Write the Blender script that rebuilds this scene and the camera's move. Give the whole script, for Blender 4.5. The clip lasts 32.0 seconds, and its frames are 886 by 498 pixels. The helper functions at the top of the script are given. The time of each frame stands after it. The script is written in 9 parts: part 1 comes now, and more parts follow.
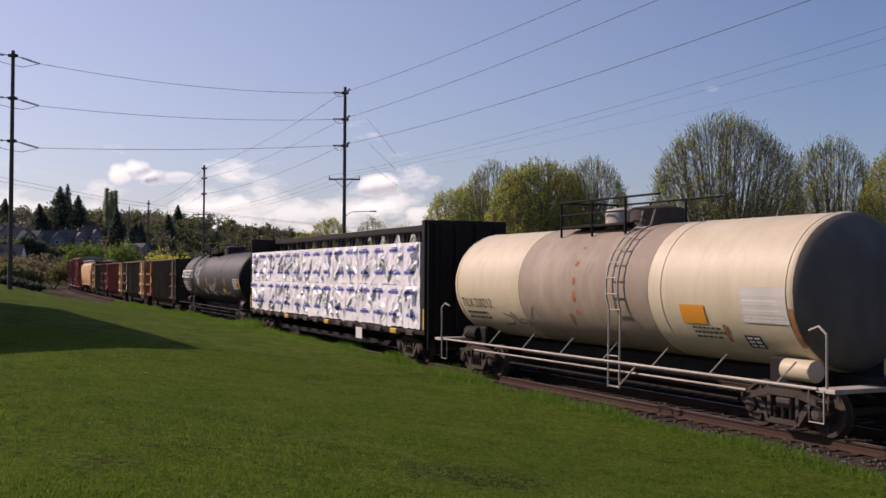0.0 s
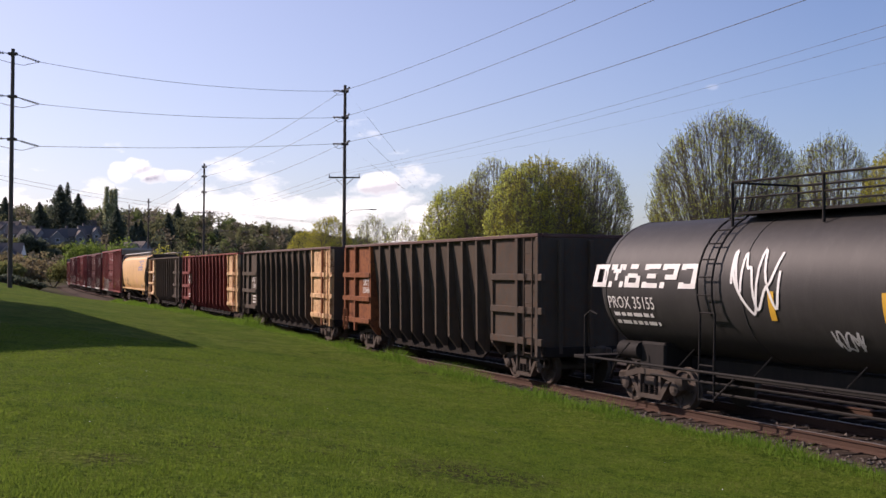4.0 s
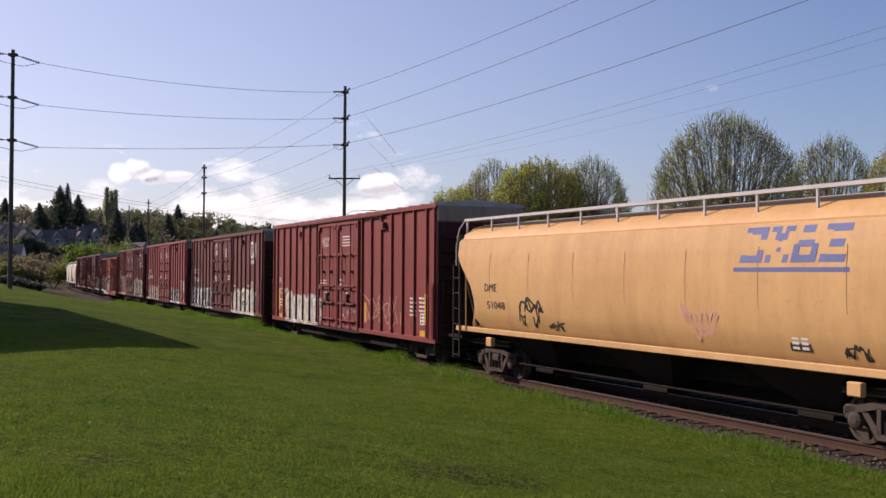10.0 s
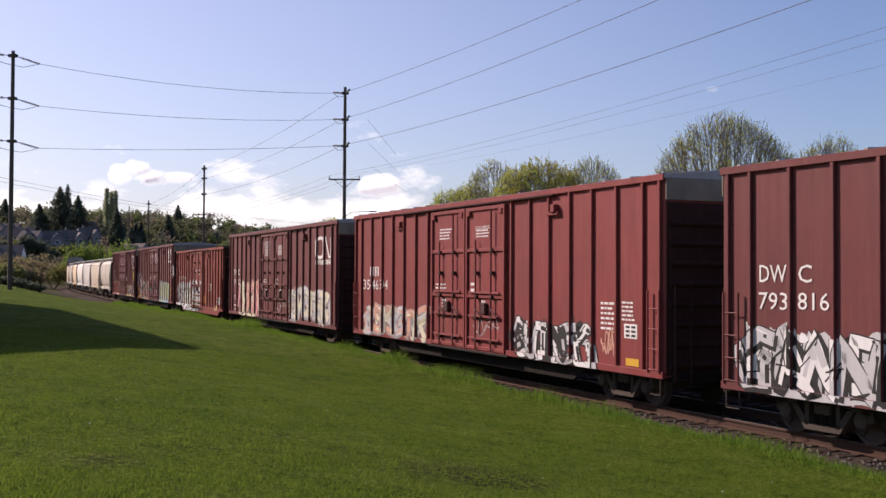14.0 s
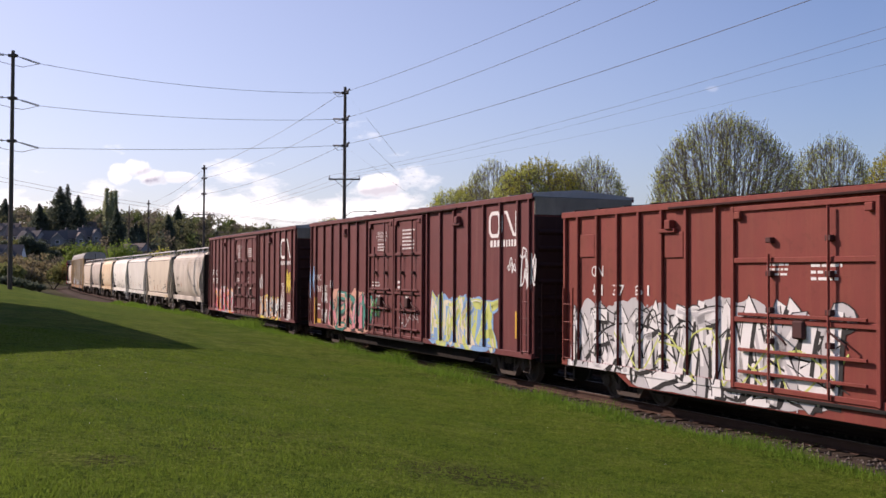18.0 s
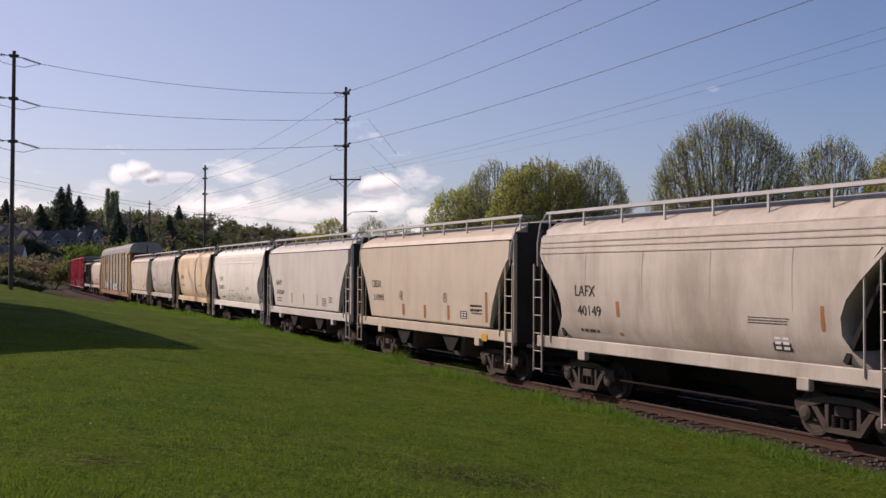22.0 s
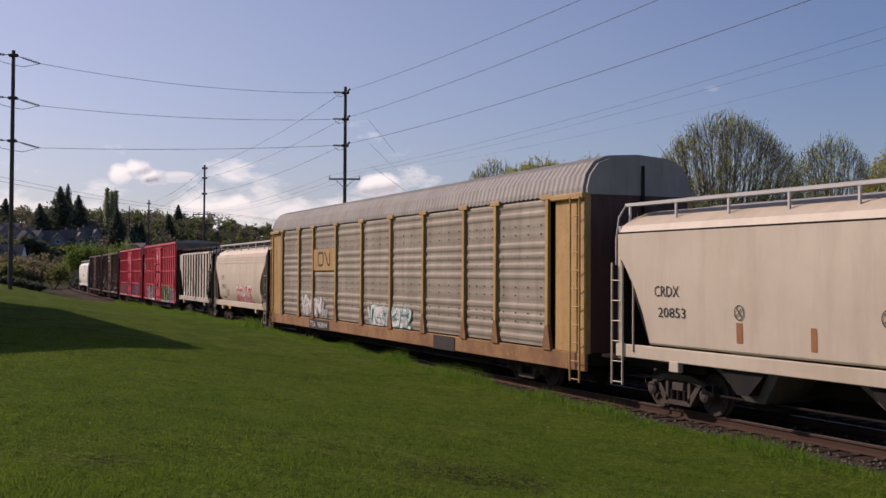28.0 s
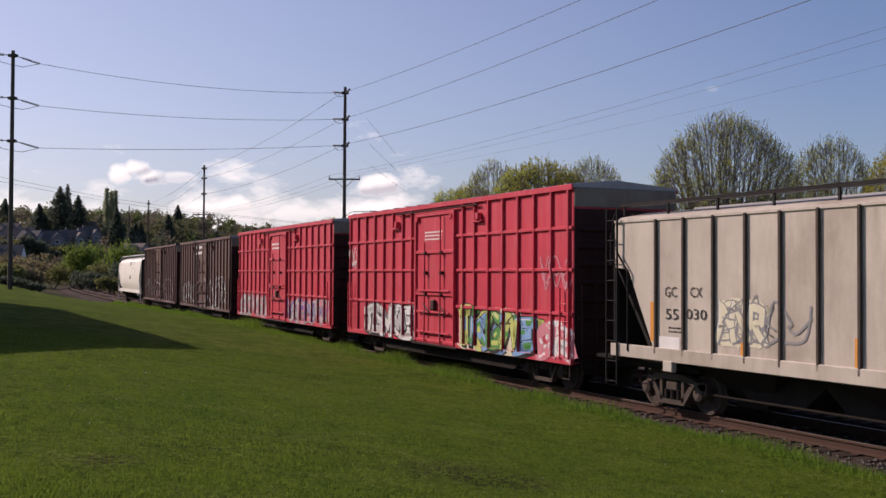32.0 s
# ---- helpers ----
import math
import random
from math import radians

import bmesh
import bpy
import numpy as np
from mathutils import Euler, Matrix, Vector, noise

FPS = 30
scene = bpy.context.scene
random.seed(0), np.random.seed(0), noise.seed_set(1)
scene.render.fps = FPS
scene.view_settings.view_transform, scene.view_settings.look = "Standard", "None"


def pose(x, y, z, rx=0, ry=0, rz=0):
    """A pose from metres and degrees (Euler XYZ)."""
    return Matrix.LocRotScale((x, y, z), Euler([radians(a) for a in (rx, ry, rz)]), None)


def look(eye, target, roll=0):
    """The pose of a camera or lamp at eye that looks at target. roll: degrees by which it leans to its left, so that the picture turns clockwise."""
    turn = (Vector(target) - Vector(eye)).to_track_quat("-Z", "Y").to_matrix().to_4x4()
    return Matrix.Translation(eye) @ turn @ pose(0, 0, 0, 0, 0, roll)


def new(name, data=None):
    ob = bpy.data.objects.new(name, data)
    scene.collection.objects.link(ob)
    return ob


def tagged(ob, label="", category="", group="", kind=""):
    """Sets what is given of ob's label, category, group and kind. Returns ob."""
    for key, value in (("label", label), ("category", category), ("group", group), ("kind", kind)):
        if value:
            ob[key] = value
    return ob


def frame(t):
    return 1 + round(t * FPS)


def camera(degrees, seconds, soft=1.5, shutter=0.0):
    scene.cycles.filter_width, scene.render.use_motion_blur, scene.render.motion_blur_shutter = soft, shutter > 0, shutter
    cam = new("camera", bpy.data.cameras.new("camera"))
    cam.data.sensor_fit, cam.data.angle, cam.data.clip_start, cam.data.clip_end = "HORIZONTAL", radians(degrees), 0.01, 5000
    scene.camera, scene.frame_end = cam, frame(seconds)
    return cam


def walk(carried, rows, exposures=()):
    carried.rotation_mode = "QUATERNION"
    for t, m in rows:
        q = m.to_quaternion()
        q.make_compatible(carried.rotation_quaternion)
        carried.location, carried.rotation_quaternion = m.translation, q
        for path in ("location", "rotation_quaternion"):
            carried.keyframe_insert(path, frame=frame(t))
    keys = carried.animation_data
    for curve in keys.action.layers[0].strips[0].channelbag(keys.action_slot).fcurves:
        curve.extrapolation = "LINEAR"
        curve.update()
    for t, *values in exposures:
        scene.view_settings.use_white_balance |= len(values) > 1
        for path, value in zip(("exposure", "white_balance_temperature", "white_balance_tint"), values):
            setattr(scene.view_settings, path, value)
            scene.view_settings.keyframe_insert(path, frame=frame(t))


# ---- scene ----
EYE_Z = 2.83
cam = camera(44.8, 32.0, soft=1.5)
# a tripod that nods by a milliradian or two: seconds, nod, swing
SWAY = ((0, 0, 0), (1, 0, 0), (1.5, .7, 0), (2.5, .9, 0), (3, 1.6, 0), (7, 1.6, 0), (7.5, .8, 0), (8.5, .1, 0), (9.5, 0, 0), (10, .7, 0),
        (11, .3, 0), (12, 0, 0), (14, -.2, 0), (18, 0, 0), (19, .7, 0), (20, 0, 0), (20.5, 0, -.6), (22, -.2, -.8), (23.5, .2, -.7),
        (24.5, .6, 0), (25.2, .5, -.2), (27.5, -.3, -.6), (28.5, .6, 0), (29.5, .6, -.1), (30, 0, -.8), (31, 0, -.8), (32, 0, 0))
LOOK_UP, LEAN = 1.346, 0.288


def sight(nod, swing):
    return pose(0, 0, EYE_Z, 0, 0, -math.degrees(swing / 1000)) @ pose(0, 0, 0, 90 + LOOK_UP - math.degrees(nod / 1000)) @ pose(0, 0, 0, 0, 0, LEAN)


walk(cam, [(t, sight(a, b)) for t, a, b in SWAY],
     exposures=[(t, e, 7060, 31) for t, e in ((0, -0.28), (2, -0.5), (3.5, 0.07), (6, 0.28), (8, 0.3), (9, 0.2), (9.8, -0.02), (11, 0.02), (12, 0.1), (20, 0.14), (22, -0.26), (25, -0.4), (29, -0.40), (32, -0.22))])

# ---- sky and sun ----
SUN_FROM = Vector((-0.88, 0.466, 0.0)).normalized()
SUN_ELEVATION = radians(32)
world = bpy.data.worlds.new("world")
scene.world = world
world.use_nodes = True


def build_sky():
    nt = world.node_tree
    nt.nodes.clear()
    out = nt.nodes.new("ShaderNodeOutputWorld")
    bg = nt.nodes.new("ShaderNodeBackground")
    sky = nt.nodes.new("ShaderNodeTexSky")
    sky.sky_type, sky.sun_disc = "NISHITA", False
    sky.sun_elevation = SUN_ELEVATION
    sky.sun_rotation = math.atan2(SUN_FROM.x, SUN_FROM.y)
    sky.air_density, sky.dust_density, sky.ozone_density = 1.0, 1.1, 2.5
    bg.inputs["Strength"].default_value = 0.118
    geo = nt.nodes.new("ShaderNodeTexCoord")
    sep = nt.nodes.new("ShaderNodeSeparateXYZ")
    nt.links.new(geo.outputs["Generated"], sep.inputs[0])

    def math_node(op, a, b=None, clamp=False):
        n = nt.nodes.new("ShaderNodeMath")
        n.operation, n.use_clamp = op, clamp
        for i, v in enumerate((a, b)):
            if v is None:
                continue
            if isinstance(v, (int, float)):
                n.inputs[i].default_value = v
            else:
                nt.links.new(v, n.inputs[i])
        return n.outputs[0]

    # cumulus: ragged noise over the sky, thick near the horizon, with two puffs above it
    mp = nt.nodes.new("ShaderNodeMapping")
    mp.inputs["Scale"].default_value = (1, 1, 2.4)
    nt.links.new(geo.outputs["Generated"], mp.inputs[0])
    n1 = nt.nodes.new("ShaderNodeTexNoise")
    n1.inputs["Scale"].default_value, n1.inputs["Detail"].default_value, n1.inputs["Roughness"].default_value = 11.0, 8.0, 0.62
    nt.links.new(mp.outputs[0], n1.inputs["Vector"])
    n2 = nt.nodes.new("ShaderNodeTexNoise")
    n2.inputs["Scale"].default_value, n2.inputs["Detail"].default_value, n2.inputs["Roughness"].default_value = 30.0, 9.0, 0.6
    nt.links.new(mp.outputs[0], n2.inputs["Vector"])
    low = math_node("MULTIPLY", sep.outputs["Z"], -5.5)
    bank = math_node("ADD", math_node("ADD", low, 0.42), math_node("MULTIPLY", math_node("SUBTRACT", n1.outputs["Fac"], 0.5), 2.2))
    clear = math_node("MULTIPLY", math_node("MAXIMUM", math_node("ADD", sep.outputs["X"], 0.02), 0.0), 2.5)
    cover = math_node("MULTIPLY", math_node("SUBTRACT", bank, clear), 2.2, True)
    shade = None
    n3 = nt.nodes.new("ShaderNodeTexNoise")
    n3.inputs["Scale"].default_value, n3.inputs["Detail"].default_value, n3.inputs["Roughness"].default_value = 42.0, 8.0, 0.58
    nt.links.new(geo.outputs["Generated"], n3.inputs["Vector"])
    ragged = math_node("SUBTRACT", n3.outputs["Fac"], 0.5)
    for az, el, wide, high, gain, rag, grey in ((-16.7, 5.0, 0.8, 0.66, 1.0, 1.9, .2), (-15.9, 5.3, 0.9, 0.62, 1.0, 2.0, .8), (-15.4, 4.9, 1.1, 0.55, 1.0, 2.0, 1.0), (-14.0, 4.95, 1.2, 0.32, .55, 2.4, .5), (-3.3, 4.7, 1.7, 0.7, .95, 2.2, .7), (14.1, 9.6, 0.4, 0.2, .12, 2.7, 0.0), (-9.7, 4.75, .5, .25, .3, 2.7, .3), (-11.5, 3.4, 3.0, .8, .9, 2.7, .25), (-7.2, 3.1, 3.4, .65, .7, 2.7, .25), (-1.0, 3.1, 1.6, .7, .75, 2.7, .3)):
        a, e = radians(az), radians(el)
        dot = nt.nodes.new("ShaderNodeVectorMath")
        dot.operation = "DOT_PRODUCT"
        nt.links.new(geo.outputs["Generated"], dot.inputs[0])
        dot.inputs[1].default_value = (math.cos(a), -math.sin(a), 0.0)
        u = math_node("DIVIDE", dot.outputs["Value"], radians(wide))
        v = math_node("DIVIDE", math_node("SUBTRACT", sep.outputs["Z"], math.sin(e)), radians(high))
        r2 = math_node("ADD", math_node("MULTIPLY", u, u), math_node("MULTIPLY", v, v))
        front = math_node("GREATER_THAN", sep.outputs["Y"], 0.0)
        puff = math_node("ADD", math_node("SUBTRACT", 0.85, r2), math_node("MULTIPLY", ragged, rag))
        puff = math_node("MULTIPLY", math_node("MULTIPLY", puff, 1.7, True), math_node("MULTIPLY", front, gain))
        cover = math_node("MAXIMUM", cover, puff)
        low_side = math_node("SUBTRACT", math_node("MULTIPLY", u, 0.8), math_node("ADD", math_node("MULTIPLY", v, 1.5), -0.3))
        under = math_node("MULTIPLY", math_node("MULTIPLY", math_node("ADD", low_side, math_node("MULTIPLY", ragged, 1.2)), 1.5, True), math_node("MULTIPLY", puff, grey))
        shade = under if shade is None else math_node("MAXIMUM", shade, under)
    lit = nt.nodes.new("ShaderNodeMix")
    lit.data_type = "RGBA"
    nt.links.new(shade, lit.inputs["Factor"])
    lit.inputs[6].default_value = (10.2, 10.9, 10.6, 1)
    lit.inputs[7].default_value = (3.3, 3.6, 4.5, 1)
    mix = nt.nodes.new("ShaderNodeMix")
    mix.data_type = "RGBA"
    nt.links.new(cover, mix.inputs["Factor"])
    blue = nt.nodes.new("ShaderNodeMix")
    blue.data_type, blue.blend_type = "RGBA", "MULTIPLY"
    blue.inputs["Factor"].default_value = 1.0
    blue.inputs[7].default_value = (0.785, 0.92, 1.085, 1)
    nt.links.new(sky.outputs[0], blue.inputs[6])
    # pale haze thickening towards the sun
    glow = nt.nodes.new("ShaderNodeVectorMath")
    glow.operation = "DOT_PRODUCT"
    nt.links.new(geo.outputs["Generated"], glow.inputs[0])
    glow.inputs[1].default_value = tuple(SUN_FROM)
    haze = nt.nodes.new("ShaderNodeMix")
    haze.data_type = "RGBA"
    nt.links.new(math_node("MULTIPLY", math_node("SUBTRACT", glow.outputs["Value"], 0.13), 0.36, True), haze.inputs["Factor"])
    nt.links.new(blue.outputs[2], haze.inputs[6])
    haze.inputs[7].default_value = (7.4, 7.6, 7.9, 1)
    nt.links.new(haze.outputs[2], mix.inputs[6])
    nt.links.new(lit.outputs[2], mix.inputs[7])
    nt.links.new(mix.outputs[2], bg.inputs["Color"])
    nt.links.new(bg.outputs[0], out.inputs[0])


build_sky()
sun = new("sun", bpy.data.lights.new("sun", "SUN"))
sun.data.energy, sun.data.angle, sun.data.color = 5.0, radians(0.55), (1.0, 0.93, 0.82)
sun.matrix_world = look(SUN_FROM * 100 * math.cos(SUN_ELEVATION) + Vector((0, 0, 100 * math.sin(SUN_ELEVATION))), (0, 0, 0))

# ---- materials ----
MATS = {}


def links(nt, *pairs):
    for a, b in pairs:
        nt.links.new(a, b)


def surface(name, base, second=None, rough=0.7, metal=0.0, scale=1.5, amount=0.6, streak=0.0, streak_colour=(0.05, 0.04, 0.035), fleck=0.0,
            fleck_colour=(0.1, 0.035, 0.015), bump=0.15, grain=40.0, squash=(5, 5, 0.35), leafy=0.0, gloss=0.3, fleck_at=0.56, soot=0.0, soot_colour=(0.2, 0.16, 0.12)):
    """A worn surface: two tones in blotches, streaks that run down, flecks of another colour, and a fine relief."""
    m = bpy.data.materials.new(name)
    m.use_nodes = True
    nt = m.node_tree
    bsdf = nt.nodes["Principled BSDF"]
    second = second or tuple(c * 0.72 for c in base)
    tc = nt.nodes.new("ShaderNodeTexCoord")
    info = nt.nodes.new("ShaderNodeObjectInfo")
    shift = nt.nodes.new("ShaderNodeVectorMath")
    shift.operation = "MULTIPLY_ADD"
    comb = nt.nodes.new("ShaderNodeCombineXYZ")
    for i in range(3):
        nt.links.new(info.outputs["Random"], comb.inputs[i])
    links(nt, (comb.outputs[0], shift.inputs[0]), (tc.outputs["Object"], shift.inputs[2]))
    shift.inputs[1].default_value = (37, 11, 23)

    def noise_node(sc, detail, vec, rough_=0.6):
        n = nt.nodes.new("ShaderNodeTexNoise")
        n.inputs["Scale"].default_value, n.inputs["Detail"].default_value, n.inputs["Roughness"].default_value = sc, detail, rough_
        nt.links.new(vec, n.inputs["Vector"])
        return n.outputs["Fac"]

    def ramp(fac, lo, hi):
        r = nt.nodes.new("ShaderNodeMapRange")
        r.inputs["From Min"].default_value, r.inputs["From Max"].default_value = lo, hi
        nt.links.new(fac, r.inputs["Value"])
        return r.outputs[0]

    def mixed(fac, a, b, k=1.0):
        mu = nt.nodes.new("ShaderNodeMath")
        mu.operation = "MULTIPLY"
        mu.inputs[1].default_value = k
        nt.links.new(fac, mu.inputs[0])
        x = nt.nodes.new("ShaderNodeMix")
        x.data_type = "RGBA"
        nt.links.new(mu.outputs[0], x.inputs["Factor"])
        for i, c in ((6, a), (7, b)):
            if isinstance(c, tuple):
                x.inputs[i].default_value = (*c, 1)
            else:
                nt.links.new(c, x.inputs[i])
        return x.outputs[2]

    big = noise_node(scale, 5, shift.outputs[0])
    colour = mixed(ramp(big, 0.35, 0.68), base, second, amount)
    if leafy:
        colour = mixed(info.outputs["Random"], colour, second, leafy)
        isl = nt.nodes.new("ShaderNodeNewGeometry")
        colour = mixed(isl.outputs["Random Per Island"], colour, second, 0.8)
    if streak:
        mp = nt.nodes.new("ShaderNodeMapping")
        mp.inputs["Scale"].default_value = squash
        nt.links.new(shift.outputs[0], mp.inputs[0])
        colour = mixed(ramp(noise_node(1.0, 6, mp.outputs[0], 0.7), 0.46, 0.72), colour, streak_colour, streak)
    if soot:
        mp = nt.nodes.new("ShaderNodeMapping")
        mp.inputs["Scale"].default_value = (0.42, 0.42, 0.2)
        nt.links.new(shift.outputs[0], mp.inputs[0])
        colour = mixed(ramp(noise_node(1.0, 7, mp.outputs[0], 0.62), 0.5, 0.68), colour, soot_colour, soot)
    if fleck:
        colour = mixed(ramp(noise_node(scale * 5, 8, shift.outputs[0], 0.75), fleck_at, fleck_at + 0.08), colour, fleck_colour, fleck)
    fine = noise_node(grain, 4, shift.outputs[0])
    colour = mixed(ramp(fine, 0.3, 0.7), colour, second, 0.22)
    nt.links.new(colour, bsdf.inputs["Base Color"])
    bsdf.inputs["Specular IOR Level"].default_value = 0.05 if leafy else gloss
    bsdf.inputs["Roughness"].default_value, bsdf.inputs["Metallic"].default_value = rough, metal
    if bump:
        b = nt.nodes.new("ShaderNodeBump")
        b.inputs["Strength"].default_value, b.inputs["Distance"].default_value = bump, 0.02
        links(nt, (fine, b.inputs["Height"]), (b.outputs[0], bsdf.inputs["Normal"]))
    if leafy:
        thin = nt.nodes.new("ShaderNodeBsdfTranslucent")
        both = nt.nodes.new("ShaderNodeMixShader")
        both.inputs[0].default_value = 0.45
        out = nt.nodes["Material Output"]
        links(nt, (colour, thin.inputs["Color"]), (bsdf.outputs[0], both.inputs[1]), (thin.outputs[0], both.inputs[2]), (both.outputs[0], out.inputs["Surface"]))
    MATS[name] = m
    return m


DIRT = (0.06, 0.045, 0.035)
surface("maroon", soot=0.35, soot_colour=(0.11, 0.04, 0.034), base=(0.157, 0.041, 0.04), second=(0.112, 0.033, 0.032), rough=0.6, gloss=0.18, scale=0.9, amount=0.8, streak=0.42, streak_colour=(0.2, 0.085, 0.07), fleck=0.12, fleck_colour=(0.06, 0.022, 0.016))
surface("oxide_red", soot=0.35, soot_colour=(0.15, 0.045, 0.038), base=(0.24, 0.047, 0.044), second=(0.178, 0.04, 0.037), rough=0.6, gloss=0.18, scale=0.9, amount=0.8, streak=0.4, streak_colour=(0.29, 0.1, 0.08), fleck=0.15, fleck_colour=(0.1, 0.03, 0.02))
surface("old_orange_red", (0.235, 0.052, 0.041), (0.15, 0.04, 0.031), rough=0.65, gloss=0.15, scale=0.8, streak=0.4, streak_colour=(0.26, 0.09, 0.05), fleck=0.25, fleck_colour=(0.09, 0.03, 0.02))
surface("bright_red", (0.58, 0.042, 0.072), (0.47, 0.04, 0.06), rough=0.55, gloss=0.2, scale=0.9, amount=0.8, streak=0.35, streak_colour=(0.62, 0.2, 0.2), fleck=0.1, fleck_colour=(0.2, 0.03, 0.03))
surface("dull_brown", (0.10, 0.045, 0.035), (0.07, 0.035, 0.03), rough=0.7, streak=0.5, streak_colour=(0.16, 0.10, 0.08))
surface("chip_brown", soot=0.50, soot_colour=(0.05, 0.036, 0.028), base=(0.092, 0.074, 0.058), second=(0.06, 0.048, 0.039), rough=0.85, gloss=0.1, scale=0.9, amount=0.9, streak=0.5, streak_colour=(0.14, 0.095, 0.065), fleck=0.4, fleck_colour=(0.12, 0.065, 0.038), fleck_at=0.54)
surface("chip_red", soot=0.50, soot_colour=(0.08, 0.025, 0.02), base=(0.2, 0.043, 0.038), second=(0.135, 0.034, 0.029), rough=0.8, gloss=0.12, streak=0.35, streak_colour=(0.17, 0.07, 0.05), fleck=0.35, fleck_colour=(0.09, 0.035, 0.02), fleck_at=0.51)
surface("chip_black", (0.08, 0.064, 0.052), (0.048, 0.039, 0.032), rough=0.85, gloss=0.1, scale=1.1, streak=0.45, streak_colour=(0.10, 0.065, 0.042), fleck=0.35, fleck_colour=(0.11, 0.05, 0.024), fleck_at=0.51)
surface("chip_rust_orange", (0.27, 0.10, 0.042), (0.16, 0.055, 0.027), rough=0.8, gloss=0.1, streak=0.5, streak_colour=(0.09, 0.045, 0.03), fleck=0.7, fleck_colour=(0.1, 0.04, 0.025), fleck_at=0.5)
surface("chip_tan", soot=0.60, soot_colour=(0.26, 0.11, 0.045), base=(0.66, 0.45, 0.25), second=(0.58, 0.36, 0.17), rough=0.75, scale=0.7, amount=0.9, streak=0.55, streak_colour=(0.24, 0.10, 0.045), squash=(4, 4, 0.6), fleck=0.9, fleck_colour=(0.2, 0.08, 0.03), fleck_at=0.51)
surface("hopper_beige", soot=0.35, soot_colour=(0.36, 0.27, 0.18), base=(0.60, 0.52, 0.40), second=(0.52, 0.44, 0.34), rough=0.55, scale=0.8, amount=0.8, streak=0.45, streak_colour=(0.38, 0.30, 0.22), squash=(2, 2, 0.3))
surface("hopper_grey_white", soot=0.40, soot_colour=(0.36, 0.32, 0.27), base=(0.63, 0.605, 0.545), second=(0.55, 0.525, 0.465), rough=0.55, scale=0.8, amount=0.8, streak=0.42, streak_colour=(0.42, 0.39, 0.35), squash=(2, 2, 0.3))
surface("hopper_white", soot=0.30, soot_colour=(0.5, 0.44, 0.36), base=(0.79, 0.76, 0.68), second=(0.71, 0.68, 0.6), rough=0.5, scale=0.8, amount=0.8, streak=0.32, streak_colour=(0.5, 0.46, 0.4), squash=(2, 2, 0.3))
surface("hopper_rusty", soot=0.80, soot_colour=(0.5, 0.25, 0.08), base=(0.66, 0.49, 0.29), second=(0.66, 0.56, 0.41), rough=0.6, scale=0.5, amount=0.9, streak=0.6, streak_colour=(0.42, 0.22, 0.09), squash=(1.6, 1.6, 0.12))
surface("hopper_dirty", soot=0.65, soot_colour=(0.24, 0.19, 0.14), base=(0.56, 0.50, 0.42), second=(0.42, 0.37, 0.31), rough=0.6, scale=0.7, amount=0.9, streak=0.6, streak_colour=(0.27, 0.22, 0.17), squash=(1.8, 1.8, 0.3), fleck=0.15, fleck_colour=(0.62, 0.57, 0.5))
surface("hopper_tan", soot=0.30, soot_colour=(0.36, 0.19, 0.08), base=(0.64, 0.39, 0.17), second=(0.56, 0.33, 0.14), rough=0.5, gloss=0.2, streak=0.4, streak_colour=(0.40, 0.21, 0.09), squash=(2, 2, 0.3), fleck=0.25, fleck_colour=(0.36, 0.17, 0.07))
surface("tank_beige", soot=0.35, soot_colour=(0.42, 0.34, 0.24), base=(0.66, 0.57, 0.40), second=(0.60, 0.51, 0.36), rough=0.5, gloss=0.2, streak=0.4, streak_colour=(0.42, 0.33, 0.22), squash=(2, 2, 0.3), fleck=0.1, fleck_colour=(0.3, 0.2, 0.12))
surface("tank_stain", (0.36, 0.29, 0.22), (0.25, 0.19, 0.145), rough=0.7, scale=0.6, amount=0.9, streak=0.65, streak_colour=(0.46, 0.37, 0.27), squash=(2.5, 2.5, 0.3), fleck=0.2, fleck_colour=(0.2, 0.11, 0.06))
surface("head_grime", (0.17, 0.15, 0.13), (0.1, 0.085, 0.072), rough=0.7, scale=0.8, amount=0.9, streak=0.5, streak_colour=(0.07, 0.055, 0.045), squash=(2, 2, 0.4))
surface("tank_black", (0.024, 0.023, 0.023), (0.034, 0.032, 0.031), rough=0.58, gloss=0.25, streak=0.3, streak_colour=(0.065, 0.06, 0.058))
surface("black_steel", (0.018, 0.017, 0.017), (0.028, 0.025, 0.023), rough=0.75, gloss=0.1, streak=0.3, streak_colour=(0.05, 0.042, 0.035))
surface("underframe", (0.016, 0.014, 0.013), (0.026, 0.021, 0.018), rough=0.9, gloss=0.1, streak=0.3, streak_colour=(0.05, 0.036, 0.028))
surface("truck_steel", (0.095, 0.077, 0.064), (0.05, 0.04, 0.033), rough=0.85, gloss=0.12, fleck=0.4)
surface("roof_galvanised", (0.34, 0.34, 0.34), (0.27, 0.27, 0.275), rough=0.6, metal=0.1, streak=0.2)
surface("rack_panel", soot=0.50, soot_colour=(0.16, 0.125, 0.095), base=(0.34, 0.305, 0.235), second=(0.23, 0.2, 0.15), rough=0.65, scale=0.7, amount=0.8, metal=0.1, streak=0.6, streak_colour=(0.15, 0.115, 0.085), squash=(3, 3, 0.25), fleck=0.2, fleck_colour=(0.14, 0.09, 0.06))
surface("rack_roof", (0.36, 0.345, 0.31), (0.25, 0.24, 0.21), rough=0.7, scale=0.7, amount=0.8, streak=0.4, streak_colour=(0.15, 0.125, 0.1))
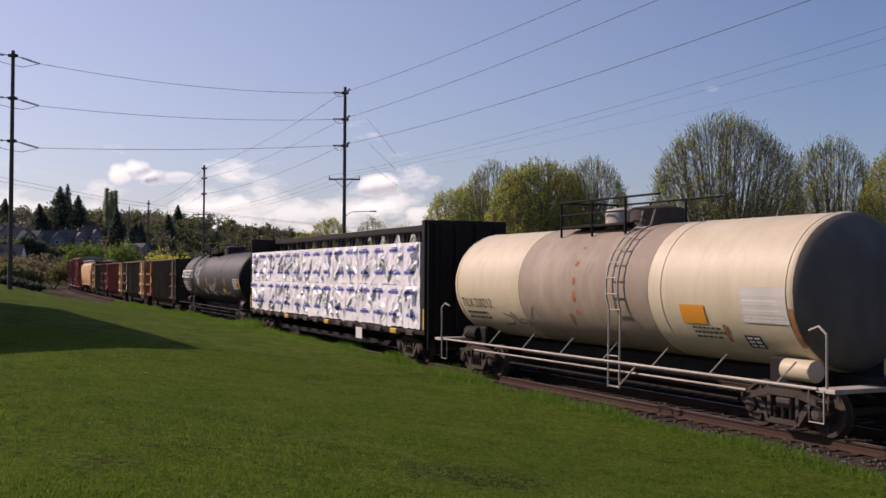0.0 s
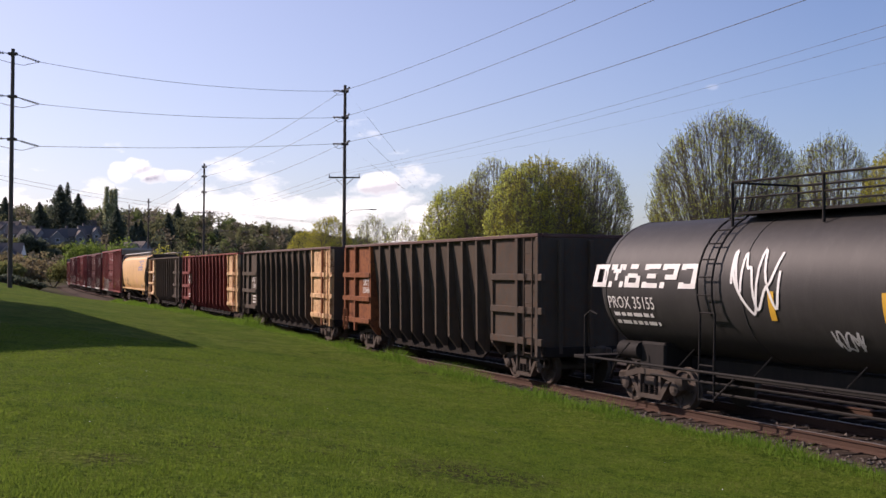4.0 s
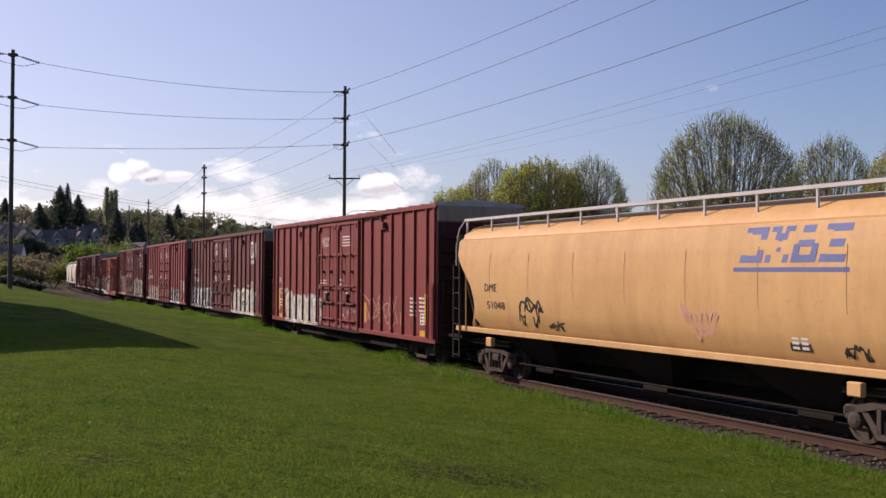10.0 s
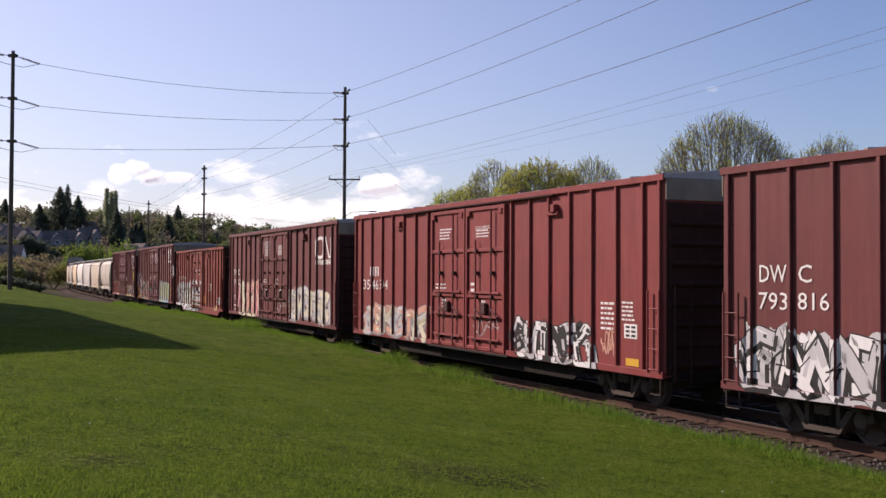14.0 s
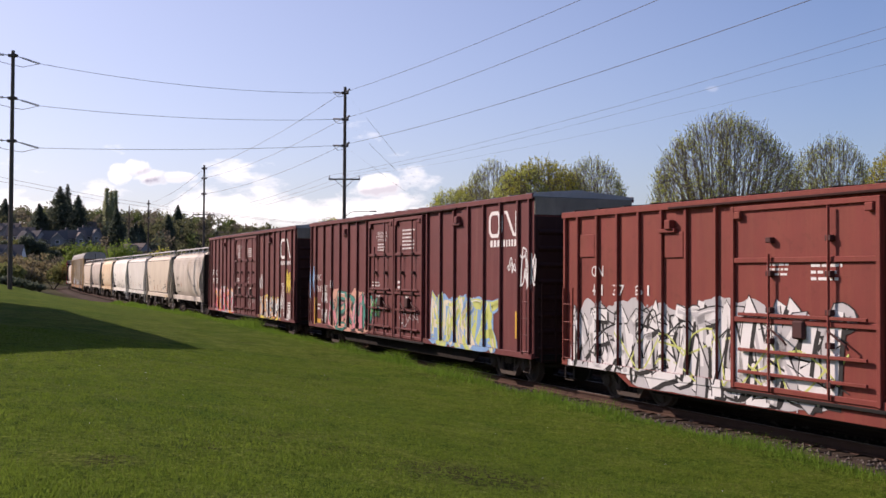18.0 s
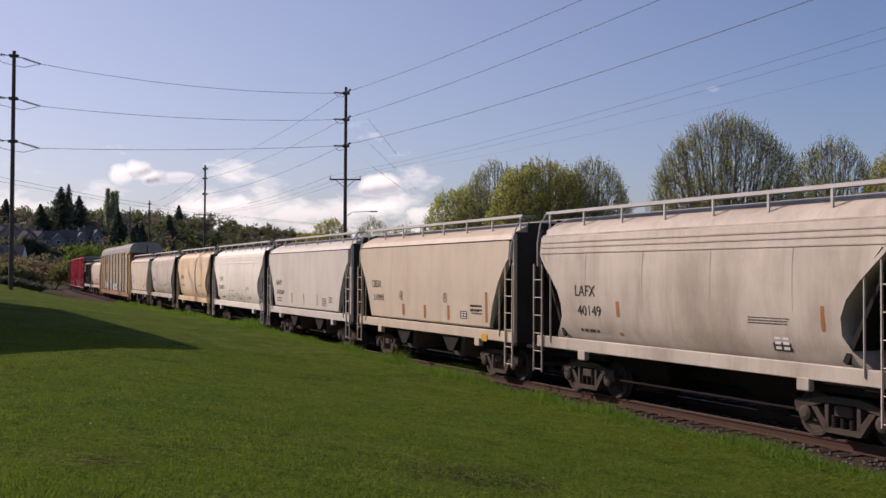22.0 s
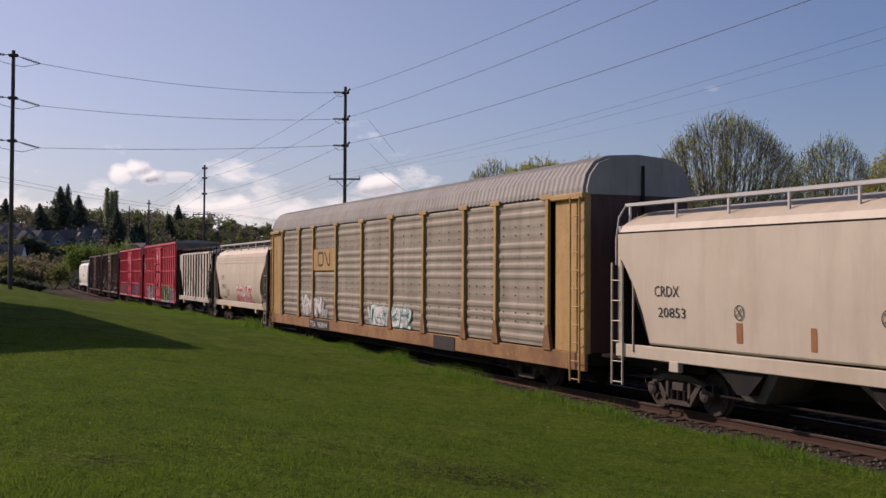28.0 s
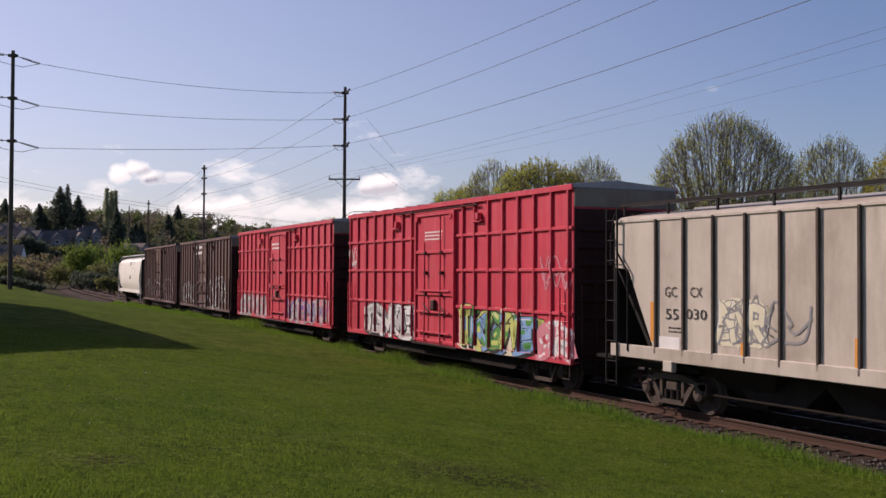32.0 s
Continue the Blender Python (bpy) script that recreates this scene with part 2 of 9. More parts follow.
surface("rack_yellow", (0.5, 0.32, 0.12), (0.36, 0.21, 0.075), rough=0.65, streak=0.5, streak_colour=(0.26, 0.14, 0.06), fleck=0.45, fleck_colour=(0.2, 0.1, 0.05))
surface("wrap_white", (0.92, 0.91, 0.93), (0.88, 0.87, 0.9), rough=0.35, scale=0.8, bump=0.05)
surface("wrap_blue", (0.09, 0.10, 0.42), (0.13, 0.14, 0.5), rough=0.4, bump=0.05)
surface("letter_white", (0.75, 0.74, 0.71), (0.6, 0.58, 0.55), rough=0.6, bump=0)
surface("letter_black", (0.03, 0.028, 0.026), (0.05, 0.045, 0.04), rough=0.6, bump=0)
surface("letter_blue", (0.10, 0.13, 0.30), (0.14, 0.17, 0.34), rough=0.6, bump=0)
surface("reflective_yellow", (0.64, 0.37, 0.04), (0.5, 0.27, 0.03), rough=0.5, bump=0)
surface("placard_orange", (0.75, 0.30, 0.03), (0.65, 0.26, 0.03), rough=0.5, bump=0)
surface("rust_streak", (0.30, 0.12, 0.05), (0.38, 0.18, 0.08), rough=0.8, bump=0)
for tint, rgb in (("white", (.72, .72, .70)), ("cream", (.66, .62, .45)), ("lime", (.52, .58, .16)), ("green", (.06, .28, .06)), ("teal", (.03, .25, .2)), ("pink", (.62, .22, .26)),
                  ("salmon", (.62, .33, .24)), ("sky", (.2, .38, .62)), ("black", (.02, .02, .02)), ("silver", (.48, .48, .48)), ("orange", (.7, .28, .04)), ("violet", (.2, .12, .38)), ("crimson", (.55, .05, .1)), ("yellow", (.7, .55, .06)), ("grey", (.25, .25, .25))):
    surface("spray_" + tint, rgb, tuple(c * 0.85 for c in rgb), rough=0.6, bump=0, streak=0.12)
surface("rail_steel", (0.085, 0.05, 0.037), (0.055, 0.034, 0.026), rough=0.85, gloss=0.1, fleck=0.2)
surface("rail_head", (0.34, 0.3, 0.27), (0.22, 0.18, 0.16), rough=0.5, metal=0.7)
surface("tie_wood", (0.042, 0.031, 0.025), (0.026, 0.02, 0.017), rough=0.9, gloss=0.08, scale=4, squash=(30, 2, 30), streak=0.5, streak_colour=(0.075, 0.058, 0.046), bump=0.5)
surface("ballast", (0.08, 0.062, 0.05), (0.042, 0.032, 0.026), gloss=0.03, rough=0.95, scale=9, amount=0.9, grain=25, bump=1.0)
surface("gravel_ground", gloss=0.03, base=(0.085, 0.068, 0.055), second=(0.055, 0.046, 0.037), rough=0.95, scale=3, amount=0.9, grain=22, bump=0.8)


WORN_SPOTS = ((0.4, 11.7, 0.8), (3.3, 11.4, 0.6), (-3.1, 9.9, 0.35))


def lawn_material():
    """Mown turf: patches of green and yellow-green, dark thatch between the tufts, worn soil here and there."""
    m = bpy.data.materials.new("lawn")
    m.use_nodes = True
    nt = m.node_tree
    bsdf = nt.nodes["Principled BSDF"]
    tc = nt.nodes.new("ShaderNodeTexCoord")

    def field(sc, detail, lo, hi, rough=0.6):
        n = nt.nodes.new("ShaderNodeTexNoise")
        n.inputs["Scale"].default_value, n.inputs["Detail"].default_value, n.inputs["Roughness"].default_value = sc, detail, rough
        r = nt.nodes.new("ShaderNodeMapRange")
        r.inputs["From Min"].default_value, r.inputs["From Max"].default_value = lo, hi
        links(nt, (tc.outputs["Object"], n.inputs["Vector"]), (n.outputs["Fac"], r.inputs["Value"]))
        return r.outputs[0]

    def times(a, b):
        n = nt.nodes.new("ShaderNodeMath")
        n.operation = "MULTIPLY"
        nt.links.new(a, n.inputs[0])
        if isinstance(b, float):
            n.inputs[1].default_value = b
        else:
            nt.links.new(b, n.inputs[1])
        return n.outputs[0]

    def over(fac, a, b):
        x = nt.nodes.new("ShaderNodeMix")
        x.data_type = "RGBA"
        nt.links.new(fac, x.inputs["Factor"])
        for i, c in ((6, a), (7, b)):
            if isinstance(c, tuple):
                x.inputs[i].default_value = (*c, 1)
            else:
                nt.links.new(c, x.inputs[i])
        return x.outputs[2]

    c = over(field(0.3, 4, 0.40, 0.60), (0.094, 0.178, 0.021), (0.18, 0.238, 0.034))
    c = over(times(field(2.2, 5, 0.44, 0.62, 0.7), 0.8), c, (0.058, 0.112, 0.012))
    c = over(times(field(6.0, 7, 0.50, 0.64, 0.75), 0.85), c, (0.20, 0.275, 0.036))
    c = over(times(field(0.95, 7, 0.48, 0.6, 0.72), 0.7), c, (0.21, 0.255, 0.05))
    fine = field(15.0, 8, 0.44, 0.6, 0.8)
    c = over(times(fine, 0.85), c, (0.03, 0.06, 0.007))
    c = over(times(field(4.0, 8, 0.52, 0.62, 0.8), 0.55), c, (0.028, 0.062, 0.009))
    soil = times(field(0.55, 3, 0.60, 0.72), field(9.0, 6, 0.48, 0.58, 0.7))
    c = over(soil, c, (0.045, 0.032, 0.022))
    for wx, wy, wr in WORN_SPOTS:
        off = nt.nodes.new("ShaderNodeVectorMath")
        off.operation = "DISTANCE"
        off.inputs[1].default_value = (wx, wy, 0.8)
        nt.links.new(tc.outputs["Object"], off.inputs[0])
        near = nt.nodes.new("ShaderNodeMapRange")
        near.inputs["From Min"].default_value, near.inputs["From Max"].default_value = wr * 1.5, wr * 0.5
        nt.links.new(off.outputs["Value"], near.inputs["Value"])
        c = over(times(near.outputs[0], field(13.0, 6, 0.46, 0.56, 0.7)), c, (0.042, 0.032, 0.022))
    nt.links.new(c, bsdf.inputs["Base Color"])
    bsdf.inputs["Roughness"].default_value, bsdf.inputs["Specular IOR Level"].default_value = 0.95, 0.02
    b = nt.nodes.new("ShaderNodeBump")
    b.invert = True
    b.inputs["Strength"].default_value, b.inputs["Distance"].default_value = 1.0, 0.03
    links(nt, (fine, b.inputs["Height"]), (b.outputs[0], bsdf.inputs["Normal"]))
    MATS["lawn"] = m


lawn_material()
surface("rough_grass", gloss=0.05, base=(0.045, 0.052, 0.018), second=(0.06, 0.05, 0.025), rough=0.95, scale=0.12, amount=0.9, fleck=0.35, fleck_colour=(0.07, 0.055, 0.03), bump=0.6, grain=9)
surface("grass_blade", (0.21, 0.29, 0.04), (0.11, 0.18, 0.024), rough=0.7, scale=0.8, leafy=0.2, bump=0)
surface("tall_grass", (0.2, 0.33, 0.045), (0.1, 0.19, 0.025), rough=0.7, scale=0.8, leafy=0.2, bump=0)
surface("bark", (0.13, 0.105, 0.085), (0.09, 0.07, 0.055), rough=0.9, scale=3, streak=0.3, bump=0.4)
surface("bark_pale", (0.22, 0.185, 0.15), (0.14, 0.118, 0.095), rough=0.9, scale=3, bump=0)
surface("leaf_spring", (0.6, 0.64, 0.15), (0.44, 0.49, 0.11), rough=0.6, leafy=0.4, bump=0)
surface("leaf_yellow", (0.56, 0.53, 0.08), (0.42, 0.41, 0.062), rough=0.6, leafy=0.4, bump=0)
surface("leaf_green", (0.205, 0.282, 0.058), (0.128, 0.192, 0.038), rough=0.6, leafy=0.4, bump=0)
# Lifted so that the hillside evergreens carry haze in their colour.
surface("leaf_dark", (0.123, 0.151, 0.106), (0.084, 0.106, 0.076), rough=0.75, leafy=0.4, bump=0)
surface("leaf_poplar", (0.5, 0.52, 0.32), (0.34, 0.38, 0.22), rough=0.7, leafy=0.4, bump=0)
surface("leaf_olive", (0.230, 0.243, 0.083), (0.154, 0.166, 0.064), rough=0.75, leafy=0.4, bump=0)
surface("leaf_twiggy", (0.256, 0.211, 0.122), (0.179, 0.154, 0.083), rough=0.8, leafy=0.4, bump=0)
surface("pole_wood", (0.085, 0.072, 0.06), (0.06, 0.05, 0.042), rough=0.9, scale=2, streak=0.4, streak_colour=(0.12, 0.1, 0.085), squash=(25, 25, 0.8), bump=0.4)
surface("insulator_grey", (0.30, 0.31, 0.32), (0.25, 0.26, 0.27), rough=0.4, bump=0)
surface("wire_metal", (0.10, 0.10, 0.11), (0.08, 0.08, 0.09), rough=0.6, bump=0)
surface("house_wall", (0.24, 0.235, 0.235), (0.19, 0.185, 0.185), rough=0.8)
surface("house_wall_dark", (0.12, 0.115, 0.12), (0.09, 0.085, 0.09), rough=0.8)
surface("house_white", (0.75, 0.74, 0.72), (0.68, 0.67, 0.64), rough=0.8)
surface("house_pale", (0.3, 0.29, 0.28), (0.23, 0.22, 0.21), rough=0.8)
surface("house_roof_brown", (0.15, 0.125, 0.11), (0.11, 0.09, 0.08), rough=0.9)
surface("house_roof_pale", (0.36, 0.37, 0.4), (0.28, 0.29, 0.32), rough=0.7)
surface("house_roof", (0.10, 0.095, 0.095), (0.075, 0.07, 0.07), rough=0.9)
surface("window_glass", (0.03, 0.035, 0.04), (0.02, 0.024, 0.03), rough=0.1, bump=0)
surface("stone", (0.17, 0.145, 0.125), (0.07, 0.057, 0.048), rough=0.95, scale=20, gloss=0.05, bump=0)
# Maroon darkened to carry the shade on car ends; also tints the door tracks.
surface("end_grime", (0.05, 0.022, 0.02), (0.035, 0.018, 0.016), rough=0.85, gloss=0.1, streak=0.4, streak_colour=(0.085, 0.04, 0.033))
surface("door_iron", (0.075, 0.028, 0.025), (0.05, 0.021, 0.019), rough=0.7, gloss=0.2, streak=0.3, streak_colour=(0.12, 0.06, 0.05))
surface("rack_rust", (0.36, 0.2, 0.085), (0.2, 0.095, 0.045), rough=0.8, scale=0.8, amount=0.95, streak=0.6, streak_colour=(0.12, 0.06, 0.035), squash=(2, 2, 0.6), fleck=0.5, fleck_colour=(0.5, 0.31, 0.1))
surface("band_metal", (0.28, 0.245, 0.195), (0.18, 0.155, 0.125), rough=0.75, gloss=0.15, scale=0.9, amount=0.9, streak=0.5, streak_colour=(0.13, 0.085, 0.065), squash=(3, 3, 0.5))
surface("board_steel", (0.55, 0.54, 0.52), (0.42, 0.41, 0.4), rough=0.6, bump=0)
surface("seam_rust", (0.34, 0.2, 0.1), (0.25, 0.15, 0.08), rough=0.8, bump=0)
surface("seam_grey", (0.4, 0.37, 0.33), (0.32, 0.29, 0.26), rough=0.8, bump=0)
# Dark brown with hopper-end shade in it; one boxcar roof uses it too.
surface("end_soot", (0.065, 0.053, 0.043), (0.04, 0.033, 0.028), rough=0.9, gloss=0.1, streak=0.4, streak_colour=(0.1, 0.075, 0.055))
# Distance haze is mixed into these three leaf colours.
surface("far_olive", (0.192, 0.198, 0.096), (0.134, 0.147, 0.074), rough=0.8, leafy=0.4, bump=0)
surface("far_twiggy", (0.218, 0.192, 0.134), (0.160, 0.143, 0.102), rough=0.8, leafy=0.4, bump=0)
surface("far_green", (0.179, 0.230, 0.077), (0.128, 0.166, 0.058), rough=0.8, leafy=0.4, bump=0)

# ---- building helpers ----
class Geo:
    """Collects corners and faces for one mesh."""

    def __init__(self):
        self.v, self.f = [], []

    def add(self, verts, faces, m=None):
        n = len(self.v)
        self.v += [tuple(m @ Vector(p)) if m else tuple(p) for p in verts]
        self.f += [tuple(i + n for i in f) for f in faces]
        return self

    def box(self, x0, x1, y0, y1, z0, z1, b=0.0, m=None):
        if b <= 0:
            vs = [(x, y, z) for x in (x0, x1) for y in (y0, y1) for z in (z0, z1)]
            return self.add(vs, [(0, 1, 3, 2), (4, 6, 7, 5), (0, 4, 5, 1), (2, 3, 7, 6), (0, 2, 6, 4), (1, 5, 7, 3)], m)
        c = ((x0 + x1) / 2, (y0 + y1) / 2, (z0 + z1) / 2)
        h = (abs(x1 - x0) / 2, abs(y1 - y0) / 2, abs(z1 - z0) / 2)
        b = min(b, *(k * 0.9 for k in h))
        vs, idx = [], {}
        for sx in (-1, 1):
            for sy in (-1, 1):
                for sz in (-1, 1):
                    for a in range(3):
                        s = (sx, sy, sz)
                        idx[(sx, sy, sz, a)] = len(vs)
                        vs.append(tuple(c[k] + s[k] * (h[k] if k == a else h[k] - b) for k in range(3)))
        fs = []
        for a in range(3):
            o, q = (a + 1) % 3, (a + 2) % 3
            for sa in (-1, 1):
                def key(so, sq, ax):
                    s = [0, 0, 0]
                    s[a], s[o], s[q] = sa, so, sq
                    return idx[(*s, ax)]
                loop = [key(-1, -1, a), key(1, -1, a), key(1, 1, a), key(-1, 1, a)]
                fs.append(tuple(loop if sa > 0 else loop[::-1]))
            for so in (-1, 1):
                for sq in (-1, 1):
                    def key2(sa, ax):
                        s = [0, 0, 0]
                        s[a], s[o], s[q] = sa, so, sq
                        return idx[(*s, ax)]
                    loop = [key2(-1, o), key2(1, o), key2(1, q), key2(-1, q)]
                    fs.append(tuple(loop if so * sq > 0 else loop[::-1]))
        for sx in (-1, 1):
            for sy in (-1, 1):
                for sz in (-1, 1):
                    loop = [idx[(sx, sy, sz, a)] for a in range(3)]
                    fs.append(tuple(loop if sx * sy * sz > 0 else loop[::-1]))
        return self.add(vs, fs, m)

    def rod(self, p, q, r, n=6, r2=None, cap=True):
        p, q = Vector(p), Vector(q)
        d = (q - p).normalized()
        a = d.orthogonal().normalized()
        c = d.cross(a)
        r2 = r if r2 is None else r2
        vs = []
        for o, rr in ((p, r), (q, r2)):
            for i in range(n):
                t = 2 * math.pi * i / n
                vs.append(o + (a * math.cos(t) + c * math.sin(t)) * rr)
        fs = [(i, (i + 1) % n, n + (i + 1) % n, n + i) for i in range(n)]
        if cap:
            fs += [tuple(range(n))[::-1], tuple(range(n, 2 * n))]
        return self.add(vs, fs)

    def path(self, pts, r, n=6):
        """One bent bar through the points."""
        pts = [Vector(p) for p in pts]
        dirs = [(b - a).normalized() for a, b in zip(pts, pts[1:])]
        u = dirs[0].orthogonal().normalized()
        rings = []
        for i, p in enumerate(pts):
            d = (dirs[max(i - 1, 0)] + dirs[min(i, len(dirs) - 1)])
            d = d.normalized() if d.length > 0.1 else dirs[min(i, len(dirs) - 1)]
            u = u - d * u.dot(d)
            u = u.normalized() if u.length > 0.05 else d.orthogonal().normalized()
            w = d.cross(u)
            rings.append([p + (u * math.cos(6.28319 * k / n) + w * math.sin(6.28319 * k / n)) * r for k in range(n)])
        return self.loft(rings)

    def loft(self, rings, closed=True, caps=True):
        n = len(rings[0])
        vs = [p for ring in rings for p in ring]
        fs = []
        for k in range(len(rings) - 1):
            for i in range(n if closed else n - 1):
                j = (i + 1) % n
                fs.append((k * n + i, k * n + j, (k + 1) * n + j, (k + 1) * n + i))
        if caps and closed:
            fs += [tuple(range(n))[::-1], tuple(range((len(rings) - 1) * n, len(rings) * n))]
        return self.add(vs, fs)

    def prism(self, poly, y0, y1, axis="y"):
        """A polygon in (x, z), drawn out from y0 to y1; axis 'x' takes it as (y, z)."""
        put = (lambda a, b, t: (a, t, b)) if axis == "y" else (lambda a, b, t: (t, a, b))
        n = len(poly)
        vs = [put(a, b, y0) for a, b in poly] + [put(a, b, y1) for a, b in poly]
        fs = [(i, (i + 1) % n, n + (i + 1) % n, n + i) for i in range(n)] + [tuple(range(n))[::-1], tuple(range(n, 2 * n))]
        return self.add(vs, fs)

    def lathe(self, prof, centre, axis="y", n=20):
        """prof: (along, radius) pairs, turned round an axis through centre."""
        c = Vector(centre)
        rings = []
        for a, r in prof:
            ring = []
            for i in range(n):
                t = 2 * math.pi * i / n
                u, w = math.cos(t) * r, math.sin(t) * r
                ring.append(c + Vector((u, a, w) if axis == "y" else (a, u, w) if axis == "x" else (u, w, a)))
            rings.append(ring)
        return self.loft(rings)

    def mesh(self, name, material, smooth=None):
        me = bpy.data.meshes.new(name)
        me.from_pydata(self.v, [], self.f)
        for mt in (material if isinstance(material, (list, tuple)) else [material]):
            me.materials.append(MATS[mt] if isinstance(mt, str) else mt)
        if smooth:
            me.polygons.foreach_set("use_smooth", [True] * len(me.polygons))
            me.set_sharp_from_angle(angle=radians(smooth))
        me.update()
        return me


def fixed(me):
    bm = bmesh.new()
    bm.from_mesh(me)
    bmesh.ops.recalc_face_normals(bm, faces=bm.faces)
    bm.to_mesh(me)
    bm.free()


def part(name, geo, material, parent=None, label="", smooth=None, at=None, repair=True):
    """Links a Geo (or a ready mesh) as one mesh object under a thing or a part."""
    me = geo
    if isinstance(geo, Geo):
        me = geo.mesh(name, material, smooth)
        if repair:
            fixed(me)
    ob = new(name, me)
    ob.parent = parent
    if at is not None:
        ob.matrix_basis = at
    if label:
        ob["label"] = label
    return ob


def thing(name, label, category, group="", at=None, kind=""):
    ob = new(name)
    if at is not None:
        ob.matrix_basis = at
    return tagged(ob, label, category, group, kind)


# ---- the track's line ----
def heading(s):
    s0 = max(s, -60.0)
    u = min(s0, 220.0) / 100
    h = 1.98972 - 0.07026 * u + 0.0916 * u * u - 0.04366 * u ** 3
    if s > 220:
        h -= 0.003 * (min(s, 470.0) - 220)
    return h


STEP = 0.5
LINE_S = np.arange(-160, 720 + STEP, STEP)
LINE_H = np.array([heading(s) for s in LINE_S])
_dx, _dy = np.cos(LINE_H) * STEP, np.sin(LINE_H) * STEP
LINE_X, LINE_Y = np.concatenate([[0], np.cumsum((_dx[1:] + _dx[:-1]) / 2)]), np.concatenate([[0], np.cumsum((_dy[1:] + _dy[:-1]) / 2)])
_zero = int(np.argmin(np.abs(LINE_S)))
LINE_X, LINE_Y = LINE_X - LINE_X[_zero] - 2.3203, LINE_Y - LINE_Y[_zero] + 40.7703


def on_track(s, q=0.0):
    """The place at s along the line, q metres aside towards the lawn, and the heading away from the camera."""
    h = float(np.interp(s, LINE_S, LINE_H))
    x, y = float(np.interp(s, LINE_S, LINE_X)), float(np.interp(s, LINE_S, LINE_Y))
    if s < LINE_S[0]:
        x, y = x + math.cos(h) * (s - LINE_S[0]), y + math.sin(h) * (s - LINE_S[0])
    if s > LINE_S[-1]:
        x, y = x + math.cos(h) * (s - LINE_S[-1]), y + math.sin(h) * (s - LINE_S[-1])
    k = max(-300.0, min(300.0, q))
    x, y = x - math.sin(h) * k, y + math.cos(h) * k
    hb = 1.98
    return x - math.sin(hb) * (q - k), y + math.cos(hb) * (q - k), h


def ease(t):
    t = max(0.0, min(1.0, t))
    return t * t * (3 - 2 * t)


def hump(x, y, cx, cy, sx, sy, a):
    return a * math.exp(-((x - cx) / sx) ** 2 - ((y - cy) / sy) ** 2)


def ground_z(s, q, x, y):
    d = abs(q)
    if d < 1.75:
        z = -0.20
    elif d < 2.6:
        z = -0.20 - 0.25 * ease((d - 1.75) / 0.85)
    else:
        z = -0.45
    if q > 0:
        edge = float(np.interp(s, (-30, -16, -4, 12, 25, 40, 60, 80, 100), (-0.1, 0.05, 0.3, 0.45, 0.42, 0.28, 0.08, -0.2, -0.42)))
        top = 1.2 + 0.0115 * max(0.0, min(y - 10, 75.0))
        if q > 2.0:
            lawn = edge + (top - edge) * ease((q - 2.4) / 13.5)
            z = z + (lawn - z) * ease((q - 2.0) / 0.6)
    far = ease((abs(q) - 14) / 60)
    z += far * (hump(x, y, -200, 570, 190, 150, 27) + hump(x, y, -250, 1010, 250, 200, 38) + hump(x, y, 100, 1500, 500, 300, 26))
    return z + 0.03 * noise.noise((x * 0.25, y * 0.25, 0.0)) * ease((d - 3) / 4)


def stand(x, y):
    """The ground's height at a place, by the nearest point of the line."""
    i = int(np.argmin((LINE_X - x) ** 2 + (LINE_Y - y) ** 2))
    h, s = LINE_H[i], float(LINE_S[i])
    q = -(x - LINE_X[i]) * math.sin(h) + (y - LINE_Y[i]) * math.cos(h)
    return ground_z(s, q, x, y)

# ---- ground, lawn and tracks ----
def build_ground():
    ss = [-3000, -1500, -700, -350, -200, -140, -100, -80, -65] + list(np.arange(-55, 140, 1.5)) + list(np.arange(140, 420, 8)) + [440, 480, 520, 580, 640, 720, 800, 900, 1000, 1150, 1300, 1500, 1800, 2300, 3500]
    qs = [-3000, -1800, -1100, -800, -600, -480, -400, -330, -280, -240, -200, -165, -135, -110, -90, -72, -58, -46, -36, -28, -22, -17, -13, -10, -8.2, -7.2, -6.4, -5.5, -4.5, -3.6, -2.8, -2.4, -2.1, -1.75, -0.9,
          0, 0.9, 1.75, 2.0, 2.2, 2.4, 2.6, 2.8, 3.0, 3.3, 3.7, 4.2] + list(np.arange(5, 40, 1.0)) + [42, 46, 52, 60, 70, 85, 105, 130, 170, 230, 300, 420, 600, 1000, 2000, 3000]
    vs, fs, mi = [], [], []
    for s in ss:
        for q in qs:
            x, y, _ = on_track(float(s), float(q))
            vs.append((x, y, ground_z(float(s), float(q), x, y)))
    n = len(qs)
    for i in range(len(ss) - 1):
        for j in range(n - 1):
            fs.append((i * n + j, (i + 1) * n + j, (i + 1) * n + j + 1, i * n + j + 1))
            q = (qs[j] + qs[j + 1]) / 2
            mi.append(0 if 2.2 + 1.2 * ease((ss[i] - 50) / 40) < q < 130 and ss[i] < 100 else 1 if abs(q) < 3.5 else 2 if -9 < q < 0 else 3)
    me = bpy.data.meshes.new("ground")
    me.from_pydata(vs, [], fs)
    for k in ("lawn", "ballast", "gravel_ground", "rough_grass"):
        me.materials.append(MATS[k])
    me.polygons.foreach_set("material_index", mi)
    me.polygons.foreach_set("use_smooth", [True] * len(fs))
    fixed(me)
    ob = new("ground", me)
    tagged(ob, "mown green lawn sloping to a gravel railway bed", "ground", kind="structure")


build_ground()
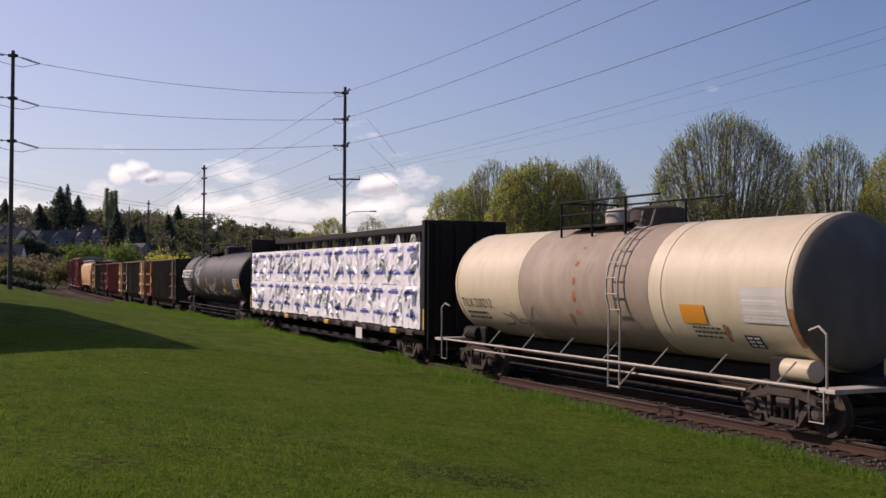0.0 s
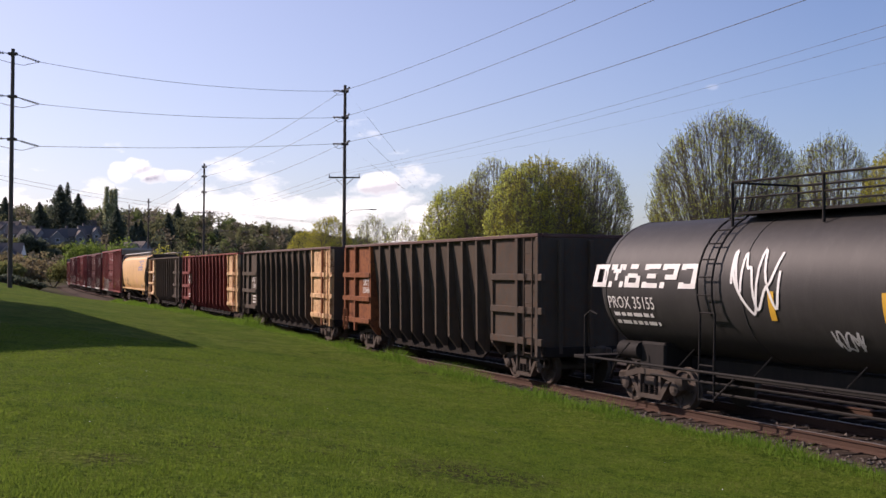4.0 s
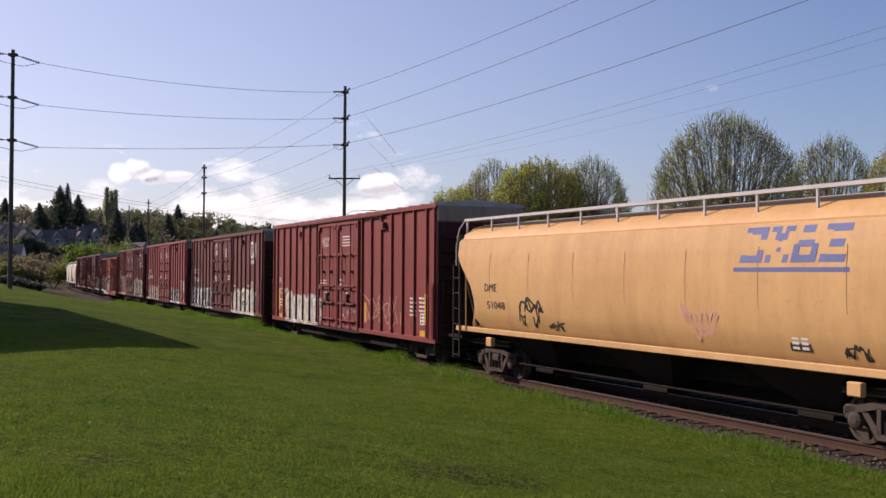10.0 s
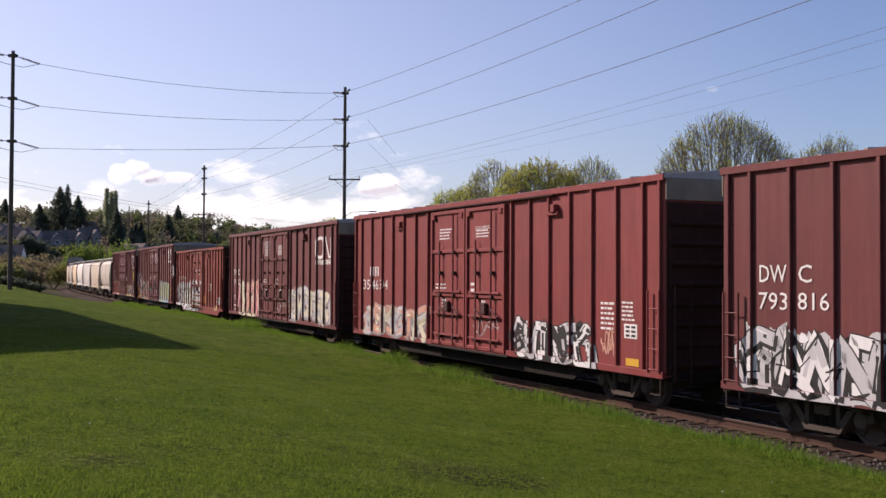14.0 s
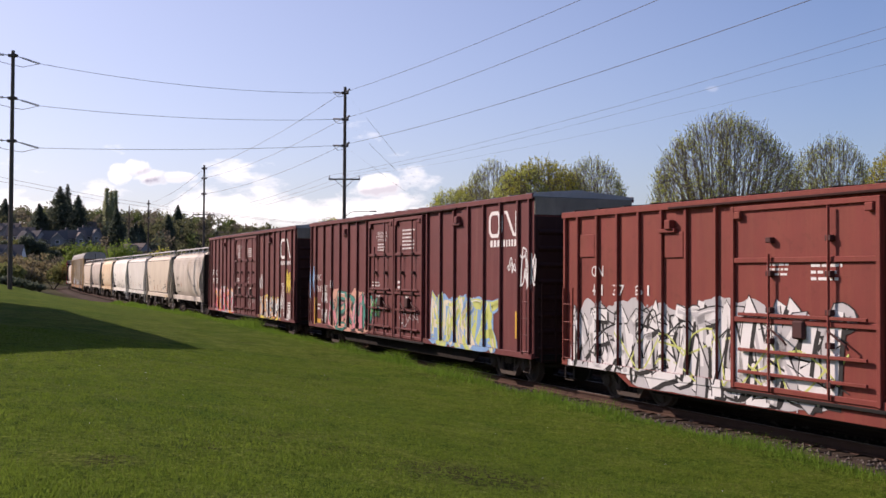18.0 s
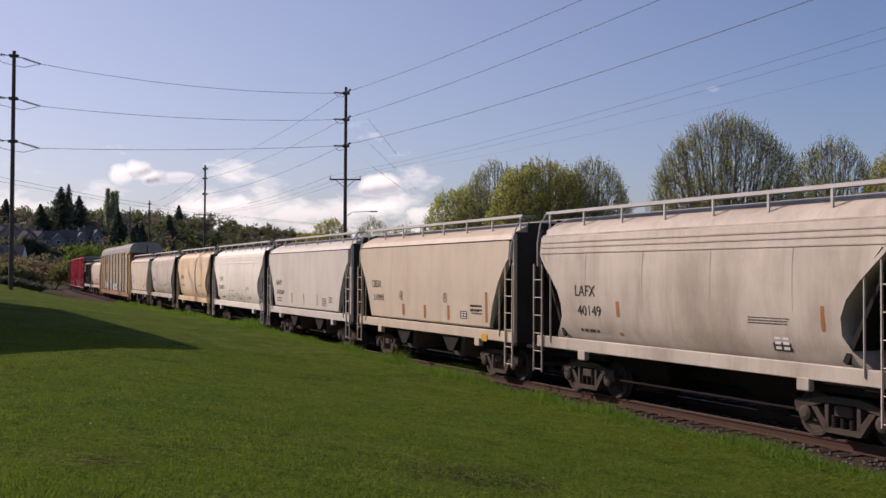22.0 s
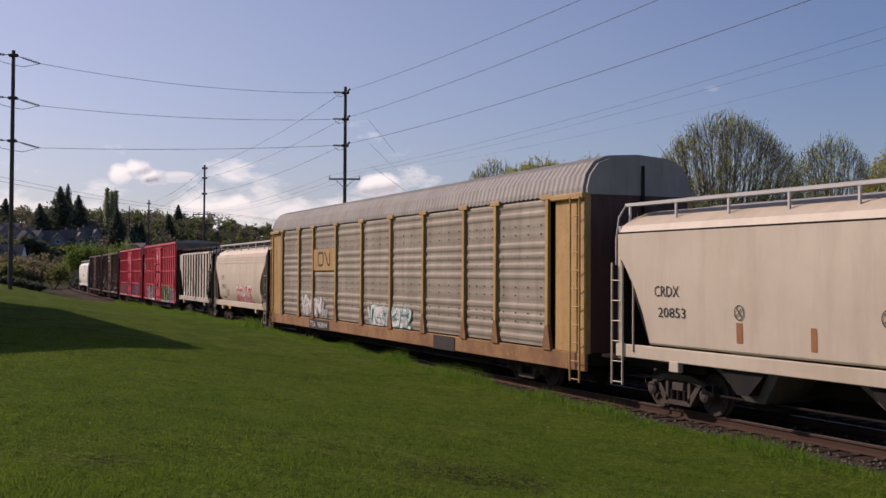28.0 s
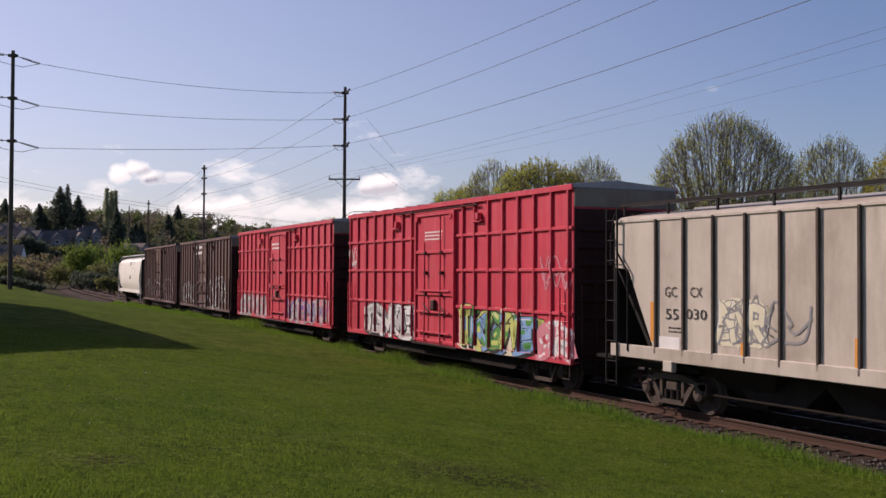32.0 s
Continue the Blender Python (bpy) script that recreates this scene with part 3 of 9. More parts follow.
RAIL = [(-0.075, -0.18), (0.075, -0.18), (0.075, -0.165), (0.012, -0.14), (0.012, -0.05), (0.036, -0.038), (0.036, -0.004), (0.028, 0.0), (-0.028, 0.0), (-0.036, -0.004), (-0.036, -0.038), (-0.012, -0.05), (-0.012, -0.14), (-0.075, -0.165)]


def build_track(name, off, z, s0, s1, label):
    road = thing(name, label, "railway track", kind="structure")
    for side in (-0.755, 0.755):
        web, head = Geo(), Geo()
        rings, top = [], []
        for s in np.arange(s0, s1 + 0.1, 2.0):
            rings.append([(*on_track(float(s), off + side + a)[:2], b + z) for a, b in RAIL])
            top.append([(*on_track(float(s), off + side + a)[:2], b + z) for a, b in ((-0.026, 0.0), (-0.026, 0.003), (0.026, 0.003), (0.026, 0.0))])
        web.loft(rings)
        head.loft(top)
        rail = part("rail", web, "rail_steel", road)
        part("rail_head", head, "rail_head" if off == 0 else "rail_steel", rail, "worn running surface")
    return road


main_track = build_track("railway_track", 0.0, 0.0, -70, 420, "rusty steel rails on dark wooden sleepers")
side_track = build_track("railway_track", -4.4, -0.15, -70, 420, "rusty little-used siding rails on dark sleepers")
tie_mesh = Geo().box(-0.115, 0.115, -1.3, 1.3, -0.36, -0.178, 0.015).mesh("sleeper", "tie_wood")
plate_mesh = Geo().box(-0.1, 0.1, -0.17, 0.17, -0.182, -0.166, 0.004).mesh("tie_plate", "rail_steel")


def lay_ties(road, off, z, s_first, count, rest_to, plates):
    rng = random.Random(5)
    for i in range(count):
        s = s_first + i * 0.53
        x, y, h = on_track(s, off)
        m = pose(x, y, z - rng.uniform(0, 0.012), 0, 0, math.degrees(h) + rng.uniform(-1.2, 1.2))
        t = part("sleeper", tie_mesh, None, road, at=m)
        if plates and i < 90:
            for side in (-0.755, 0.755):
                part("tie_plate", plate_mesh, None, t, at=pose(0, side, 0))
    g, s = Geo(), s_first + count * 0.53
    while s < rest_to:
        x, y, h = on_track(s, off)
        g.box(-0.115, 0.115, -1.3, 1.3, -0.36, -0.178, 0, pose(x, y, z, 0, 0, math.degrees(h)))
        s += 0.53
    tagged(part("distant_sleepers", g, "tie_wood", road), kind="stuff")

# ---- trees ----
def leaves(g, rng, centre, spread, n, size):
    for _ in range(n):
        p = Vector(centre) + Vector([rng.gauss(0, spread) for _ in range(3)])
        a = Vector([rng.uniform(-1, 1) for _ in range(3)]).normalized()
        b = a.orthogonal().normalized()
        b = Matrix.Rotation(rng.uniform(0, 6.28), 3, a) @ b
        s = size * rng.uniform(0.6, 1.3)
        c = a.cross(b)
        i = len(g.v)
        g.v += [tuple(p - b * s), tuple(p + c * s * 0.55), tuple(p + b * s), tuple(p - c * s * 0.55)]
        g.f.append((i, i + 1, i + 2, i + 3))


def limb(g, p, q, r, r2):
    d = (q - p).normalized()
    a = d.orthogonal().normalized()
    c = d.cross(a)
    i = len(g.v)
    for o, rr in ((p, r), (q, r2)):
        for k in range(3):
            t = 2.094 * k
            g.v.append(tuple(o + (a * math.cos(t) + c * math.sin(t)) * rr))
    g.f += [(i, i + 1, i + 4, i + 3), (i + 1, i + 2, i + 5, i + 4), (i + 2, i, i + 3, i + 5)]


def add_limbs(g, p, q, r, r2):
    """Many three-sided tapering sticks at once, from the rows of p to the rows of q."""
    d = q - p
    d /= np.linalg.norm(d, axis=1, keepdims=True) + 1e-9
    a = np.cross(d, np.where(np.abs(d[:, 2:3]) < 0.8, [[0, 0, 1.0]], [[1.0, 0, 0]]))
    a /= np.linalg.norm(a, axis=1, keepdims=True)
    c = np.cross(d, a)
    rings = [o + (a * math.cos(2.094 * k) + c * math.sin(2.094 * k)) * rr[:, None] for o, rr in ((p, r), (q, r2)) for k in range(3)]
    n = len(g.v)
    g.v += np.stack(rings, 1).reshape(-1, 3).tolist()
    first = n + 6 * np.arange(len(p))[:, None]
    g.f += (first[:, :, None] + np.array([[0, 1, 4, 3], [1, 2, 5, 4], [2, 0, 3, 5]])[None]).reshape(-1, 4).tolist()


def add_leaves(g, rs, at, size):
    n = len(at)
    a = rs.normal(size=(n, 3))
    a /= np.linalg.norm(a, axis=1, keepdims=True)
    b = np.cross(a, rs.normal(size=(n, 3)))
    b /= np.linalg.norm(b, axis=1, keepdims=True)
    c = np.cross(a, b)
    s = (size * rs.uniform(0.6, 1.35, n))[:, None]
    k = len(g.v)
    g.v += np.stack([at - b * s, at + c * s * 0.6, at + b * s, at - c * s * 0.6], 1).reshape(-1, 3).tolist()
    g.f += (k + np.arange(4 * n).reshape(n, 4)).tolist()


def vase_tree(x, y, height, width, seed, leaf="leaf_spring", amount=3, size=0.06, label="tall deciduous tree with thin spring leaves", stems=190, bark="bark_pale", bare=0.0):
    """A many-stemmed tree: stems rise from a short trunk and fan out, forking again and again, to fill a rounded crown."""
    rs = np.random.RandomState(seed)
    wood, crown = Geo(), Geo()
    fork, mid, tall, wide = height * 0.12, height * 0.54, height * 0.46, width / 2
    wood.rod((0, 0, -0.4), (0, 0, fork * 1.3), height * 0.028, 8, height * 0.02)
    az = rs.uniform(0, 2 * math.pi, stems)
    dz = rs.uniform(-0.45, 1.0, stems)
    flat = np.sqrt(1 - dz ** 2)
    lump = 0.96 + 0.05 * np.sin(az * 3 + seed) * np.cos(dz * 4 + seed * 2) + 0.03 * rs.normal(size=stems)
    lump *= np.where(rs.random_sample(stems) < 0.3, rs.uniform(0.55, 0.9, stems), 1.0)
    tip = np.stack([np.cos(az) * flat * wide * lump, np.sin(az) * flat * wide * lump, mid + dz * tall * lump], 1)
    base = np.stack([rs.normal(0, 0.12, stems), rs.normal(0, 0.12, stems), fork * rs.uniform(0.5, 1.2, stems)], 1)
    bend = np.stack([tip[:, 0] * 0.6 + rs.normal(0, 0.25, stems), tip[:, 1] * 0.6 + rs.normal(0, 0.25, stems), fork + (tip[:, 2] - fork) * 0.42], 1)

    def along(t):
        t = t[:, None]
        return base * (1 - t) ** 2 + bend * 2 * t * (1 - t) + tip * t * t

    thick = height * rs.uniform(0.0030, 0.0056, stems)
    steps = 7
    for k in range(steps):
        a, b = np.full(stems, k / steps), np.full(stems, (k + 1) / steps)
        add_limbs(wood, along(a), along(b), thick * (1 - 0.8 * a), thick * (1 - 0.8 * b))

    def inside(p):
        e = (np.hypot(p[:, 0] / wide, p[:, 1] / wide) ** 2 + ((p[:, 2] - mid) / tall) ** 2) ** 0.5
        k = np.minimum(1.0, (1.0 + 0.05 * rs.normal(size=len(p))) / np.maximum(e, 0.01))[:, None]
        return np.concatenate([p[:, :2] * k, mid + (p[:, 2:] - mid) * k], 1)

    roots, ways = [], []
    for k in range(5):
        t = rs.uniform(0.35, 0.97, stems)
        p = along(t)
        d = along(np.minimum(t + 0.05, 1.05)) - p
        d /= np.linalg.norm(d, axis=1, keepdims=True)
        d += rs.normal(0, 0.5, (stems, 3)) + [[0, 0, 0.15]] + p * [[0.5 / wide, 0.5 / wide, 0]]
        d /= np.linalg.norm(d, axis=1, keepdims=True)
        q = inside(p + d * (height * rs.uniform(0.07, 0.19, stems))[:, None])
        add_limbs(wood, p, q, thick * 0.36, thick * 0.16)
        roots.append((p, q))
    p, q = np.concatenate([a for a, b in roots]), np.concatenate([b for a, b in roots])
    outer = np.hypot(p[:, 0] / wide, p[:, 1] / wide) ** 2 + ((p[:, 2] - mid) / tall) ** 2 > rs.uniform(0.3, 0.85, len(p)) ** 2
    p, q = p[outer], q[outer]
    for k in range(3):
        t = rs.uniform(0.25, 1.0, len(p))[:, None]
        a = p + (q - p) * t
        d = (q - p) / (np.linalg.norm(q - p, axis=1, keepdims=True) + 1e-6) + rs.normal(0, 0.45, p.shape) + [[0, 0, 0.3]]
        b = inside(a + d * (height * rs.uniform(0.025, 0.065, len(p)))[:, None])
        add_limbs(wood, a, b, np.full(len(p), height * 0.0008), np.full(len(p), height * 0.0005))
        for j in range(amount):
            keep = rs.random_sample(len(p)) > bare
            at = (a + (b - a) * rs.uniform(0.2, 1.1, (len(p), 1)) + rs.normal(0, 0.05, p.shape))[keep]
            add_leaves(crown, rs, at, size)
    # fine shoots over the rounded outside
    n = stems * 9
    az, dz = rs.uniform(0, 2 * math.pi, n), rs.uniform(-0.35, 1.0, n)
    flat = np.sqrt(1 - dz ** 2)
    k = rs.uniform(0.84, 0.985, n) * (1 + 0.035 * np.sin(az * 3 + seed) * np.cos(dz * 4 + seed * 2) + 0.03 * np.sin(az * 7 + dz * 9))
    out = np.stack([np.cos(az) * flat, np.sin(az) * flat, dz], 1)
    a = np.stack([out[:, 0] * wide * k, out[:, 1] * wide * k, mid + dz * tall * k], 1)
    d = out * 0.7 + [[0, 0, 0.6]] + rs.normal(0, 0.3, (n, 3))
    b = inside(a + d * (height * rs.uniform(0.02, 0.05, n))[:, None])
    add_limbs(wood, a - d * height * 0.03, b, np.full(n, height * 0.0009), np.full(n, height * 0.0005))
    for j in range(2 if amount < 8 else 4):
        add_leaves(crown, rs, a + (b - a) * rs.uniform(-0.5, 1.05, (n, 1)) + rs.normal(0, 0.04, (n, 3)), size)
    z = stand(x, y)
    tree = thing("tree", label, "tree", "trees beyond the railway", pose(x, y, z))
    part("trunk", wood, bark, tree, repair=False)
    part("crown", crown, leaf, tree, "small scattered leaves", repair=False)
    return tree


def leafy_mass(g, rng, cx, cy, cz, rx, ry, rz, n, size):
    """Leaves over an uneven rounded mass, thinner inside, with gaps."""
    ph = rng.uniform(0, 50)
    for _ in range(n):
        d = Vector([rng.gauss(0, 1) for _ in range(3)]).normalized()
        r = (rng.random() ** 0.45) * (0.82 + 0.45 * noise.noise((d.x * 2 + ph, d.y * 2, d.z * 2)))
        leaves(g, rng, (cx + d.x * rx * r, cy + d.y * ry * r, cz + d.z * rz * r), size * 0.4, 1, size)


def bush(x, y, width, height, seed, leaf, n=500, size=0.16, label="rounded leafy shrub behind the railway", name="bush"):
    rng = random.Random(seed)
    z = stand(x, y)
    b = thing(name, label, name, "shrubs along the railway", pose(x, y, z))
    wood = Geo()
    for i in range(7):
        a = rng.uniform(0, 6.28)
        limb(wood, Vector((0, 0, -0.2)), Vector((math.cos(a) * width * 0.3, math.sin(a) * width * 0.3, height * rng.uniform(0.55, 0.85))), 0.05 + height * 0.01, 0.02)
    part("stem", wood, "bark", b, repair=False)
    g = Geo()
    for k in range(5):
        a = rng.uniform(0, 6.28)
        o = width * 0.24 if k else 0
        leafy_mass(g, rng, math.cos(a) * o, math.sin(a) * o, height * rng.uniform(0.42, 0.62), width * rng.uniform(0.24, 0.36), width * rng.uniform(0.24, 0.36), height * rng.uniform(0.32, 0.45), n // 5, size)
    part("crown", g, leaf, b, repair=False)
    return b


def conifer(x, y, height, width, seed, leaf="leaf_dark", label="dark pointed conifer on the hillside"):
    """Whorls of drooping boughs, shorter and shorter towards a thin leader, uneven from one to the next."""
    rng = random.Random(seed)
    t = thing("conifer", label, "conifer", "conifers on the hill", pose(x, y, stand(x, y)))
    wood, g = Geo(), Geo()
    limb(wood, Vector((0, 0, -0.5)), Vector((0, 0, height)), height * 0.02, 0.03)
    z = height * 0.1
    while z < height * 0.985:
        full = width / 2 * min(1.0, (1 - z / height) * 1.2) ** 0.9
        spoke = rng.uniform(0, 6.28)
        for k in range(11):
            a = spoke + k * 0.571 + rng.uniform(-0.2, 0.2)
            r = full * rng.uniform(0.5, 1.12) + 0.15
            tip = Vector((math.cos(a) * r, math.sin(a) * r, z - r * rng.uniform(0.1, 0.35)))
            limb(wood, Vector((0, 0, z)), tip, 0.06, 0.02)
            for j in range(6):
                leaves(g, rng, Vector((0, 0, z)).lerp(tip, 0.12 + 0.17 * j), 0.12 + 0.05 * r, 2, min(0.62, 0.2 + r * 0.14))
        leaves(g, rng, (0, 0, z), 0.1, 3, 0.28)
        z += height * 0.034
    part("trunk", wood, "bark", t, repair=False)
    part("crown", g, leaf, t, repair=False)


def poplar(x, y, height, width, seed):
    rng = random.Random(seed)
    t = thing("poplar", "slim upright poplar in pale grey-green leaf", "poplar tree", "poplars on the hill", pose(x, y, stand(x, y)))
    wood, g = Geo(), Geo()
    limb(wood, Vector((0, 0, -0.5)), Vector((0, 0, height * 0.97)), height * 0.018, 0.04)
    for i in range(420):
        z = height * rng.uniform(0.06, 0.9)
        a = rng.uniform(0, 6.28)
        r = width / 2 * math.sin(math.pi * min(1, 0.25 + z / height * 0.72)) ** 0.8 * (1.0 if z < height * 0.6 else 1.9 - 1.5 * z / height) * rng.uniform(0.35, 1.05) * (0.8 + 0.3 * math.sin(a * 3 + seed))
        tip = Vector((math.cos(a) * r, math.sin(a) * r, min(z + r * 2.4, height)))
        limb(wood, Vector((0, 0, z)), tip, 0.05, 0.02)
        for k in (0.55, 0.8, 1.0):
            leaves(g, rng, Vector((0, 0, z)).lerp(tip, k), 0.35, 3, 0.34)
    part("trunk", wood, "bark_pale", t, repair=False)
    part("crown", g, "leaf_poplar", t, repair=False)


def spot(px, depth):
    """The place at that depth ahead of the camera, px parts of a thousand of the depth aside."""
    return px * depth / 1000, depth


# ---- poles and wires ----


def ring_insulator(g, a, b, r=0.07, n=6):
    a, b = Vector(a), Vector(b)
    g.rod(a, b, r * 0.4, 6)
    for k in range(n):
        p, q = a.lerp(b, (k + 0.2) / n), a.lerp(b, (k + 0.6) / n)
        g.rod(p, q, r, 8)


def utility_pole(x, y, top, levels, ways, cross=None, label="tall dark wooden utility pole with insulators", r=0.17, reach=1.1):
    """ways: where the cables leave to, as places; each level has a string of insulators along each way and a loose jumper below."""
    z = stand(x, y)
    pole = thing("utility_pole", label, "utility pole", "poles of the power line", pose(x, y, 0))
    part("shaft", Geo().rod((0, 0, z - 0.5), (0, 0, top), r, 12, r * 0.72), "pole_wood", pole, smooth=40)
    for h in levels:
        ends = []
        a = part("bracket", Geo().box(-0.3, 0.3, -0.16, 0.16, h - 0.1, h + 0.1, 0.02), "pole_wood", pole)
        for wx, wy, rise in ways:
            d = Vector((wx - x, wy - y, 0)).normalized()
            g = Geo()
            p, q = d * 0.2 + Vector((0, 0, h)), d * (0.2 + reach) + Vector((0, 0, h + rise))
            ring_insulator(g, p.lerp(q, 0.25), q, 0.085, 7)
            g.rod(p, p.lerp(q, 0.25), 0.03, 6)
            part("insulator", g, "insulator_grey", a, smooth=40)
            ends.append(q)
        if len(ends) > 1:
            m = (ends[0] + ends[1]) / 2 - Vector((0, 0.1, 0.5))
            part("jumper", Geo().path([ends[0], ends[0].lerp(m, 0.6) - Vector((0, 0, 0.18)), m, ends[1].lerp(m, 0.6) - Vector((0, 0, 0.15)), ends[1]], 0.02, 5), "wire_metal", a)
    if cross:
        h, half = cross
        a = part("crossarm", Geo().box(-half, half, -0.06, 0.06, -0.06, 0.06, 0.012), "pole_wood", pole, at=pose(0, -0.2, h, 0, 0, 0))
        part("brace", Geo().rod((-half * 0.6, 0, -0.05), (0, 0, -0.75), 0.025, 5).rod((half * 0.6, 0, -0.05), (0, 0, -0.75), 0.025, 5), "wire_metal", a)
        for k in (-0.95, -0.05, 0.95):
            part("insulator", Geo().rod((half * k, 0, 0.05), (half * k, 0, 0.32), 0.05, 8, 0.03), "insulator_grey", a)
    return pole


def wire(a, b, sag, r=0.016, label="thin sagging power cable"):
    n = 20
    a, b = Vector(a), Vector(b)
    pts = []
    for i in range(n + 1):
        t = i / n
        p = a.lerp(b, t)
        p.z -= sag * 4 * t * (1 - t)
        pts.append(p)
    d = (b - a).normalized()
    u = d.orthogonal().normalized()
    w = d.cross(u)
    g = Geo().loft([[p + (u * math.cos(1.2566 * k) + w * math.sin(1.2566 * k)) * r for k in range(5)] for p in pts])
    ob = part("power_cable", g, "wire_metal", None, repair=False)
    tagged(ob, label, "cable", "cables of the power line")


def build_power_line():
    P1, P2, P3, P4 = (-30.2, 75.0), (-8.2, 89.0), (-29.2, 131.0), (-49.4, 180.0)
    P0 = (23.8, 17.9)
    L1, L2 = (18.0, 15.0, 12.0), (17.85, 15.65, 13.45)
    L3, L4 = (15.6, 14.4, 12.5), (14.4, 13.2, 12.0)
    utility_pole(*P1, 18.35, L1, ((*P2, -0.38), (-72.0, 52.0, 0.05)), reach=1.6)
    utility_pole(*P2, 18.35, L2, ((*P1, -0.05), (*P0, 0.15)), (10.65, 1.3), reach=0.9)
    utility_pole(*P3, 16.0, L3, ((*P2, 0.0),), (9.95, 1.3), r=0.15, reach=0.7)
    utility_pole(*P4, 15.0, L4, ((*P3, 0.0),), None, "distant wooden utility pole beside trees", r=0.14, reach=0.7)
    utility_pole(-58.5, 200.0, 15.2, (14.0,), ((*P4, 0.0),), None, "distant wooden utility pole beside trees", r=0.14, reach=0.6)
    utility_pole(*P0, 18.35, L2, ((*P2, 0.1),), (10.65, 1.3))
    W = (-72.0, 52.0)
    for i in range(3):
        wire((P1[0] + 1.5, P1[1] + 0.9, L1[i] - 0.38), (P2[0] - 0.9, P2[1], L2[i]), (0.55, 0.4, 0.2)[i])
        wire((P1[0] - 0.6, P1[1], L1[i]), (*W, L1[i] + 0.3), 0.8)
        wire((P2[0] + 0.3, P2[1] - 0.2, L2[i] + 0.15), (*P0, L2[i] + (0.1, 1.2, 0.75)[i]), 0.9)
        wire((P2[0] - 0.3, P2[1], L2[i]), (*P3, L3[i]), 0.6)
        wire((*P3, L3[i]), (*P4, L4[i]), 0.6)
    for k, end, r in ((-1.2, 11.95, 0.007), (0.1, 11.95, 0.006), (1.2, 11.1, 0.004)):
        wire((P2[0] + k, P2[1] - 0.2, 10.98), (P0[0] + k, P0[1], end), 0.8, r)
        wire((P2[0] + k, P2[1] - 0.2, 10.95), (P3[0] + k, P3[1], 10.1), 0.5, 0.011)
    for k in (-0.8, 0.9):
        wire((P3[0] + k, P3[1] - 0.2, 10.25 + 0.1 * k), (-36.5 + k, 38.0, 11.0 - 0.1 * k), 0.9, 0.013)
        wire((P3[0] + k, P3[1] - 0.2, 10.2), (26.0 + k, 190.0, 9.0), 0.7, 0.013)
    # guys with pale fibre rods
    meet, anchor = Vector((P2[0] + 9.3, P2[1] + 0.5, 6.6)), Vector((P2[0] + 16.5, P2[1] + 0.9, -0.2))
    for z, t0, t1 in ((18.0, 0.2, 0.46), (15.6, 0.22, 0.45), (13.4, 0.24, 0.54)):
        a = Vector((P2[0], P2[1], z))
        g = thing("guy_wire", "thin guy wire with a fibre rod in it", "guy wire", "guys of the pole", pose(0, 0, 0))
        part("strand", Geo().path([a, meet, anchor], 0.002, 4), "wire_metal", g)
        part("rod", Geo().rod(a.lerp(meet, t0), a.lerp(meet, t1), 0.011, 6), "wire_metal", g)
    lamp = thing("street_lamp", "street lamp arm on the utility pole", "street lamp", "", pose(P2[0], P2[1], 7.6))
    part("arm", Geo().path([(0.1, 0, 0), (0.6, -0.1, 0.35), (2.2, -0.2, 0.42)], 0.028, 6), "wire_metal", lamp)
    part("head", Geo().box(2.1, 2.7, -0.3, -0.1, 0.36, 0.46, 0.04), "wire_metal", lamp)


build_power_line()

# trees beyond the track
for _px, _d, _top, _w, _leaf, _amt, _st, _sd in (
        (264, 62, 11.95, 8.3, "leaf_spring", 3, 260, 3), (362, 67, 11.4, 5.6, "leaf_spring", 3, 150, 4), (440, 60, 10.4, 5.6, "leaf_yellow", 7, 150, 5), (318, 75, 8.2, 4.0, "leaf_spring", 3, 90, 21),
        (10, 74, 8.6, 4.6, "leaf_spring", 6, 130, 6), (47, 73, 10.5, 4.6, "leaf_spring", 3, 130, 7), (92, 70, 10.2, 5.6, "leaf_yellow", 9, 170, 8), (138, 71, 10.5, 5.0, "leaf_spring", 3, 150, 9), (26, 77, 9.2, 4.4, "leaf_yellow", 7, 110, 25), (114, 75, 10.1, 4.6, "leaf_yellow", 7, 120, 26), (72, 69, 9.7, 4.4, "leaf_spring", 6, 110, 27), (-6, 84, 6.4, 3.6, "leaf_yellow", 7, 80, 22), (66, 80, 9.4, 4.6, "leaf_spring", 4, 110, 23),
        (-66, 97, 7.9, 3.4, "leaf_spring", 2, 90, 10), (-105, 98, 7.8, 4.2, "leaf_yellow", 5, 110, 11), (-38, 95, 7.0, 3.6, "leaf_spring", 3, 80, 12), (-128, 100, 6.6, 3.4, "leaf_yellow", 7, 80, 13)):
    vase_tree(*spot(_px, _d), _top * 1.02 + 0.45, _w * 1.08, _sd, _leaf, 7 if _amt < 4 else 9, 0.05 if _amt < 4 else 0.058, stems=int(_st * 1.25), bare=0.2 if _amt < 4 else 0.0,
              label="rounded tree thick with yellow-green new leaves" if _leaf == "leaf_yellow" else "many-stemmed tree in thin spring leaf")
for _i in range(6):
    bush(*spot(-150 + 42 * _i + random.uniform(-12, 12), random.uniform(84, 108)), random.uniform(3, 5), random.uniform(2.6, 4.8), 40 + _i, ("leaf_yellow", "leaf_olive", "leaf_green")[_i % 3], 700, 0.15)

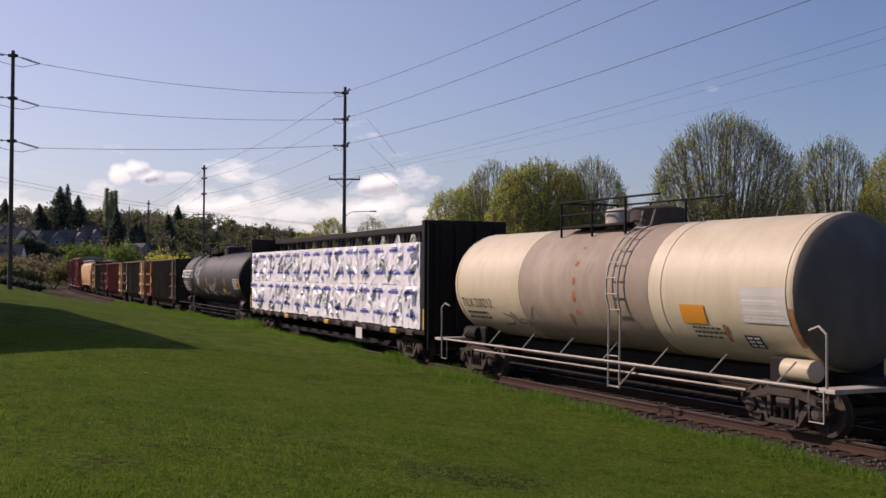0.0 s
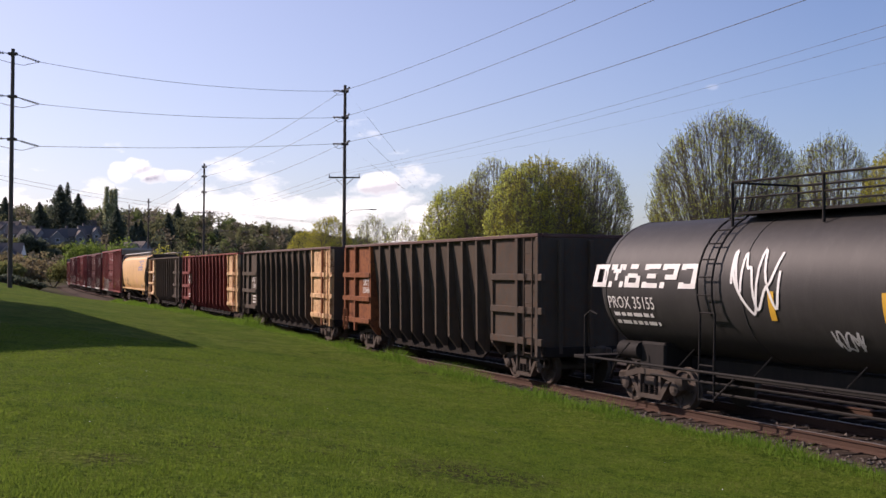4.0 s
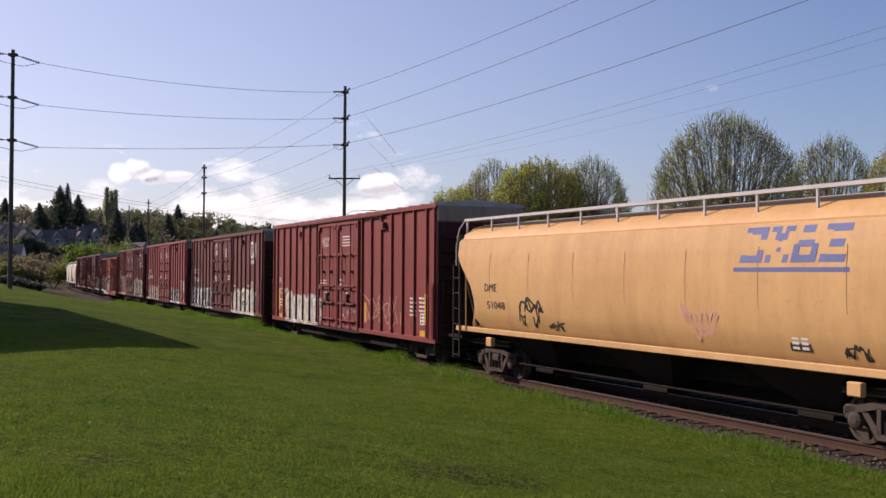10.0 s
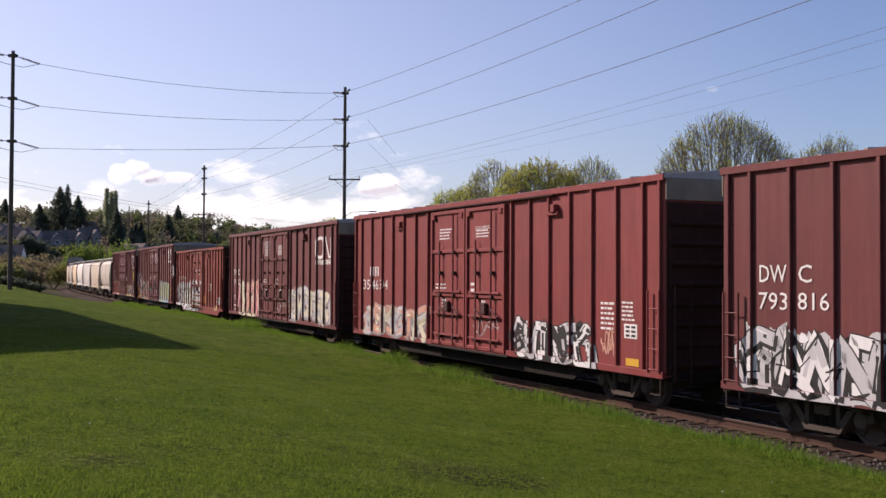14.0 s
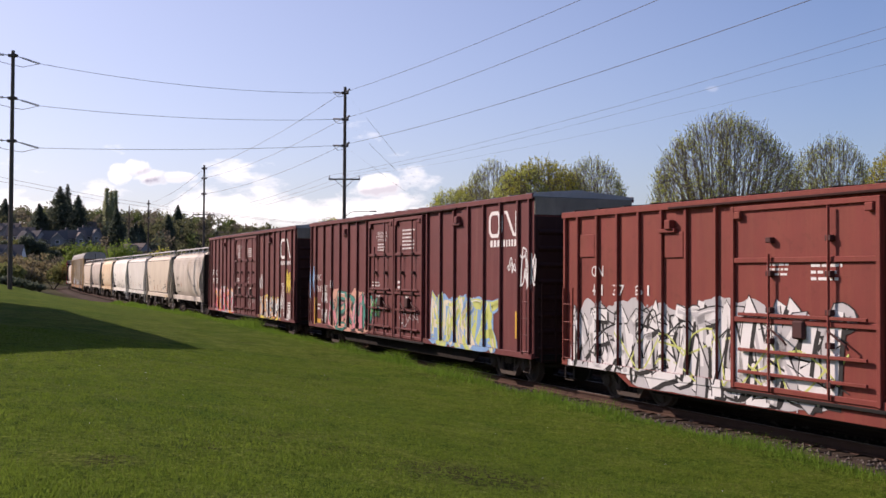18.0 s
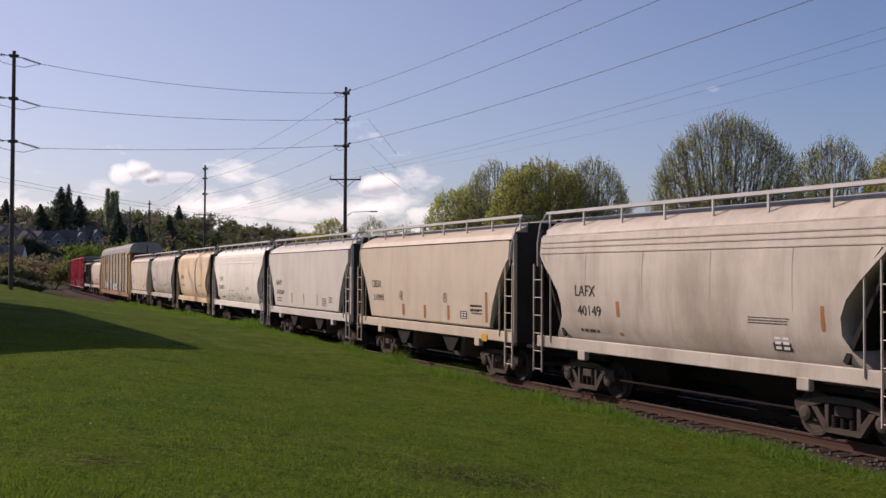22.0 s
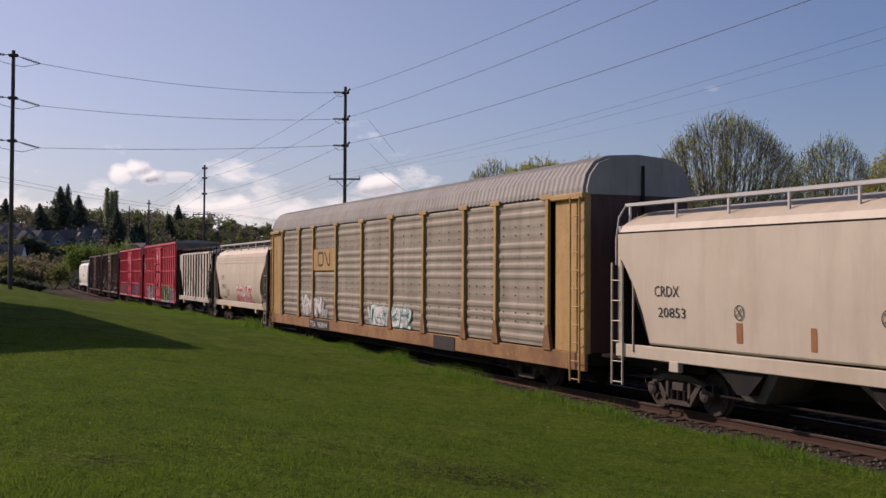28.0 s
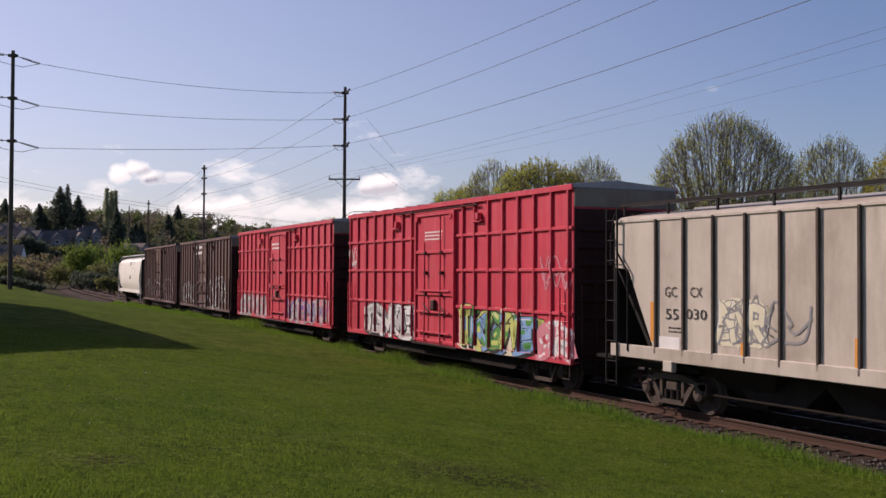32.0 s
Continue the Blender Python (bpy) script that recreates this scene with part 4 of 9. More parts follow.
# shrubs beside the far curve
for _px, _d, _w, _h, _leaf in ((-392, 133, 5, 3.9, "leaf_twiggy"), (-386, 128, 5, 3.2, "leaf_twiggy"), (-408, 120, 5, 2.6, "leaf_olive"), (-386, 150, 7, 4.9, "leaf_twiggy"), (-410, 140, 6, 4, "leaf_twiggy"), (-362, 200, 9, 5, "leaf_olive"), (-380, 210, 9, 5, "leaf_twiggy"), (-400, 200, 9, 5, "leaf_olive"),
                           (-335, 205, 7.5, 9.5, "leaf_green"), (-306, 190, 9.5, 10.5, "leaf_green"), (-316, 210, 8, 11, "leaf_green"), (-318, 182, 6, 5.5, "leaf_olive"), (-345, 215, 8, 6, "leaf_olive"), (-290, 170, 7, 5.2, "leaf_dark"), (-270, 165, 7, 5.6, "leaf_olive"), (-252, 160, 8, 7.4, "leaf_yellow"), (-235, 158, 6, 5.5, "leaf_olive"), (-215, 150, 6, 5.0, "leaf_green"), (-198, 146, 6, 5.4, "leaf_olive"), (-180, 140, 6, 5.4, "leaf_green"), (-165, 130, 5, 5, "leaf_olive"), (-322, 228, 9, 6.5, "leaf_olive"), (-300, 225, 9, 6.5, "leaf_twiggy"), (-280, 215, 9, 6.5, "leaf_olive"), (-262, 205, 9, 6.5, "leaf_olive"), (-245, 200, 9, 7, "leaf_twiggy"), (-225, 195, 9, 7, "leaf_olive"), (-205, 190, 9, 7, "leaf_olive"), (-188, 180, 8, 7, "leaf_twiggy"), (-338, 232, 7, 4.5, "leaf_dark"), (-335, 185, 6, 3.6, "leaf_dark"), (-325, 168, 5, 3.2, "leaf_dark"), (-308, 160, 5, 3.0, "leaf_olive")):
    bush(*spot(_px, _d), _w, _h, int(_d * 7 + _px), _leaf, 2600 if _leaf == "leaf_green" else 1300, 0.28, {"leaf_twiggy": "brown twiggy thicket, hardly in leaf", "leaf_green": "rounded bright green shrub below houses", "leaf_yellow": "yellow-green shrub just coming into bud", "leaf_dark": "dark evergreen shrub beside the track", "leaf_olive": "olive-green shrub beside the far track"}[_leaf])
for _i in range(9):
    bush(*spot(-410 + 4.2 * _i, 104 + _i * 2), 2.6, 0.9, 300 + _i, "leaf_dark", 500, 0.16, "low dark hedge at the lawn's end")

# hillside: conifers, poplars, houses and woods
for _px, _h, _w, _d in ((-357, 22, 12, 455), (-350, 22.5, 6, 462), (-340, 19, 9, 450), (-376, 15, 8, 450), (-304, 17, 7, 440), (-286, 13, 5, 440), (-281, 13, 4, 446), (-256, 12, 5, 480), (-247, 12, 5, 520), (-290, 13, 6, 430), (-316, 12, 6, 470), (-408, 15, 8, 470)):
    conifer(*spot(_px, _d), _h * 1.04, _w * 1.75, int(-_px * 3 + _d))
poplar(*spot(-313.5, 447), 25.5, 3.8, 1)
poplar(*spot(-309, 449), 24.2, 3.2, 2)
poplar(*spot(-305.5, 452), 24.6, 3.0, 3)


def house(x, y, w, d, h, roof_h, wall, turn, label, roof="house_roof"):
    """A gabled house with a gabled wing to the front, white barge boards and framed windows."""
    hs = thing("house", label, "house", "houses on the hillside", pose(x, y, stand(x, y) - 0.3, 0, 0, turn))
    part("wall", Geo().box(-w / 2, w / 2, -d / 2, d / 2, 0, h), wall, hs)
    part("roof", Geo().prism([(-d / 2 - 0.5, h - 0.15), (d / 2 + 0.5, h - 0.15), (0, h + roof_h)], -w / 2 - 0.4, w / 2 + 0.4, "x"), roof, hs)
    part("gable", Geo().prism([(-d / 2, h), (d / 2, h), (0, h + roof_h * 0.85)], -w / 2 - 0.42, w / 2 + 0.42, "x"), wall, hs)
    k, half, out = w * 0.2, w * 0.21, d / 2 + 1.6
    wing = part("wing", Geo().prism([(k - half, 0), (k + half, 0), (k + half, h - 0.3), (k, h + roof_h * 0.62), (k - half, h - 0.3)], -out, -d / 4), "house_pale" if wall == "house_pale" else "house_wall", hs, "gabled wing")
    part("wing_roof", Geo().prism([(k - half - 0.35, h - 0.62), (k, h + roof_h * 0.64), (k + half + 0.35, h - 0.62), (k + half + 0.35, h - 0.4), (k, h + roof_h * 0.7 + 0.16), (k - half - 0.35, h - 0.4)], -out - 0.35, -d / 5), roof, wing)
    part("barge_board", Geo().prism([(k - half - 0.38, h - 0.66), (k, h + roof_h * 0.6), (k + half + 0.38, h - 0.66), (k + half + 0.38, h - 0.42), (k, h + roof_h * 0.7 + 0.1), (k - half - 0.38, h - 0.42)], -out - 0.42, -out - 0.36), "house_pale", wing, "pale barge board")
    for z in (1.0, 3.4)[:2 if h > 4.5 else 1]:
        for u, ya in ((w * -0.36, -d / 2), (w * -0.14, -d / 2), (k, -out)):
            win = part("window", Geo().box(u - 0.8, u + 0.8, ya - 0.06, ya, z, z + 1.4), "house_white", hs, "white-framed window")
            part("pane", Geo().box(u - 0.66, u + 0.66, ya - 0.08, ya - 0.05, z + 0.14, z + 1.26), "window_glass", win)
    part("chimney", Geo().box(w * -0.3, w * -0.3 + 0.8, -0.4, 0.4, h, h + roof_h + 0.9), "house_wall_dark", hs)


for _k, (_px, _d, _w, _wall, _turn) in enumerate(((-366, 415, 12, "house_wall", 24), (-345, 424, 9, "house_wall_dark", 34), (-330, 436, 8, "house_pale", 35), (-393, 425, 10, "house_wall_dark", 12), (-409, 300, 10, "house_white", 10), (-407, 440, 11, "house_wall", 0), (-383, 412, 8, "house_pale", -15),
                                               (-286, 425, 10, "house_wall", -26), (-210, 900, 14, "house_white", 5), (-203, 880, 12, "house_wall", 20), (-192, 930, 14, "house_white", 0), (-222, 860, 12, "house_wall_dark", 10), (-180, 950, 12, "house_pale", 0), (-240, 890, 14, "house_pale", 12), (-231, 905, 12, "house_white", -8), (-334, 455, 9, "house_wall_dark", 15))):
    house(*spot(_px, _d), _w, 7, 5.2, 3.4, _wall, _turn, {"house_wall": "grey two-storey house under a gabled roof", "house_wall_dark": "dark-sided gabled house among trees", "house_white": "white gabled house among trees", "house_pale": "pale grey gabled house with white trim"}[_wall], ("house_roof", "house_roof_brown")[_k % 2])


for _px, _d, _w, _h, _leaf in ((-376, 398, 8, 7, "leaf_dark"), (-386, 396, 7, 9, "leaf_dark"), (-356, 402, 8, 5, "leaf_olive"), (-350, 405, 7, 6.5, "leaf_dark"), (-338, 404, 8, 6, "leaf_olive"), (-327, 408, 7, 7, "leaf_dark"), (-397, 400, 9, 6.5, "leaf_olive"), (-366, 396, 8, 3.6, "leaf_dark"), (-320, 398, 8, 5, "leaf_dark"), (-405, 402, 8, 6, "leaf_dark"), (-296, 402, 9, 9, "leaf_dark"), (-287, 408, 8, 8, "leaf_olive")):
    bush(*spot(_px, _d), _w, _h, int(_d * 5 - _px), _leaf, 1500, 0.5, "dark tree in a garden between houses" if _leaf == "leaf_dark" else "olive garden tree between houses", "garden_tree")


def long_house(x, y, w, d, h, turn):
    hs = thing("house", "long low house under a pale metal roof", "house", "houses on the hillside", pose(x, y, stand(x, y) - 0.3, 0, 0, turn))
    part("wall", Geo().box(-w / 2, w / 2, -d / 2, d / 2, 0, h), "house_wall_dark", hs)
    part("roof", Geo().prism([(-d / 2 - 0.6, h), (d / 2 + 0.6, h + 0.9), (d / 2 + 0.6, h + 1.15), (-d / 2 - 0.6, h + 0.25)], -w / 2 - 0.6, w / 2 + 0.6, "x"), "house_roof_pale", hs)
    for i in range(5):
        u = w * (-0.4 + 0.2 * i)
        part("window", Geo().box(u - 0.9, u + 0.9, -d / 2 - 0.07, -d / 2, 1.1, 2.4), "window_glass", hs, "wide dark window")


long_house(*spot(-309, 405), 17, 7, 4.2, 8)


def build_woods():
    rng = random.Random(77)
    for mat, label, count in (("far_olive", "olive-green distant woodland in spring", 460), ("far_twiggy", "brownish half-bare distant woodland", 290), ("leaf_dark", "dark distant evergreens", 90), ("far_green", "fresh green distant trees", 120)):
        g = Geo()
        for _ in range(count):
            far = rng.random() < 0.45
            d = rng.uniform(780, 1080) if far else rng.uniform(400, 600)
            px = rng.uniform(-300, -60) if far else rng.uniform(-430, -105)
            x, y = spot(px, d)
            if not far and px < -318 and d < 462:
                continue
            z = stand(x, y)
            h = rng.uniform(5, 9.5) * (0.75 if mat == "leaf_green" else 1)
            k = 1.6 if far else 1.0
            leafy_mass(g, rng, x, y, z + h * 0.5, h * 0.42 * k, h * 0.42 * k, h * 0.55, 70 if far else 110, 0.75 * k)
        ob = part("distant_woods", g, mat, None, repair=False)
        tagged(ob, label, "woods", kind="stuff")
    for mat, label, count in (("far_olive", "olive-green scrub on the slope below the houses", 120), ("far_twiggy", "brown half-bare scrub on the slope", 110), ("leaf_dark", "dark evergreen scrub between the houses", 60)):
        g = Geo()
        for _ in range(count):
            d = rng.choice((rng.uniform(250, 412), rng.uniform(395, 440)))
            x, y = spot(rng.uniform(-430, -268), d)
            h = rng.uniform(2.2, 4.6) * (1.3 if d > 395 else 1.0)
            leafy_mass(g, rng, x, y, stand(x, y) + h * 0.45, h * 0.75, h * 0.75, h * 0.55, 120, 0.42)
        for _ in range(count // 2):
            x, y = spot(rng.uniform(-262, -100), rng.uniform(215, 430))
            h = rng.uniform(4, 8)
            leafy_mass(g, rng, x, y, stand(x, y) + h * 0.45, h * 0.7, h * 0.7, h * 0.55, 170, 0.5)
        tagged(part("hillside_scrub", g, mat, None, repair=False), label, "scrub", kind="stuff")
    g = Geo()
    for _ in range(220):
        d = rng.uniform(120, 420)
        x, y = spot(rng.uniform(-120, 620), d)
        z = stand(x, y)
        h = rng.uniform(3, 7)
        leafy_mass(g, rng, x, y, z + h * 0.45, h * 0.6, h * 0.6, h * 0.5, 80, 0.5)
    ob = part("distant_woods", g, "leaf_olive", None, repair=False)
    tagged(ob, "low scrub and trees beyond the railway", "woods", kind="stuff")


build_woods()

# the building whose shadow falls on the lawn
def shadow_house():
    hs = thing("house", "large house beside the lawn under a long sloping roof", "house", "", pose(-20.34, 37.3, 1.3, 0, 0, 119.5))
    part("wall", Geo().prism([(-18.4, -0.4), (18.0, -0.4), (18.0, 8.7), (0, 8.7), (-18.4, 1.4)], 0.2, 11), "house_wall", hs)
    part("roof", Geo().prism([(-18.8, 1.3), (-18.8, 1.67), (0, 9.1), (18.6, 9.1), (18.6, 8.75), (0, 8.75)], 0, 11.3), "house_roof", hs)
    for i in range(4):
        win = part("window", Geo().box(1.6 + 4.1 * i, 3.6 + 4.1 * i, 0.12, 0.2, 1.0, 2.6), "house_white", hs, "white-framed window")
        part("pane", Geo().box(1.75 + 4.1 * i, 3.45 + 4.1 * i, 0.1, 0.13, 1.15, 2.45), "window_glass", win)


shadow_house()


# ---- grass and stones ----
def build_grass():
    rng = random.Random(9)
    g = Geo()

    def blade(x, y, z, h, w):
        a = rng.uniform(0, 6.283)
        dx, dy = math.cos(a) * w, math.sin(a) * w
        lx, ly = rng.gauss(0, h * 0.45), rng.gauss(0, h * 0.45)
        i = len(g.v)
        g.v += [(x - dx, y - dy, z - 0.01), (x + dx, y + dy, z - 0.01), (x + lx, y + ly, z + h)]
        g.f.append((i, i + 1, i + 2))

    def line_gap(x, y):
        i = int(np.argmin((LINE_X - x) ** 2 + (LINE_Y - y) ** 2))
        h = LINE_H[i]
        return -(x - LINE_X[i]) * math.sin(h) + (y - LINE_Y[i]) * math.cos(h)

    # mown blades, thick near the camera; heights from a coarse net of the ground
    rs = np.random.RandomState(9)
    net_x, net_y = np.arange(-15, 15.1, 0.5), np.arange(5, 33.1, 0.5)
    net = np.array([[(stand(float(a), float(b)), line_gap(float(a), float(b))) for b in net_y] for a in net_x])

    def lawn_at(x, y):
        u, v = (x + 15) / 0.5, (y - 5) / 0.5
        i, j = u.astype(int), v.astype(int)
        fu, fv = (u - i)[:, None], (v - j)[:, None]
        return net[i, j] * (1 - fu) * (1 - fv) + net[i + 1, j] * fu * (1 - fv) + net[i, j + 1] * (1 - fu) * fv + net[i + 1, j + 1] * fu * fv

    count = 300000
    y = 6.3 + 24 * rs.random_sample(count) ** 1.9
    x = rs.uniform(-0.44, 0.44, count) * y
    tuft = 0.5 + 0.3 * np.sin(x * 2.1 + 1.7 * np.sin(y * 1.3)) * np.sin(y * 2.7 + 1.3 * np.sin(x * 1.9)) + 0.25 * np.sin(x * 9.3 + 2.1 * np.sin(y * 5.3)) * np.sin(y * 8.1 + 1.9 * np.sin(x * 6.7))
    tuft = np.clip(tuft, 0, 1)
    got = lawn_at(x, y)
    keep = (got[:, 1] > 2.5) & (rs.random_sample(count) < 0.45 + 0.55 * tuft)
    for wx, wy, wr in WORN_SPOTS:
        keep &= (np.hypot(x - wx, y - wy) > wr * 1.1) | (rs.random_sample(count) < 0.3)
    x, y, z, n = x[keep], y[keep], got[keep, 0], int(keep.sum())
    h = rs.uniform(0.01, 0.034, n) * (0.6 + 0.9 * tuft[keep])
    a, w = rs.uniform(0, 6.283, n), rs.uniform(0.003, 0.008, n) * (0.6 + y / 16)
    root = np.stack([x, y, z - 0.008], 1)
    side = np.stack([np.cos(a) * w, np.sin(a) * w, np.zeros(n)], 1)
    top = np.stack([x + rs.normal(0, 0.6, n) * h, y + rs.normal(0, 0.6, n) * h, z + h], 1)
    g.v += np.stack([root - side, root + side, top], 1).reshape(-1, 3).tolist()
    g.f += np.arange(3 * n).reshape(n, 3).tolist()
    tagged(part("lawn_grass", g, "grass_blade", None, repair=False), "short mown grass blades", "grass", kind="stuff")
    # daisies
    g = Geo()
    for _ in range(45):
        dy = rng.uniform(7, 28)
        dx = rng.uniform(-0.42, 0.42) * dy
        if line_gap(dx, dy) < 3.2:
            continue
        dz = stand(dx, dy) + rng.uniform(0.03, 0.05)
        k = len(g.v)
        r = rng.uniform(0.006, 0.011)
        g.v += [(dx + r * math.cos(t), dy + r * math.sin(t), dz + 0.004 * (i % 2)) for i, t in enumerate(np.arange(0, 6.2, 0.785))] + [(dx, dy, dz + 0.008)]
        g.f += [(k + i, k + (i + 1) % 8, k + 8) for i in range(8)]
    tagged(part("lawn_daisies", g, "letter_white", None, repair=False), "tiny white lawn daisies", "flowers", kind="stuff")
    g = Geo()
    for _ in range(42000):
        s = rng.uniform(-32, 62)
        q = 2.1 + abs(rng.gauss(0, 0.45))
        lush = 0.55 + 1.6 * max(0, noise.noise((s * 0.45, q * 0.5, 3.0)) + 0.15)
        if abs(s - 9.5) < 1.2:
            lush = 2.0
        x, y, _ = on_track(s, q)
        h = rng.uniform(0.08, 0.27) * lush * (1.0 if q < 2.6 else max(0.25, 1.8 - q * 0.32))
        blade(x, y, ground_z(s, q, x, y), h, rng.uniform(0.006, 0.012) * (1 + max(s, 0) / 25))
    tagged(part("verge_grass", g, "tall_grass", None, repair=False), "taller unmown grass along the track's edge", "grass", kind="stuff")
    g = Geo()
    for _ in range(5200):
        s = rng.uniform(-34, 24)
        q = rng.choice((rng.uniform(1.2, 2.3), rng.uniform(-2.4, 2.3)))
        x, y, _ = on_track(s, q)
        r = rng.uniform(0.02, 0.055)
        z = ground_z(s, q, x, y) + r * 0.4
        i = len(g.v)
        g.v += [(x + r * rng.uniform(.7, 1.2), y, z), (x, y + r * rng.uniform(.7, 1.2), z), (x - r * rng.uniform(.7, 1.2), y, z), (x, y - r * rng.uniform(.7, 1.2), z), (x + rng.uniform(-.3, .3) * r, y, z + r * rng.uniform(.6, 1)), (x, y, z - r)]
        g.f += [(i + a, i + b, i + 4) for a, b in ((0, 1), (1, 2), (2, 3), (3, 0))] + [(i + b, i + a, i + 5) for a, b in ((0, 1), (1, 2), (2, 3), (3, 0))]
    tagged(part("ballast_stones", g, "stone", None, repair=False), "broken stones between the sleepers", "stones", kind="stuff")


build_grass()

# ---- running gear shared by all cars ----
def sideframe_geo(y):
    g = Geo()
    t = 0.075 if y > 0 else -0.075
    y0, y1 = y - abs(t), y + abs(t)
    top = [(-1.12, 0.50), (-1.12, 0.62), (-0.78, 0.68), (-0.4, 0.77), (0.4, 0.77), (0.78, 0.68), (1.12, 0.62), (1.12, 0.50), (0.74, 0.56), (0.36, 0.65), (-0.36, 0.65), (-0.74, 0.56)]
    g.prism(top, y0, y1)
    low = [(-0.72, 0.56), (-0.58, 0.56), (-0.30, 0.24), (0.30, 0.24), (0.58, 0.56), (0.72, 0.56), (0.40, 0.14), (-0.40, 0.14)]
    g.prism(low, y0, y1)
    for s in (-1, 1):
        g.box(s * 0.36 - 0.05, s * 0.36 + 0.05, y0, y1, 0.2, 0.68, 0.01)
        g.box(s * 0.98 - 0.14, s * 0.98 + 0.14, y0, y1, 0.40, 0.66, 0.03)
        g.lathe([(0, 0.15), (0.09 if y > 0 else -0.09, 0.14), (0.12 if y > 0 else -0.12, 0.07)], (s * 0.864, y, 0.42), "y", 12)
    return g


SIDE_FRAMES = [sideframe_geo(y).mesh("side_frame", "truck_steel") for y in (-1.0, 1.0)]
BOLSTER = Geo().box(-0.2, 0.2, -1.08, 1.08, 0.42, 0.62, 0.03).box(-0.16, 0.16, -0.3, 0.3, 0.6, 0.72, 0.03).mesh("truck", "truck_steel")
_coil = []
for _k in range(5):
    _coil += [(_k * 0.042, 0.07), (_k * 0.042 + 0.012, 0.088), (_k * 0.042 + 0.03, 0.088)]
SPRING = Geo().lathe(_coil + [(0.21, 0.07)], (0, 0, 0.24), "z", 10).mesh("spring", "underframe")
_wheel = Geo().rod((0, -1.1, 0), (0, 1.1, 0), 0.08, 10)
for _s in (-1, 1):
    _wheel.lathe([(_s * 0.685, 0.10), (_s * 0.69, 0.455), (_s * 0.715, 0.45), (_s * 0.725, 0.425), (_s * 0.825, 0.418), (_s * 0.828, 0.36), (_s * 0.79, 0.34), (_s * 0.77, 0.16), (_s * 0.84, 0.12), (_s * 0.84, 0.08)], (0, 0, 0), "y", 24)
    for _a in range(4):
        _wheel.box(-0.025, 0.025, min(_s * 0.78, _s * 0.83), max(_s * 0.78, _s * 0.83), 0.2, 0.34, 0.005, Matrix.Rotation(_a * math.pi / 2, 4, "Y"))
WHEELSET = _wheel.mesh("wheelset", ["truck_steel"])
for _m in (*SIDE_FRAMES, SPRING, WHEELSET):
    fixed(_m)
WHEELSET.polygons.foreach_set("use_smooth", [True] * len(WHEELSET.polygons))
WHEELSET.set_sharp_from_angle(angle=radians(35))
COUPLER = Geo().box(-0.55, 0.16, -0.07, 0.07, 0.80, 0.96, 0.02).box(0.12, 0.42, -0.15, 0.10, 0.72, 1.02, 0.05).box(0.3, 0.5, 0.02, 0.16, 0.74, 1.0, 0.04).mesh("coupler", "truck_steel")
HOSE = Geo().path([(0, 0.35, 0.75), (0.12, 0.36, 0.55), (0.3, 0.3, 0.32), (0.45, 0.2, 0.38)], 0.028, 6).mesh("brake_hose", "black_steel")
CARS, WHEELS = [], []


def running_gear(car, half, centres):
    wheels = []
    for s in (-1, 1):
        t = part("truck", BOLSTER, None, car, "dusty cast-steel truck", at=pose(s * centres, 0, 0))
        for sf in SIDE_FRAMES:
            part("side_frame", sf, None, t)
        for y in (-1.0, 1.0):
            for x in (-0.2, 0.0, 0.2):
                part("spring", SPRING, None, t, at=pose(x, y, 0))
        for w in (-0.864, 0.864):
            wheels.append(part("wheelset", WHEELSET, None, t, at=pose(w, 0, 0.42)))
        part("coupler", COUPLER, None, car, at=pose(s * half, 0, 0, 0, 0, 0 if s > 0 else 180))
        part("brake_hose", HOSE, None, car, at=pose(s * (half + 0.02), 0, 0, 0, 0, 0 if s > 0 else 180))
    return wheels


def ladder(car, x, y, z0, z1, width=0.42, pitch=0.40, mat="black_steel", stiles=True):
    g = Geo()
    for s in (-1, 1):
        if stiles:
            g.box(x + s * width / 2 - 0.013, x + s * width / 2 + 0.013, y - 0.02, y + 0.02, z0, z1)
    if not stiles:
        g.box(x - 0.02, x + 0.02, y - 0.01, y + 0.01, z1, z1 + 0.03)
    lad = part("ladder", g, mat, car)
    rung = Geo().rod((-width / 2, 0, 0), (width / 2, 0, 0), 0.013, 5).mesh("rung", mat)
    z = z0 + 0.06
    while z < z1:
        part("rung", rung, None, lad, at=pose(x, y, z))
        z += pitch
    return lad


def ladder_x(car, x, y, z0, z1, width=0.42, pitch=0.40, mat="black_steel"):
    """A ladder on an end wall, its rungs across the car."""
    g = Geo()
    for s in (-1, 1):
        g.box(x - 0.02, x + 0.02, y + s * width / 2 - 0.018, y + s * width / 2 + 0.018, z0, z1)
    lad = part("ladder", g, mat, car)
    rung = Geo().rod((0, -width / 2, 0), (0, width / 2, 0), 0.016, 5).mesh("rung", mat)
    z = z0 + 0.06
    while z < z1:
        part("rung", rung, None, lad, at=pose(x, y, z))
        z += pitch


